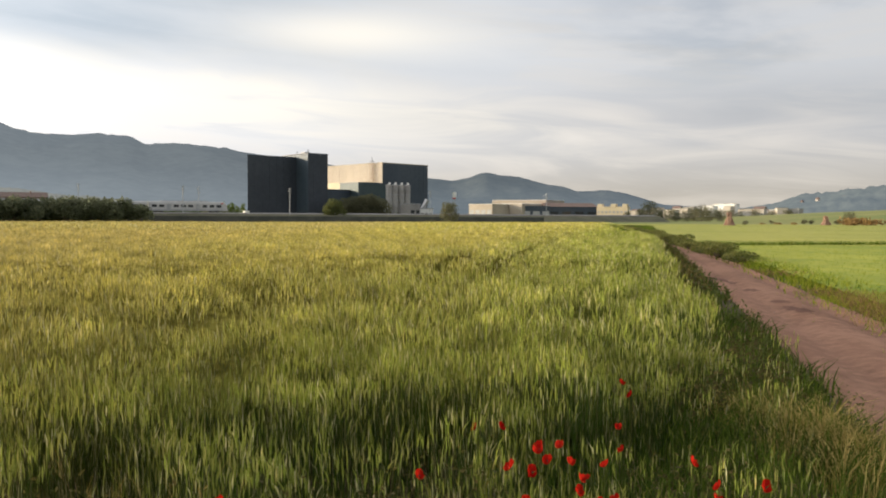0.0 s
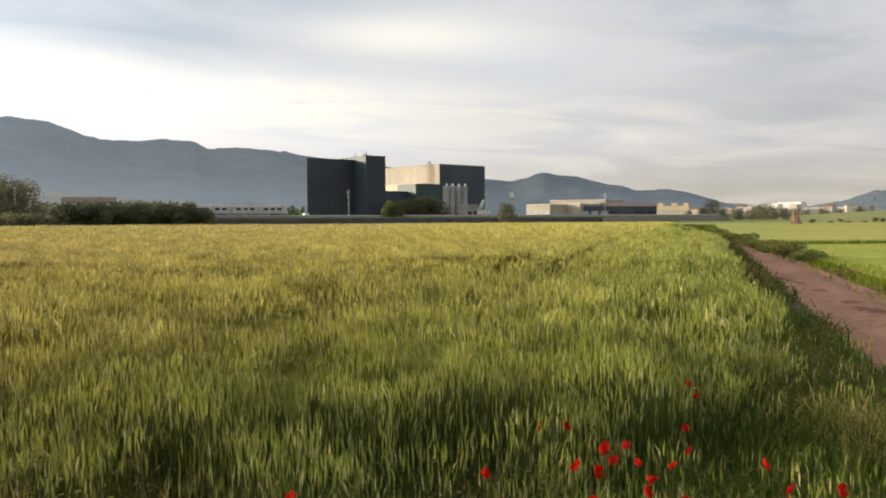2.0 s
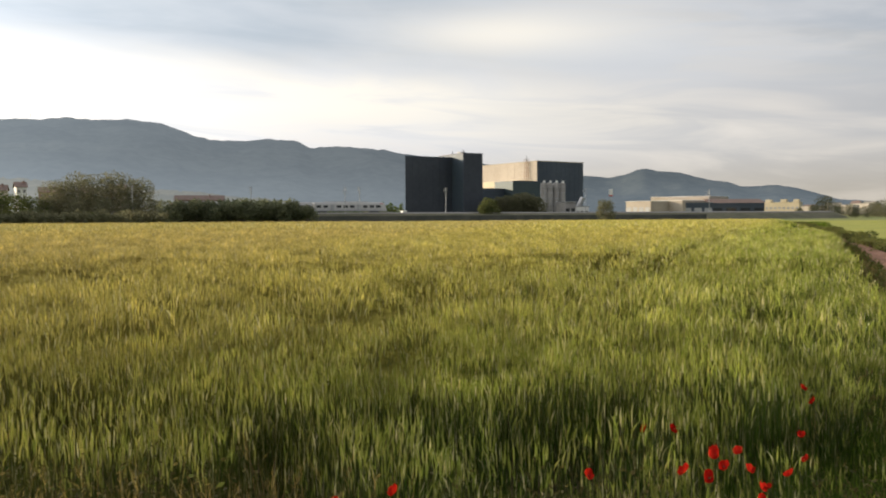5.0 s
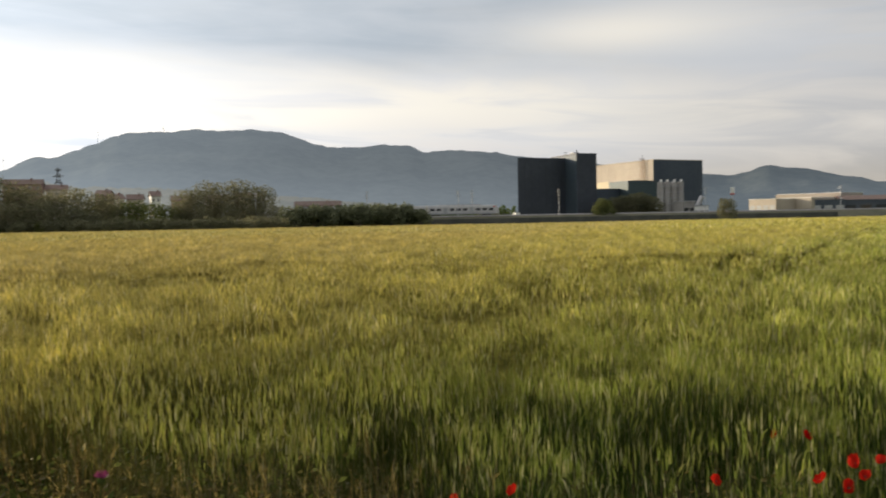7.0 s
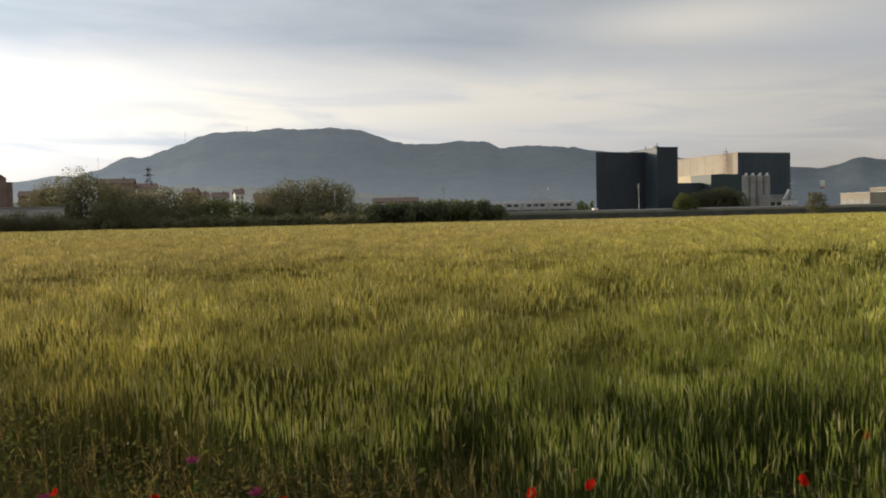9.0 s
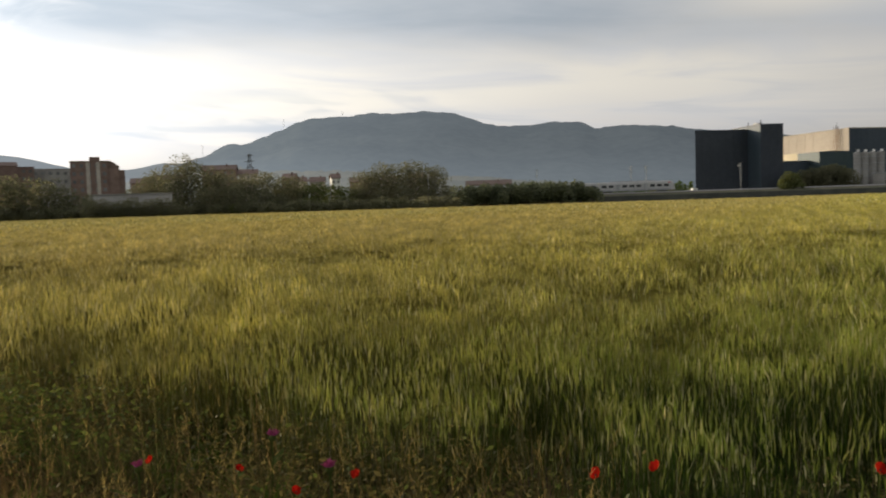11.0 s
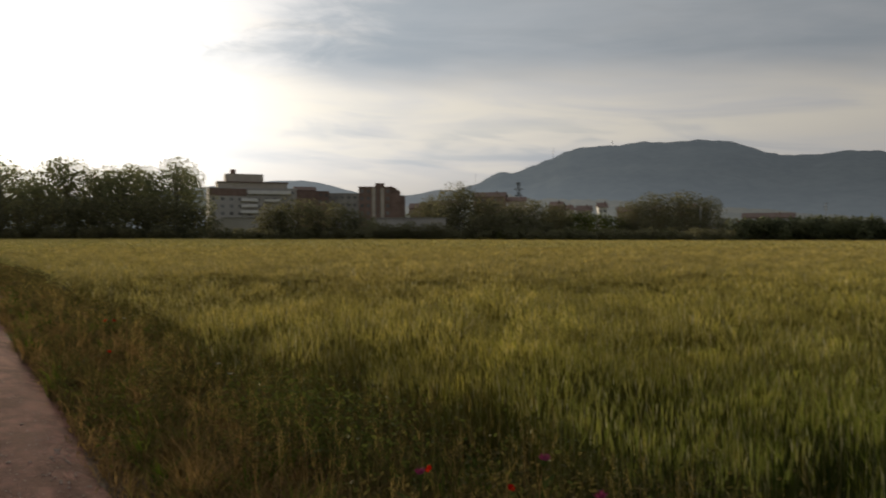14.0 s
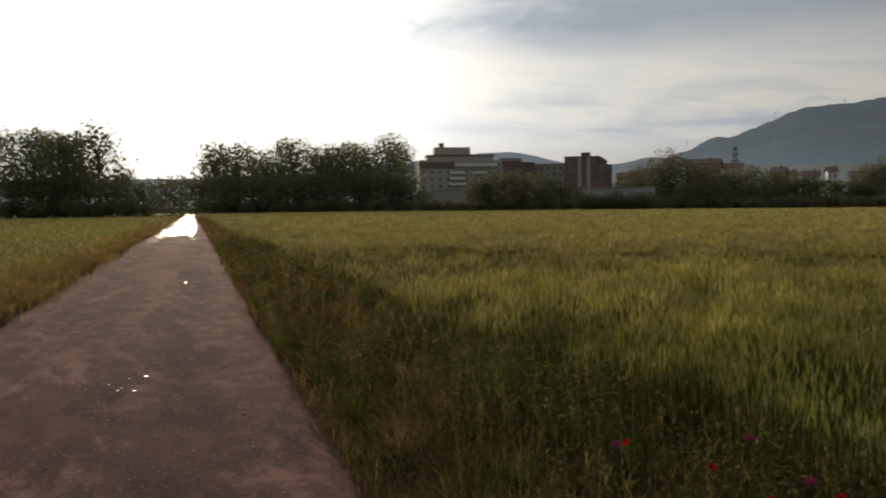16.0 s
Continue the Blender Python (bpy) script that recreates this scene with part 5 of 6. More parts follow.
bank = thing("railway_bank", "low grey-green railway bank with ballast", "embankment", rail_frame(0), kind="structure")
part("bank", long_prism([(16, -0.5), (8, 1.8), (4.2, 2.6), (-4.2, 2.6), (-14, -0.5)], -600, 262), BANK, bank)
part("ballast", long_prism([(3.6, 2.55), (2.6, 2.95), (-2.6, 2.95), (-3.6, 2.55)], -600, 262), BALLAST, bank)
for off in (-0.83, 0.83):
    part("rail", long_prism([(off - 0.035, 2.94), (off - 0.035, 3.1), (off + 0.035, 3.1), (off + 0.035, 2.94)], -600, 262), STEEL, bank)
wall = thing("retaining_wall", "low grey concrete wall along the foot of the railway bank", "wall", rail_frame(0), kind="structure")
part("wall", box(-60, -15.2, -0.3, 190, -14.8, 1.9), WALL_DARK, wall)


# the commuter train, three cars
def train_car(length, cab, label):
    """A car along x from 0 to length; cab: -1 a nose at the start, 1 at the end, 0 none."""
    car = thing("train_car", label, "train", group="commuter train")
    bm = bmesh.new()
    w, z0, z1 = 1.45, 0.55, 3.75
    ring = [(-w, z0), (-w, 2.9), (-w + 0.18, 3.45), (-w + 0.5, z1), (w - 0.5, z1), (w - 0.18, 3.45), (w, 2.9), (w, z0)]
    a, b = (1.6 if cab < 0 else 0.25), (length - 1.6 if cab > 0 else length - 0.25)
    body = long_prism(ring, a, b)
    part("body", body, TRAIN_WHITE, car, "white car body with grey lower side")
    for end, x, d in ((-1, a, -1), (1, b, 1)):
        if cab == end:
            nb = bmesh.new()
            back_ring = [nb.verts.new((x, y, z)) for y, z in ring]
            front_ring = [nb.verts.new((x + d * (1.5 if z < 2.0 else 1.1 if z < 3.0 else 0.45), y * 0.86, z0 + (z - z0) * 0.96)) for y, z in ring]
            for i in range(len(ring)):
                j = (i + 1) % len(ring)
                nb.faces.new((back_ring[i], back_ring[j], front_ring[j], front_ring[i]))
            nb.faces.new(front_ring)
            bmesh.ops.recalc_face_normals(nb, faces=nb.faces[:])
            nose = part("nose", nb, TRAIN_WHITE, car, "white sloping driver's cab")
            part("windscreen", box(x + d * 1.08 - 0.1, -1.05, 2.0, x + d * 1.08 + 0.13, 1.05, 2.85, 0.05), GLASS, nose)
            for y in (-0.95, 0.95):
                part("headlight", box(x + d * 1.52 - 0.06, y - 0.14, 1.15, x + d * 1.52 + 0.06, y + 0.14, 1.32, 0.03), STEEL, nose)
            part("stripe", box(x - 0.9 * (d > 0), -w - 0.012, 2.95, x + 0.9 * (d < 0), -w + 0.02, 3.3), RED, car, "red stripe at the cab")
    k = int((b - a - 2) / 2.2)
    for i in range(k):
        x = a + 1.6 + i * (b - a - 3.2) / max(k - 1, 1)
        if i % 4 == 2:
            part("door", box(x - 0.65, -w - 0.02, 0.75, x + 0.65, -w + 0.02, 2.85, 0.01), GREY, car)
        else:
            part("window", box(x - 0.8, -w - 0.012, 1.75, x + 0.8, -w + 0.02, 2.6, 0.01), GLASS, car)
    part("skirt", box(a, -w - 0.01, 0.5, b, w + 0.01, 0.98), GREY, car)
    for x in (a + 3.0, b - 3.0):
        bg = bmesh.new()
        add_box(bg, x - 1.5, -1.1, 0.25, x + 1.5, 1.1, 0.62, 0.05)
        for dx in (-1.1, 1.1):
            add_tube(bg, (x + dx, -0.85, 0.42), (x + dx, 0.85, 0.42), 0.42, 0.42, 14)
        part("bogie", bg, WIRE, car)
    part("roof_equipment", box(a + 4, -0.8, 3.7, b - 5, 0.8, 4.02, 0.1), GREY, car)
    return car


NOSE_S = 10.0
at_x = 0.0
for length, cab in ((26.4, -1), (23.0, 0), (26.4, 1)):
    car = train_car(length, cab, "white and red commuter train car" + (" with driver's cab" if cab else " in the middle"))
    car.matrix_world = rail_frame(NOSE_S - at_x, 0.0, 3.05)
    at_x += length

# overhead line masts
def mast(h, label):
    m = thing("line_mast", label, "mast", group="railway masts")
    bm = bmesh.new()
    for x in (-0.16, 0.16):
        add_tube(bm, (x, 0, 0), (x * 0.6, 0, h), 0.06, 0.05, 6)
    for i in range(int(h / 0.8)):
        add_tube(bm, (-0.15, 0, i * 0.8), (0.13, 0, i * 0.8 + 0.8), 0.025, 0.025, 4)
    part("pole", bm, STEEL, m)
    part("arm", add_tube(add_tube(bmesh.new(), (0, 0, h - 1.2), (0, 3.0, h - 1.0), 0.05, 0.04, 6), (0, 0, h - 0.2), (0, 2.4, h - 1.0), 0.03, 0.03, 5), STEEL, m)
    for z in (h - 0.3, h - 1.3, h - 2.2):
        part("insulator", add_tube(bmesh.new(), (-0.7, 0, z), (0.7, 0, z), 0.07, 0.07, 6), CONCRETE, m)
    return m


first_mast = mast(9.6, "thin galvanised railway mast with insulators")
for i, a in enumerate((10.95, 17.0, 18.0, 24.4, 32.0, 1.2, -7.0)):
    s_at = RAIL_D * math.tan(radians(a - RAIL_AZ))
    m = rail_frame(s_at, -3.3, 2.5)
    if i == 0:
        first_mast.matrix_world = m
    else:
        copy_thing(first_mast, m)

# ---- factory and town ----
def facing(az, d, turn, z=0.0):
    """A frame at a front's near corner: x along the front, y into the building. turn: the azimuth square to the front."""
    return Matrix.Translation(polar(az, d, z)) @ Matrix.Rotation(radians(turn), 4, "Z")


def run_to(az, d, turn, az_end):
    """How far to go along the front until it is seen at azimuth az_end."""
    p, u, w = polar(az, d), Matrix.Rotation(radians(turn), 3, "Z") @ Vector((1, 0, 0)), way(az_end)
    return -(p.x * w.y - p.y * w.x) / (u.x * w.y - u.y * w.x)


def up(el, d):
    return 1.7 + d * math.tan(radians(el))


def seams(parent, mat, x0, x1, z0, z1, step, y=-0.03, name="panel", upright=True):
    """Cladding panels with open joints on a front."""
    k = max(1, round((x1 - x0) / step))
    w = (x1 - x0) / k
    me = None
    for i in range(k):
        if me is None:
            ob = part(name, box(0.04, y, z0, w - 0.04, 0.0, z1), mat, parent)
            me = ob.data
        else:
            ob = new(name, me)
            ob.parent = parent
        ob.location = (x0 + i * w, 0, 0)


def window_grid(parent, xs, zs, w, h, mat_glass, mat_frame, y=0.0):
    """Windows with frame and pane set on a front at y = 0."""
    frame_me = pane_me = None
    for z in zs:
        for x in xs:
            if frame_me is None:
                bm = bmesh.new()
                for q in ((-w / 2 - .1, -.1 + z * 0, -h / 2 - .1, w / 2 + .1, 0.05, -h / 2), (-w / 2 - .1, -.1, h / 2, w / 2 + .1, 0.05, h / 2 + .1),
                          (-w / 2 - .1, -.1, -h / 2, -w / 2, 0.05, h / 2), (w / 2, -.1, -h / 2, w / 2 + .1, 0.05, h / 2)):
                    add_box(bm, *q)
                a = part("window", bm, mat_frame, parent)
                b = part("pane", box(-w / 2, -0.03, -h / 2, w / 2, 0.04, h / 2), mat_glass, a)
                frame_me, pane_me = a.data, b.data
            else:
                a = new("window", frame_me)
                a.parent = parent
                b = new("pane", pane_me)
                b.parent = a
            a.location = (x, y, z)


# black storage building with its tower
A1, D1 = 40.0, 330.0
H1 = up(4.22, D1)
L1 = run_to(13.63, D1, A1, 9.0)
black = thing("warehouse_building", "tall black metal-clad warehouse block without windows", "building", facing(13.63, D1, A1))
def skewed(x0, y0, x1, y1, z0, z1, skew):
    """A block whose left side slants by skew metres at its back."""
    bm = box(x0, y0, z0, x1, y1, z1)
    for vtx in bm.verts:
        if vtx.co.y > (y0 + y1) / 2 and vtx.co.x < (x0 + x1) / 2:
            vtx.co.x += skew
    return bm


part("wall", skewed(0, 0, L1, 30, 3.2, H1, 17.5), CLAD_BLACK, black)
part("roof_edge", skewed(-0.1, -0.12, L1, 30, H1, H1 + 0.35, 17.5), CLAD_SLATE, black)
seams(black, CLAD_BLACK, 0, L1 * 0.72, 3.3, H1 - 0.05, 3.0, -0.06)
part("base", skewed(0.3, 0.4, L1, 29.6, 0, 3.2, 17.5), GLASS, black)
for x in (0.7, 2.6, 5.2, 9.0, 11.0, 12.6, 16.5):
    part("loading_door", box(x, 0.2, 0.2, x + 1.1, 0.42, 2.6, 0.03), WHITE, black)
part("entrance", box(-1.6, -1.0, 0, 0.3, 1.2, 4.0, 0.05), WHITE, black, "bright white corner entrance")
P_T = polar(13.63, D1) + Matrix.Rotation(radians(A1), 3, "Z") @ Vector((run_to(13.63, D1, A1, 10.3), 0, 0))
back_way = way(A1)
w_t = way(9.51)
out_l = (P_T.x * w_t.y - P_T.y * w_t.x) / (back_way.x * w_t.y - back_way.y * w_t.x)
corner = P_T - back_way * out_l
D_T = corner.length
H_T = up(4.42, D_T)
L_T = run_to(9.51, D_T, A1, 8.14)
tower = thing("stair_tower", "slate blue metal-clad tower at the black warehouse", "tower", facing(9.51, D_T, A1))
part("wall", box(0, 0, 0, L_T, out_l + 12, H_T, 0.08), CLAD_SLATE, tower)
seams(tower, CLAD_BLACK, 0.2, L_T, 0.2, H_T - 0.3, 2.6, -0.06)
for i in range(5):
    part("side_panel", box(-0.05, 0.2 + i * out_l / 5, 0.2, 0.0, 0.12 + (i + 1) * out_l / 5, H_T - 0.3), CLAD_BLUE, tower)
part("parapet", box(-0.15, -0.15, H_T, L_T + 0.15, out_l + 12, H_T + 0.3), CLAD_SLATE, tower)
for x, y, h in ((0.1, 0.1, 1.4), (0.2, out_l, 1.2), (3.2, 4.0, 0.8)):
    part("roof_post", add_tube(bmesh.new(), (x, y, H_T + 0.3), (x, y, H_T + 0.3 + h), 0.14, 0.14, 6), WIRE, tower)
part("roof_unit", box(0.8, 3.5, H_T + 0.3, 3.0, 6.5, H_T + 1.0, 0.1), GREY, tower)

# second storage building: slate front, cream side in the sun
A2, D2 = 44.0, 402.0
H2 = up(3.82, D2)
L2 = run_to(4.30, D2, A2, 1.10)
cream = thing("warehouse_building", "large warehouse with slate front and sunlit cream side", "building", facing(4.30, D2, A2))
part("wall", box(0, 0, 0, L2, 95, H2, 0.1), CREAM, cream)
seams(cream, CLAD_SLATE, 0, L2, 0.2, H2, 3.2, -0.1)
for i in range(16):
    part("side_panel", box(-0.08, 0.1 + i * 5.9, H2 * 0.5, 0.0, 5.85 + i * 5.9, H2 - 0.4), CREAM, cream)
part("roof_edge", box(-0.15, -0.15, H2, L2 + 0.15, 95.2, H2 + 0.4), CREAM, cream)
mast_bm = bmesh.new()
for x, y in ((-1.9, 6), (-0.7, 6), (-1.9, 7.6), (-0.7, 7.6)):
    add_tube(mast_bm, (x, y, 0), (x, y, H2 + 1.6), 0.1, 0.1, 5)
for i in range(14):
    z = i * (H2 + 1.2) / 14
    add_box(mast_bm, -1.95, 5.95, z, -0.65, 7.65, z + 0.12)
    add_tube(mast_bm, (-1.9, 6, z), (-0.7, 6, z + 2.1), 0.07, 0.07, 4)
part("stair_scaffold", mast_bm, CANE, cream, "rusty open stair tower")
part("roof_mast", add_tube(add_tube(bmesh.new(), (8, 18, H2), (8, 18, H2 + 4.2), 0.16, 0.08, 6), (7, 18, H2 + 2.2), (9, 18, H2 + 2.2), 0.08, 0.08, 5), WIRE, cream)
H3 = up(2.43, D2 + 10)
wing = thing("warehouse_wing", "low grey wing with a pale yellow upper band", "building", facing(4.30, D2, A2))
part("wall", box(-9, 4, 0, -0.2, 92, H3 - 3.2, 0.05), GREY, wing)
part("band", box(-9.1, 3.9, H3 - 3.2, -0.2, 92.1, H3, 0.05), YELLOW, wing, "pale yellow upper band")

D4 = 372.0
L4 = run_to(6.01, D4, A2, 3.9)
teal = thing("factory_hall", "low dark teal metal-clad factory hall", "building", facing(6.01, D4, A2))
part("wall", box(0, 0, 0, L4, 14, up(2.47, D4) - 0.4), CLAD_TEAL, teal)
seams(teal, CLAD_TEAL, 0, L4, 0.2, up(2.47, D4) - 0.5, 2.4, -0.05)
part("roof_edge", box(-0.15, -0.15, up(2.47, D4) - 0.4, L4 + 0.15, 14.1, up(2.47, D4)), CLAD_SLATE, teal)

def shed(az0, az1, d, turn, el_top, depth, mat, roof_mat, label, openings=0, pitch=0.0, z0=0.0, cat="building", open_mat=None, name="shed"):
    """A plain flat or low-gabled hall between two azimuths."""
    L = run_to(az0, d, turn, az1)
    h = up(el_top, d)
    s = thing(name, label, cat, facing(az0, d, turn))
    part("wall", box(0, 0, z0, L, depth, h - pitch - 0.3, 0.03), mat, s)
    if pitch:
        part("roof", long_prism([(-0.4, h - pitch - 0.3), (depth / 2, h), (depth + 0.4, h - pitch - 0.3)], -0.3, L + 0.3), roof_mat, s)
    else:
        part("roof", box(-0.3, -0.3, h - 0.3, L + 0.3, depth + 0.3, h, 0.05), roof_mat, s)
    for i in range(openings):
        x = L * (i + 0.5) / openings
        g = part("gate", box(x - L / openings * 0.36, -0.06, 0.0 + z0, x + L / openings * 0.36, 0.03, (h - pitch) * 0.62, 0.02), open_mat or GLASS, s)
    return s


D5 = 345.0
def silo(label):
    s = thing("silo", label, "silo", group="factory silos")
    r = D5 * math.tan(radians(0.222))
    h = up(2.27, D5)
    bm = add_tube(bmesh.new(), (0, 0, 0), (0, 0, h), r, r, 28)
    part("shell", bm, CONCRETE, s)
    part("cone", add_tube(bmesh.new(), (0, 0, h), (0, 0, h + 0.35), r, r * 0.5, 28), CONCRETE, s)
    for i in range(6):
        z = h * (i + 0.7) / 6.4
        part("hoop", add_tube(bmesh.new(), (0, 0, z), (0, 0, z + 0.14), r + 0.05, r + 0.05, 28), GREY, s)
    part("vent", add_tube(bmesh.new(), (0.3, 0, h + 0.3), (0.3, 0, h + 1.2), 0.45, 0.5, 10), WHITE, s)
    return s


shed(8.9, 5.95, 366, A2, 1.98, 12, CLAD_SLATE, CLAD_SLATE, "low dark slate-clad hall between the warehouses", 0, name="factory_hall")
first_silo = silo("grey steel silo with a small roof vent")
for i, a in enumerate((3.85, 3.42, 2.98, 2.54)):
    m = at(a, D5 + i * 1.5)
    if i == 0:
        first_silo.matrix_world = m
    else:
        copy_thing(first_silo, m)


shed(2.35, 1.6, 335, 40, 0.98, 6, CONCRETE, GREY, "grey concrete plant shed beside the silos", 2)
shed(1.62, 0.72, 338, 40, 0.66, 7, WHITE, GREY, "white flat plant shed beside the silos", 3)
shed(4.15, 3.9, 335, 40, 0.85, 4, WHITE, WHITE, "small white plant shed", 1)
chute = thing("conveyor", "pale slanted conveyor pipe at the plant", "conveyor", at(1.55, 342))
part("pipe", add_tube(bmesh.new(), (-0.4, 0, 3.4), (2.6, 0, 9.2), 1.0, 1.0, 12), STEEL, chute)
part("frame", add_tube(add_tube(bmesh.new(), (-1, 0, 0), (0.2, 0, 4.2), 0.14, 0.14, 6), (2.6, 0, 0), (2.4, 0, 8.4), 0.14, 0.14, 6), STEEL, chute)
sign = thing("sign_mast", "red and white sign board on a tall mast", "sign", at(-0.8, 430))
part("pole", add_tube(bmesh.new(), (0, 0, 0), (0, 0, 12.5), 0.25, 0.18, 8), STEEL, sign)
part("board", box(-1.0, -0.2, 12.2, 1.0, 0.2, 15.2, 0.1), WHITE, sign)
part("board_edge", box(-1.05, -0.26, 11.6, 1.05, 0.26, 12.2, 0.05), RED, sign)

def gable_house(az0, az1, d, turn, el_top, depth, mat, label, name="house"):
    L = run_to(az0, d, turn, az1)
    h = up(el_top, d)
    s = thing(name, label, "house", facing(az0, d, turn))
    part("wall", box(0, 0, 0, L, depth, h - 2.6), mat, s)
    part("roof", long_prism([(-0.6, h - 2.65), (depth / 2, h), (depth + 0.6, h - 2.65), (depth / 2, h - 0.35)], -0.5, L + 0.5), TILE, s, "clay tile gable roof")
    for x in (0.02, L - 0.22):
        part("gable", long_prism([(0, h - 2.6), (depth / 2, h - 0.4), (depth, h - 2.6)], x, x + 0.2), mat, s)
    part("chimney", box(L * 0.7, depth * 0.3, h - 2, L * 0.7 + 0.7, depth * 0.3 + 0.7, h + 0.5, 0.03), BRICK, s)
    cols = max(2, int(L / 3))
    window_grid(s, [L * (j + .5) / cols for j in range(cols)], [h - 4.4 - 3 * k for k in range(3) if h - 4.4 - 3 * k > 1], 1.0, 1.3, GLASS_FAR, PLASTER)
    return s


# low halls and houses to the east
shed(-1.84, -3.5, 640, -40, 0.96, 30, CREAM, WHITE, "sunlit cream warehouse with open bays", 4, open_mat=GREY, name="warehouse")
shed(-3.4, -5.6, 655, -40, 0.98, 30, CREAM, WHITE, "long sunlit cream warehouse wall", 0, name="warehouse")
shed(-3.5, -7.3, 690, -30, 1.24, 40, CREAM, WHITE, "long cream warehouse with a bright roof edge", 6, open_mat=PLASTER, name="warehouse")
shed(-5.6, -7.6, 640, 10, 0.85, 25, CLAD_SLATE, ROOF_GREY, "low dark factory hall", 3, open_mat=GREY, name="warehouse")
shed(-7.4, -10.9, 650, 10, 1.08, 30, CLAD_SLATE, TILE, "dark hall with a low red roof", 4, 3.0, name="warehouse")
cream_house = shed(-10.8, -12.9, 620, -22, 0.80, 12, YELLOW, YELLOW, "long sunlit cream factory house with rows of windows", 0, name="house")
L = run_to(-10.8, 620, -22, -12.9)
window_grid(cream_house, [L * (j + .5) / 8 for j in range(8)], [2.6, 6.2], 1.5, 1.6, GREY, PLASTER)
for x0, x1 in ((0.4, 4.2), (L * 0.45, L * 0.62), (L - 4.0, L - 0.6)):
    part("roof_tower", box(x0, 1.0, up(0.80, 620), x1, 8.0, up(0.98, 620), 0.04), YELLOW, cream_house)
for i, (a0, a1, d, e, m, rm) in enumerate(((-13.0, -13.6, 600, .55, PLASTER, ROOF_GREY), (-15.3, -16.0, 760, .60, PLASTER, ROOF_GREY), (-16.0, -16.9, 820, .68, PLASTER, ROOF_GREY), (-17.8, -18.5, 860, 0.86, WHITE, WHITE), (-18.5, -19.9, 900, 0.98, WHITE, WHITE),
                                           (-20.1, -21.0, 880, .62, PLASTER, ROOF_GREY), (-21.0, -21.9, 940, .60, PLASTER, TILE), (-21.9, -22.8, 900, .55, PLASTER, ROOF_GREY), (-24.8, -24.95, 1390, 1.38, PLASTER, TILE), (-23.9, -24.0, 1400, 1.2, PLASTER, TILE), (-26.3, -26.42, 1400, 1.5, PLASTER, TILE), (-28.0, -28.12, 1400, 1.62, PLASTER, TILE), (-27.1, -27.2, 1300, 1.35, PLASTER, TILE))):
    if rm == TILE:
        gable_house(a0, a1, d, a0 - 25, e, 7, m, "distant pale house with a clay roof")
        continue
    b = shed(a0, a1, d, a0 - 22, e, 14, m, rm, "distant pale apartment block", 0, name="apartment_block")
    L = run_to(a0, d, a0 - 22, a1)
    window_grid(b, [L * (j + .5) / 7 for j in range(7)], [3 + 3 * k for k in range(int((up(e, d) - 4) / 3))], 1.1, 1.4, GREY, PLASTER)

town_r = random.Random(91)
for i in range(17):
    a0 = -12.6 - 0.66 * i + town_r.uniform(-0.15, 0.15)
    wide = town_r.uniform(0.32, 0.8)
    d = town_r.uniform(780, 1050)
    e = town_r.uniform(0.42, 0.86)
    wall_mat = (PLASTER, CONCRETE, CREAM, PLASTER, WHITE)[i % 5]
    if i % 4 == 1:
        gable_house(a0, a0 - wide, d, a0 - 20, e, 9, wall_mat, "distant house with a clay roof in the town")
        continue
    b = shed(a0, a0 - wide, d, a0 - 20 + 30 * (i % 2), e, 12, wall_mat, ROOF_GREY, "distant pale town building behind the fields", 0, name="town_building")
    L = run_to(a0, d, a0 - 20 + 30 * (i % 2), a0 - wide)
    k = max(2, int(L / 3.5))
    window_grid(b, [L * (j + .5) / k for j in range(k)], [2.6 + 3 * q for q in range(max(1, int((up(e, d) - 3.5) / 3)))], 1.3, 1.5, GREY, PLASTER)

# straw-coloured cane stacks in the field
def cane_stack(h, w, seed, label):
    r = random.Random(seed)
    s = thing("cane_stack", label, "stack", group="cane stacks")
    for i in range(44):
        a, q = i * 2.4, w * (0.2 + 0.8 * r.random()) * 0.5
        tip = Vector((r.uniform(-.55, .55), r.uniform(-.55, .55), h * r.uniform(0.5, 1.0)))
        part("cane_bundle", add_tube(bmesh.new(), (math.cos(a) * q, math.sin(a) * q, 0), tip, 0.2, 0.13, 6), CANE, s)
    return s


cane_stack(3.3, 2.9, 5, "tall conical stack of reddish dry canes").matrix_world = at(-19.55, 205)
cane_stack(2.6, 2.8, 6, "small stack of reddish dry canes").matrix_world = at(-25.43, 235)
shrub_red = bush(1.6, 3.4, DRY, 181, "reddish dry shrub at the field's far edge", 420, 0.2)
for i, (a, d, s) in enumerate(((-22.6, 250, .5), (-23.6, 255, .5), (-27.1, 230, 1.7), (-28.0, 238, 1.4), (-21.6, 250, .45))):
    plant(shrub_red, at(a, d, 0, i, s))

# town west of the railway
def flats(az0, az1, d, turn, el_top, depth, mat, label, floors, cols, trim, name="apartment_building"):
    L = run_to(az0, d, turn, az1)
    h = up(el_top, d)
    b = thing(name, label, "building", facing(az0, d, turn))
    part("wall", box(0, 0, 0, L, depth, h), mat, b)
    part("parapet", box(-0.15, -0.15, h, L + 0.15, depth + 0.15, h + 0.5), trim, b)
    fl = h / floors
    xs = [L * (j + 0.5) / cols for j in range(cols)]
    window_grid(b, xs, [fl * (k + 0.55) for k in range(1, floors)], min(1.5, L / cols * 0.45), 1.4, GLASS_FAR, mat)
    return b, L, h


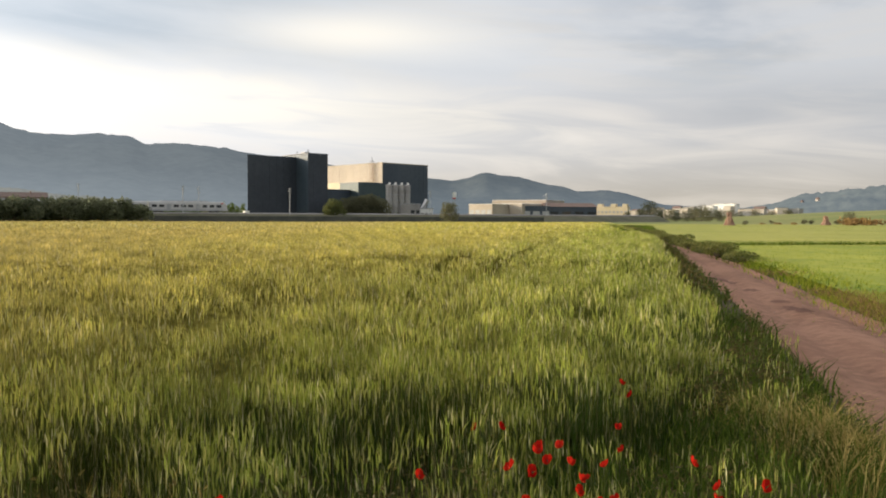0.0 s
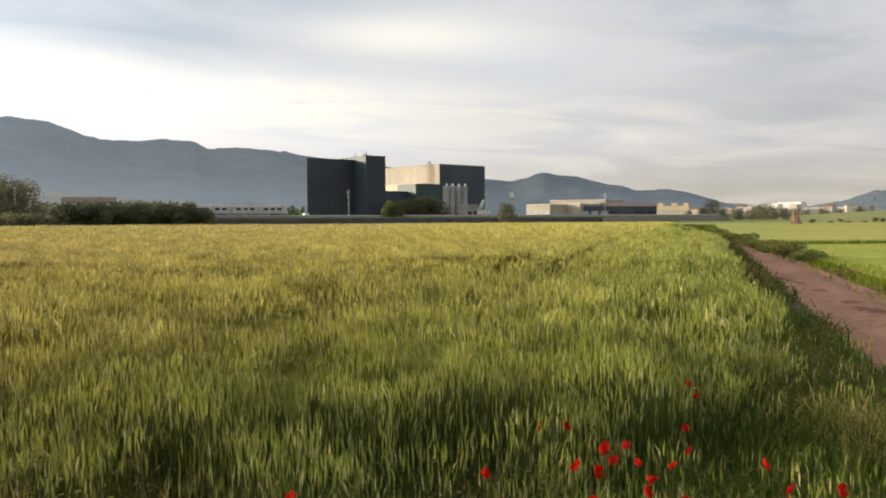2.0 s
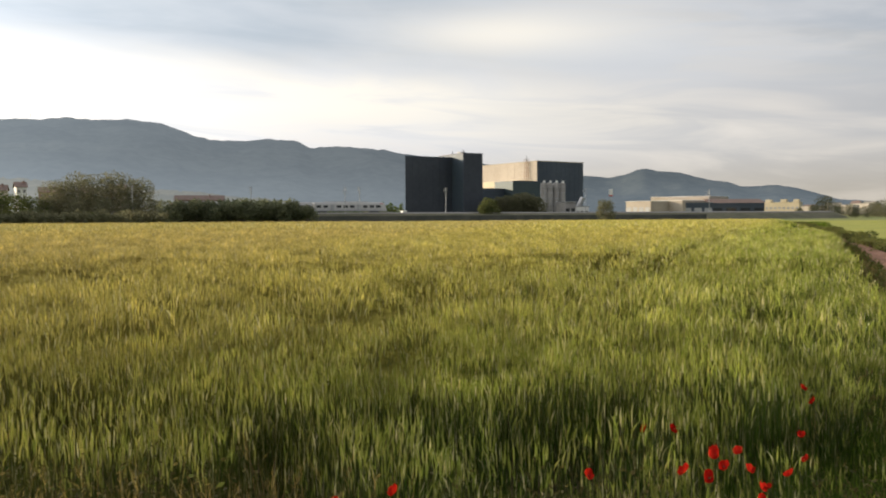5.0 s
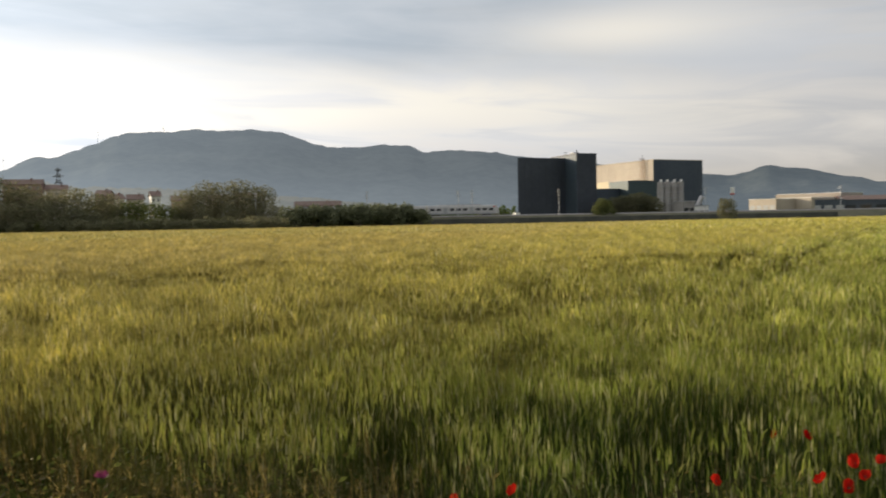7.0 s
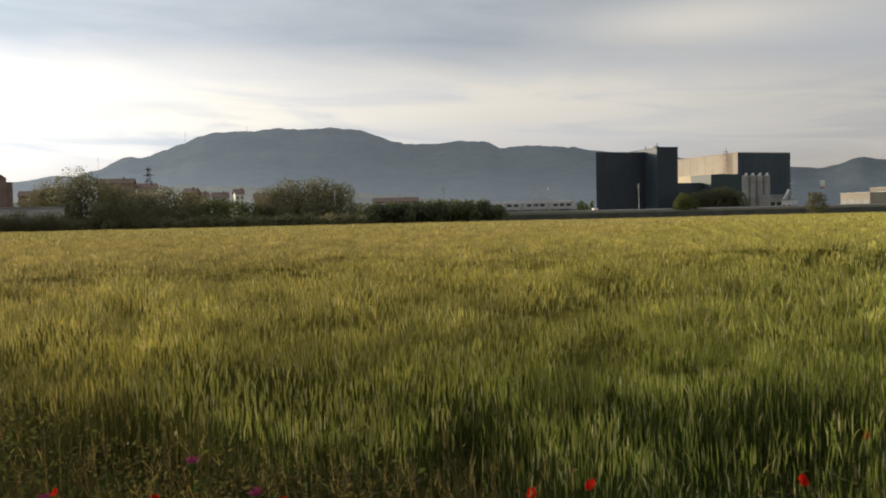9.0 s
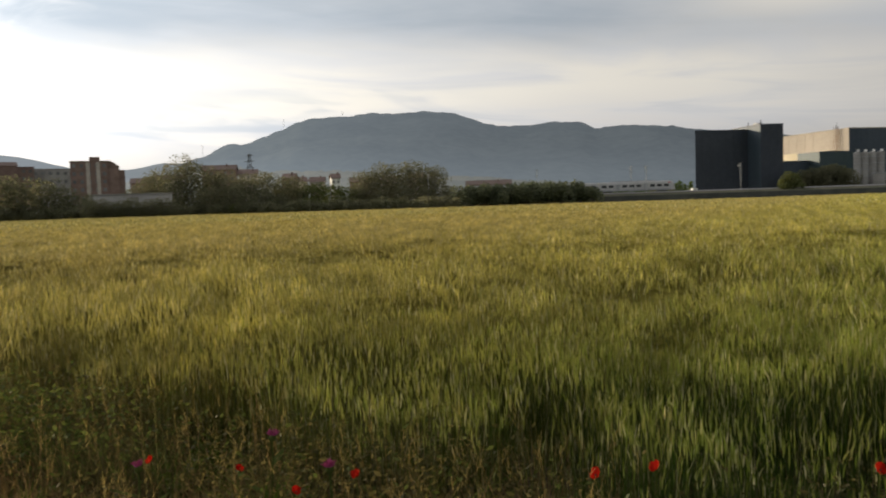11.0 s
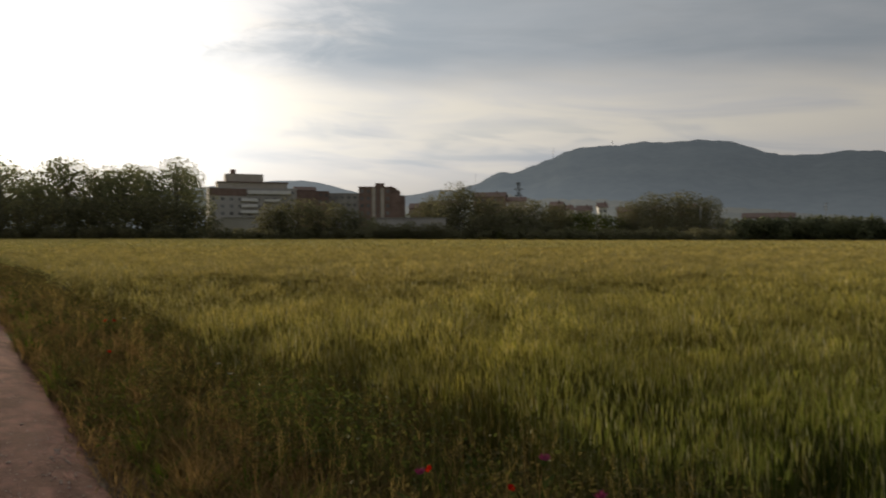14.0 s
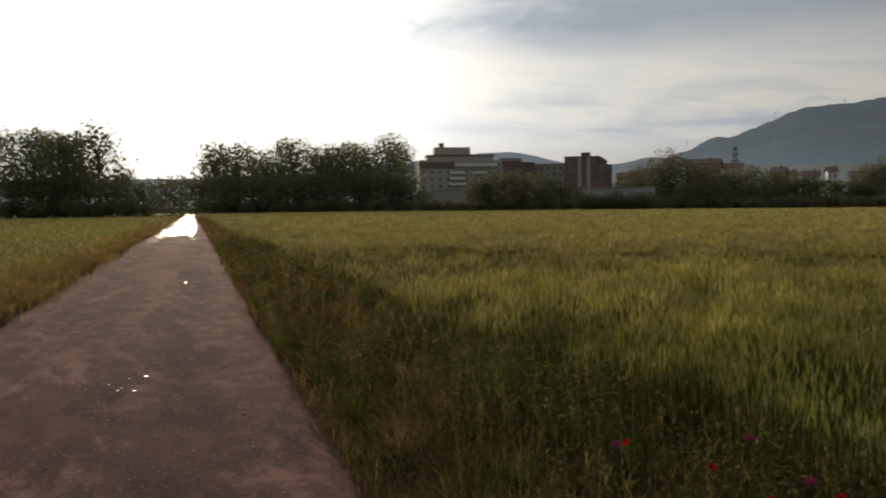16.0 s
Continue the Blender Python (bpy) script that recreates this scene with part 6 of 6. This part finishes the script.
# long block: dark top storey at one end, pale balcony fronts, a set-back storey and the lift house above
b, L, h = flats(66.0, 60.1, 372, 70, 3.22, 16, PALE_WALL, "long pale apartment building with a dark top storey and white balconies", 7, 10, PALE_WALL)


def block_x(az):
    return run_to(66.0, 372, 70, az)


part("top_storey", box(-0.12, -0.12, up(2.72, 372), block_x(63.5), 2.0, h - 0.02), BRICK, b, "dark brick top storey")
for az0, az1, e0, e1 in ((63.45, 60.5, 2.88, 3.12), (63.9, 62.75, 2.36, 2.56), (63.9, 62.75, 1.95, 2.15), (63.9, 62.75, 1.54, 1.74), (62.3, 61.2, 2.36, 2.52)):
    bal = part("balcony", box(block_x(az0), -1.3, up(e0, 372) - 0.2, block_x(az1), -0.01, up(e0, 372)), PLASTER, b)
    part("railing", box(block_x(az0), -1.35, up(e0, 372), block_x(az1), -1.25, up(e1, 372)), WHITE, bal, "white balcony front")
up1 = thing("penthouse", "set-back pale upper storey on the apartment building", "building", facing(66.0, 372, 70, h + 0.5))
z1 = up(3.66, 372) - h - 0.5
z2 = up(4.28, 372) - h - 0.5
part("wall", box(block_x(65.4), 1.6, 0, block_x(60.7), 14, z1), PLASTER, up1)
part("roof", box(block_x(65.45), 1.0, z1, block_x(60.6), 14.4, z1 + 0.45), BRICK, up1, "dark roof slab")
part("lift_house", box(block_x(64.86), 3, z1 + 0.45, block_x(62.31), 12, z2, 0.05), PLASTER, up1)
part("chimney", box(block_x(64.5), 5, z2, block_x(64.15), 7, z2 + 2.1, 0.05), BRICK, up1)
flats(61.0, 57.85, 392, 66, 3.05, 16, BRICK, "brick apartment building with clay tile roof", 7, 8, TILE)
shed(60.2, 58.75, 390, 66, 3.45, 10, BRICK, TILE, "stepped brick upper storey with clay roof", 0, 1.6, 14.0, name="roof_storey")
flats(58.0, 55.4, 405, 60, 2.9, 14, CONCRETE, "plain grey apartment building with a flat roof", 6, 6, CONCRETE)
# brick tower with pale stripes, its lower end under a sloping roof
b, L, h = flats(55.77, 53.5, 352, 54, 3.36, 15, BRICK, "red brick apartment tower with pale stripes", 7, 5, BRICK)


def tower_x(az):
    return run_to(55.77, 352, 54, az)


for az in (54.72, 54.1):
    part("stripe", box(tower_x(az) - 0.7, -0.14, 0, tower_x(az) + 0.7, 0.02, h + 0.2), PLASTER, b, "pale wall stripe")
part("lift_house", box(tower_x(54.61), 3, h + 0.5, tower_x(53.97), 10, up(3.72, 352), 0.05), BRICK, b)
part("wing", box(L, 0.6, 0, tower_x(52.84), 14, up(2.98, 352)), BRICK, b)
roof = bmesh.new()
prism(roof, [(L, up(2.98, 352)), (tower_x(52.80), up(2.98, 352)), (tower_x(52.80), up(3.08, 352)), (tower_x(53.2), up(3.36, 352)), (L, up(3.48, 352))], 0.4, 14.2)
part("wing_roof", roof, TILE, b, "sloping clay tile roof")
part("side_wing", box(tower_x(52.84), 1.2, 0, tower_x(52.48), 13, up(2.82, 352)), BRICK, b)


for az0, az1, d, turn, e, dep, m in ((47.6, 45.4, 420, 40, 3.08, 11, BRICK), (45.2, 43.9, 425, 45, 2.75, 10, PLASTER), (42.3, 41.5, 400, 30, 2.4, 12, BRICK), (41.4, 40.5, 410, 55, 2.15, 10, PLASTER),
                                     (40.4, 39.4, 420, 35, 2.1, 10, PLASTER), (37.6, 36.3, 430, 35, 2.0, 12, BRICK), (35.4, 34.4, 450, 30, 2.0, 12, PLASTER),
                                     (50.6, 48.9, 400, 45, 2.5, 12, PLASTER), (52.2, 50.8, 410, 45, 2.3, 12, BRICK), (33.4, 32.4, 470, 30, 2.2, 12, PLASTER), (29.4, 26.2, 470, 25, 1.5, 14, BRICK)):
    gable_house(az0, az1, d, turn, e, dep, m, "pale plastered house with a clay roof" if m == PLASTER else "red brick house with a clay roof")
gable_house(38.85, 38.25, 405, 45, 2.3, 9, WHITE, "house with a bright white gable and clay roof")
shed(54.5, 49.6, 257, 52, 1.25, 5, PALE_WALL, CONCRETE, "long low pale shed behind the hedge", 0, name="outbuilding")
shed(65.2, 61.9, 285, 64, 1.25, 8, PALE_WALL, CONCRETE, "long low pale shed before the apartment building", 0, name="outbuilding")


def pylon(h, label):
    p = thing("pylon", label, "pylon")
    bm = bmesh.new()
    wid = lambda z: 2.6 * (1 - z / h) + 0.5
    for sx_ in (-1, 1):
        for sy_ in (-1, 1):
            add_tube(bm, (sx_ * wid(0), sy_ * wid(0), 0), (sx_ * wid(h), sy_ * wid(h), h), 0.2, 0.16, 4)
    k = 12
    for i in range(k):
        a, b2 = h * i / k, h * (i + 1) / k
        for sy_ in (-1, 1):
            add_tube(bm, (-wid(a), sy_ * wid(a), a), (wid(b2), sy_ * wid(b2), b2), 0.13, 0.13, 4)
            add_tube(bm, (wid(a), sy_ * wid(a), a), (-wid(b2), sy_ * wid(b2), b2), 0.13, 0.13, 4)
    part("lattice", bm, WIRE, p)
    for z, w in ((h * 0.76, 4.2), (h * 0.87, 5.0), (h * 0.97, 3.4)):
        arm = add_tube(bmesh.new(), (-w, 0, z), (w, 0, z), 0.2, 0.2, 4)
        add_tube(arm, (-w, 0, z), (0, 0, z + 1.6), 0.1, 0.1, 4)
        add_tube(arm, (w, 0, z), (0, 0, z + 1.6), 0.1, 0.1, 4)
        part("cross_arm", arm, WIRE, p)
    return p


pylon(up(3.76, 640), "dark steel lattice power pylon").matrix_world = at(44.43, 640)



def radio_mast(az, el_foot, el_top, d):
    """A tall guyed lattice mast on the mountain's crest."""
    z0, z1 = up(el_foot, d) - 14, up(el_top, d)
    m = thing("radio_mast", "thin grey radio mast on the mountain crest", "mast", at(az, d, z0), group="radio masts")
    h = z1 - z0
    bm = bmesh.new()
    for i in range(3):
        a = i * 2.094
        add_tube(bm, (0.9 * math.cos(a), 0.9 * math.sin(a), 0), (0.4 * math.cos(a), 0.4 * math.sin(a), h), 0.28, 0.2, 4)
    for i in range(10):
        add_tube(bm, (0.8, 0, h * i / 10), (-0.5, 0.6, h * (i + 1) / 10), 0.14, 0.14, 4)
    part("lattice", bm, STEEL, m)
    for z in (0.72, 0.9):
        part("antenna", add_tube(bmesh.new(), (0, 0, h * z), (0, 0, h * z + 3.0), 1.2, 1.2, 8), GREY, m)


for az_m, e0, e1 in ((47.49, 3.78, 4.40), (42.0, 5.47, 6.15), (37.93, 6.09, 6.55)):
    radio_mast(az_m, e0, e1, 2985)
# ---- flowers ----
def poppy(seed, h):
    r = random.Random(seed)
    p = thing("poppy", "bright red poppy on a thin green stem", "flower", group="poppies")
    bend = r.uniform(0.02, 0.08)
    bm = bmesh.new()
    for i in range(3):
        add_tube(bm, (bend * (i / 3) ** 2, 0, h * i / 3), (bend * ((i + 1) / 3) ** 2, 0, h * (i + 1) / 3), 0.003, 0.0028, 5)
    part("stem", bm, WEED, p)
    nod = Matrix.Translation((bend, 0, h)) @ Matrix.Rotation(r.uniform(0.2, 0.9), 4, Vector((math.cos(7 * seed), math.sin(7 * seed), 0)))
    for k in range(4):
        a = k * 1.57 + r.uniform(-.3, .3)
        bm = bmesh.new()
        size = r.uniform(0.026, 0.034)
        grid = []
        for i in range(5):
            s = i / 4
            row = []
            for j in range(5):
                u = (j / 4 - 0.5) * 2
                rad = size * math.sin(s * 1.5) * (1 - 0.16 * u * u + 0.08 * math.sin(9 * u + k + seed)) + 0.002 * (k % 2)
                ang = a + u * (0.8 + 0.25 * s)
                row.append(bm.verts.new((rad * math.cos(ang), rad * math.sin(ang), size * 0.8 * (1 - math.cos(s * 1.5)) + 0.006 * math.sin(5 * u + 2 * k + seed) * s)))
            grid.append(row)
        for i in range(4):
            for j in range(4):
                bm.faces.new((grid[i][j], grid[i][j + 1], grid[i + 1][j + 1], grid[i + 1][j]))
        bmesh.ops.remove_doubles(bm, verts=bm.verts[:], dist=0.0004)
        bm.transform(nod)
        part("petal", bm, PETAL, p)
    bm = bmesh.new()
    bmesh.ops.create_uvsphere(bm, u_segments=8, v_segments=6, radius=0.0045, matrix=nod @ Matrix.Translation((0, 0, 0.008)))
    part("seed_head", bm, SEED, p)
    return p


poppies = [poppy(1, 0.66), poppy(2, 0.62), poppy(3, 0.68), poppy(4, 0.60), poppy(5, 0.64)]
POPPY_AT = [(-0.09, 3.32), (-0.0, 3.15), (0.04, 3.04), (0.15, 3.34), (0.29, 4.1), (0.24, 4.21), (0.5, 3.83), (0.47, 3.67), (0.51, 3.55), (0.51, 3.49), (0.6, 3.55), (0.63, 3.49), (0.61, 3.45), (0.42, 3.43), (0.37, 3.55), (0.49, 3.05), (0.47, 3.02), (0.33, 3.0), (0.35, 3.05), (0.6, 3.06), (0.73, 3.12), (0.99, 4.34), (0.87, 3.92), (1.2, 5.02), (1.15, 5.05), (1.06, 3.32), (1.13, 3.28), (1.09, 3.18), (1.27, 3.21), (0.68, 3.43), (0.16, 3.02), (0.79, 3.04), (-3.0, 2.52), (-2.7, 2.6), (-2.09, 2.43), (-1.9, 2.59), (-8.74, 2.77), (-11.91, 3.7), (-11.06, 3.39), (-0.86, 2.85), (-0.77, 2.9)]
for i, (x, y) in enumerate(POPPY_AT):
    r = random.Random(300 + i)
    plant(poppies[i * 3 % 5], Matrix.LocRotScale((x, y, 0), Euler((r.gauss(0, 0.07), r.gauss(0, 0.07), r.random() * 6.28)), (0.68, 0.68, r.uniform(0.90, 1.06) * (1.0 if x > -1.0 else 0.82))))


def thistle(seed, h):
    r = random.Random(seed)
    t = thing("thistle", "magenta thistle flower on a grey-green spiny stem", "flower", group="thistles")
    part("stem", add_tube(bmesh.new(), (0, 0, 0), (0.03, 0.01, h), 0.006, 0.004, 6), WEED, t)
    bm = bmesh.new()
    bmesh.ops.create_uvsphere(bm, u_segments=10, v_segments=6, radius=0.017, matrix=Matrix.Translation((0.03, 0.01, h + 0.01)))
    part("bulb", bm, WEED, t)
    bm = bmesh.new()
    for i in range(46):
        a, e = r.random() * 6.28, r.random() ** 0.6 * 1.0
        d = Vector((math.cos(a) * math.sin(e), math.sin(a) * math.sin(e), math.cos(e)))
        add_tube(bm, Vector((0.03, 0.01, h + 0.015)) + d * 0.008, Vector((0.03, 0.01, h + 0.015)) + d * r.uniform(0.030, 0.042), 0.0022, 0.0012, 3, False)
    part("flower_head", bm, MAGENTA, t)
    for k in range(7):
        z = h * (0.15 + 0.11 * k)
        a = k * 2.4
        bm = bmesh.new()
        out_v = Vector((math.cos(a), math.sin(a), 0.35))
        side = Vector((-math.sin(a), math.cos(a), 0)) * 0.018
        c = [Vector((0.03 * z / h, 0, z)) + out_v * s * 0.14 for s in (0, 0.35, 0.7, 1.0)]
        vs = [bm.verts.new(c[0])]
        lf = [bm.verts.new(c[i] + side * w) for i, w in ((1, 1.0), (2, 0.7))]
        rt = [bm.verts.new(c[i] - side * w) for i, w in ((1, 1.0), (2, 0.7))]
        tip = bm.verts.new(c[3])
        bm.faces.new((vs[0], rt[0], lf[0]))
        bm.faces.new((lf[0], rt[0], rt[1], lf[1]))
        bm.faces.new((lf[1], rt[1], tip))
        part("leaf", bm, WEED, t)
    return t


thistles = [thistle(11, 0.63), thistle(12, 0.58)]
for i, (x, y) in enumerate(((-2.52, 2.66), (-2.80, 2.18), (-1.96, 2.47))):
    plant(thistles[i % 2], Matrix.LocRotScale((x, y, 0), Euler((0, 0, i * 2.0)), (1, 1, 1)))


def white_flower(h):
    t = thing("white_flower", "small white wild flower in the verge", "flower", group="white flowers")
    part("stem", add_tube(bmesh.new(), (0, 0, 0), (0, 0.02, h), 0.003, 0.003, 5), WEED, t)
    for k in range(6):
        a = k * 1.047
        bm = bmesh.new()
        p0 = Vector((0, 0.02, h))
        u, w = Vector((math.cos(a), math.sin(a), 0.35)), Vector((-math.sin(a), math.cos(a), 0))
        bm.faces.new([bm.verts.new(q) for q in (p0, p0 + u * 0.014 + w * 0.007, p0 + u * 0.026, p0 + u * 0.014 - w * 0.007)])
        part("petal", bm, WHITE_PETAL, t)
    return t


daisy = white_flower(0.72)
for i, (x, y) in enumerate(((-6.12, 2.72), (-5.2, 2.4), (-8.8, 2.9))):
    plant(daisy, Matrix.LocRotScale((x, y, 0), Euler((0, 0, i)), (1 + 0.1 * (i % 3 - 1),) * 3))

# ---- puddles, stones, potholes ----
for i in range(12):
    pr = random.Random(500 + i)
    d = 66 + 140 * (i / 11) ** 1.5 + pr.uniform(-2, 2)
    off = pr.choice((-1.15, -0.75, 0.75, 1.1)) * pr.uniform(0.75, 1.1)
    blot("puddle", WET, -d, -1.02 + 0.147 * d + off, (2.6 + d * 0.08) * pr.uniform(0.7, 1.3), pr.uniform(0.16, 0.36), radians(180 - 8.4), True, 0.012 + 0.0002 * d, 40 + i, "shallow glistening puddle in a wheel rut of the dirt road", "puddle")
blot("puddle", WET, -19.4, 2.6, 0.07, 0.03, radians(170), True, 0.006, 91, "small glinting puddle on the dirt road", "puddle")
for i in range(22):
    pr = random.Random(560 + i)
    cx, cy = ((-8.05, 0.32) if i < 16 else (-15.6, 1.25))
    px = cx + pr.gauss(0, 0.35 if i < 16 else 0.8)
    blot("puddle", WET, px, cy - 0.147 * (px - cx) + pr.gauss(0, 0.16), pr.uniform(0.006, 0.018), pr.uniform(0.004, 0.010), radians(90 + pr.uniform(-25, 25)), True, 0.006, 140 + i, "tiny wet glinting hollow on the dirt road", "puddle")
stone_r = random.Random(77)
first_stone = None
for i in range(90):
    if i < 55:
        x = -4.0 - 22 * stone_r.random() ** 1.6
        y = -2.8 - 0.147 * x + 3.6 * stone_r.random()
    else:
        y = 6 + 24 * stone_r.random()
        x = 2.2 + 0.25 * y + 2.0 * stone_r.random()
    s = stone_r.uniform(0.006, 0.016)
    cross = (y + 3.05 + 0.147 * x) / 4.05 if i < 55 else (x - 1.8 - 0.25 * y) / 2.6
    stone_z = float(road_z(np.array(x), np.array(y), cross)) + 0.2 * s
    if first_stone is None:
        bm = bmesh.new()
        bmesh.ops.create_icosphere(bm, subdivisions=1, radius=1.0)
        for vtx in bm.verts:
            vtx.co *= 0.8 + 0.4 * stone_r.random()
            vtx.co.z *= 0.6
        first_stone = tagged(part("stone", bm, GRIT), "small pale stone on the dirt road", "stone", "stones")
        ob = first_stone
    else:
        ob = new("stone", first_stone.data)
        tagged(ob, "small pale stone on the dirt road", "stone", "stones")
    ob.matrix_world = Matrix.LocRotScale((x, y, stone_z), Euler((0, 0, stone_r.random() * 6)), (s * 1.3, s, s))

# loose grit in patches on the field road
grit_r = np.random.default_rng(78)
spots = np.array([(-8.0, 0.35, 1.3, 0.30), (-15.6, 1.2, 2.2, 0.35), (-9.3, 1.2, 0.8, 0.25), (-6.2, 0.9, 1.5, 0.6), (-5.0, 0.2, 1.2, 0.8), (-7.0, 1.7, 2.0, 0.15), (-12.5, 0.8, 2.0, 0.5)])
pick = spots[grit_r.integers(0, len(spots), 2600)]
gx = pick[:, 0] + grit_r.normal(0, 1, len(pick)) * pick[:, 2] * 0.6
gy = pick[:, 1] - 0.147 * (gx - pick[:, 0]) + grit_r.normal(0, 1, len(pick)) * pick[:, 3] * 0.6
gc = (gy + 3.05 + 0.147 * gx) / 4.05
keep = (gc > 0.06) & (gc < 0.94)
gx, gy, gc = gx[keep], gy[keep], gc[keep]
gz = road_z(gx, gy, gc)
gs = 0.004 + 0.011 * grit_r.random(len(gx)) ** 2.5
gv = np.stack([np.stack([gx + gs * a, gy + gs * b, gz + gs * c], 1) for a, b, c in ((1.2, 0, -0.3), (0, 1, -0.3), (-1.1, 0.1, -0.3), (0.1, -1, -0.3), (0.1, 0.1, 0.9))], 1)
gf = np.arange(len(gx))[:, None, None] * 5 + np.array([(0, 1, 4), (1, 2, 4), (2, 3, 4), (3, 0, 4)])[None]
tagged(new("grit", mesh_of("grit", gv.reshape(-1, 3), [gf.reshape(-1, 3)], [GRIT])), "loose grit and pebbles on the dirt road", "gravel", kind="stuff")
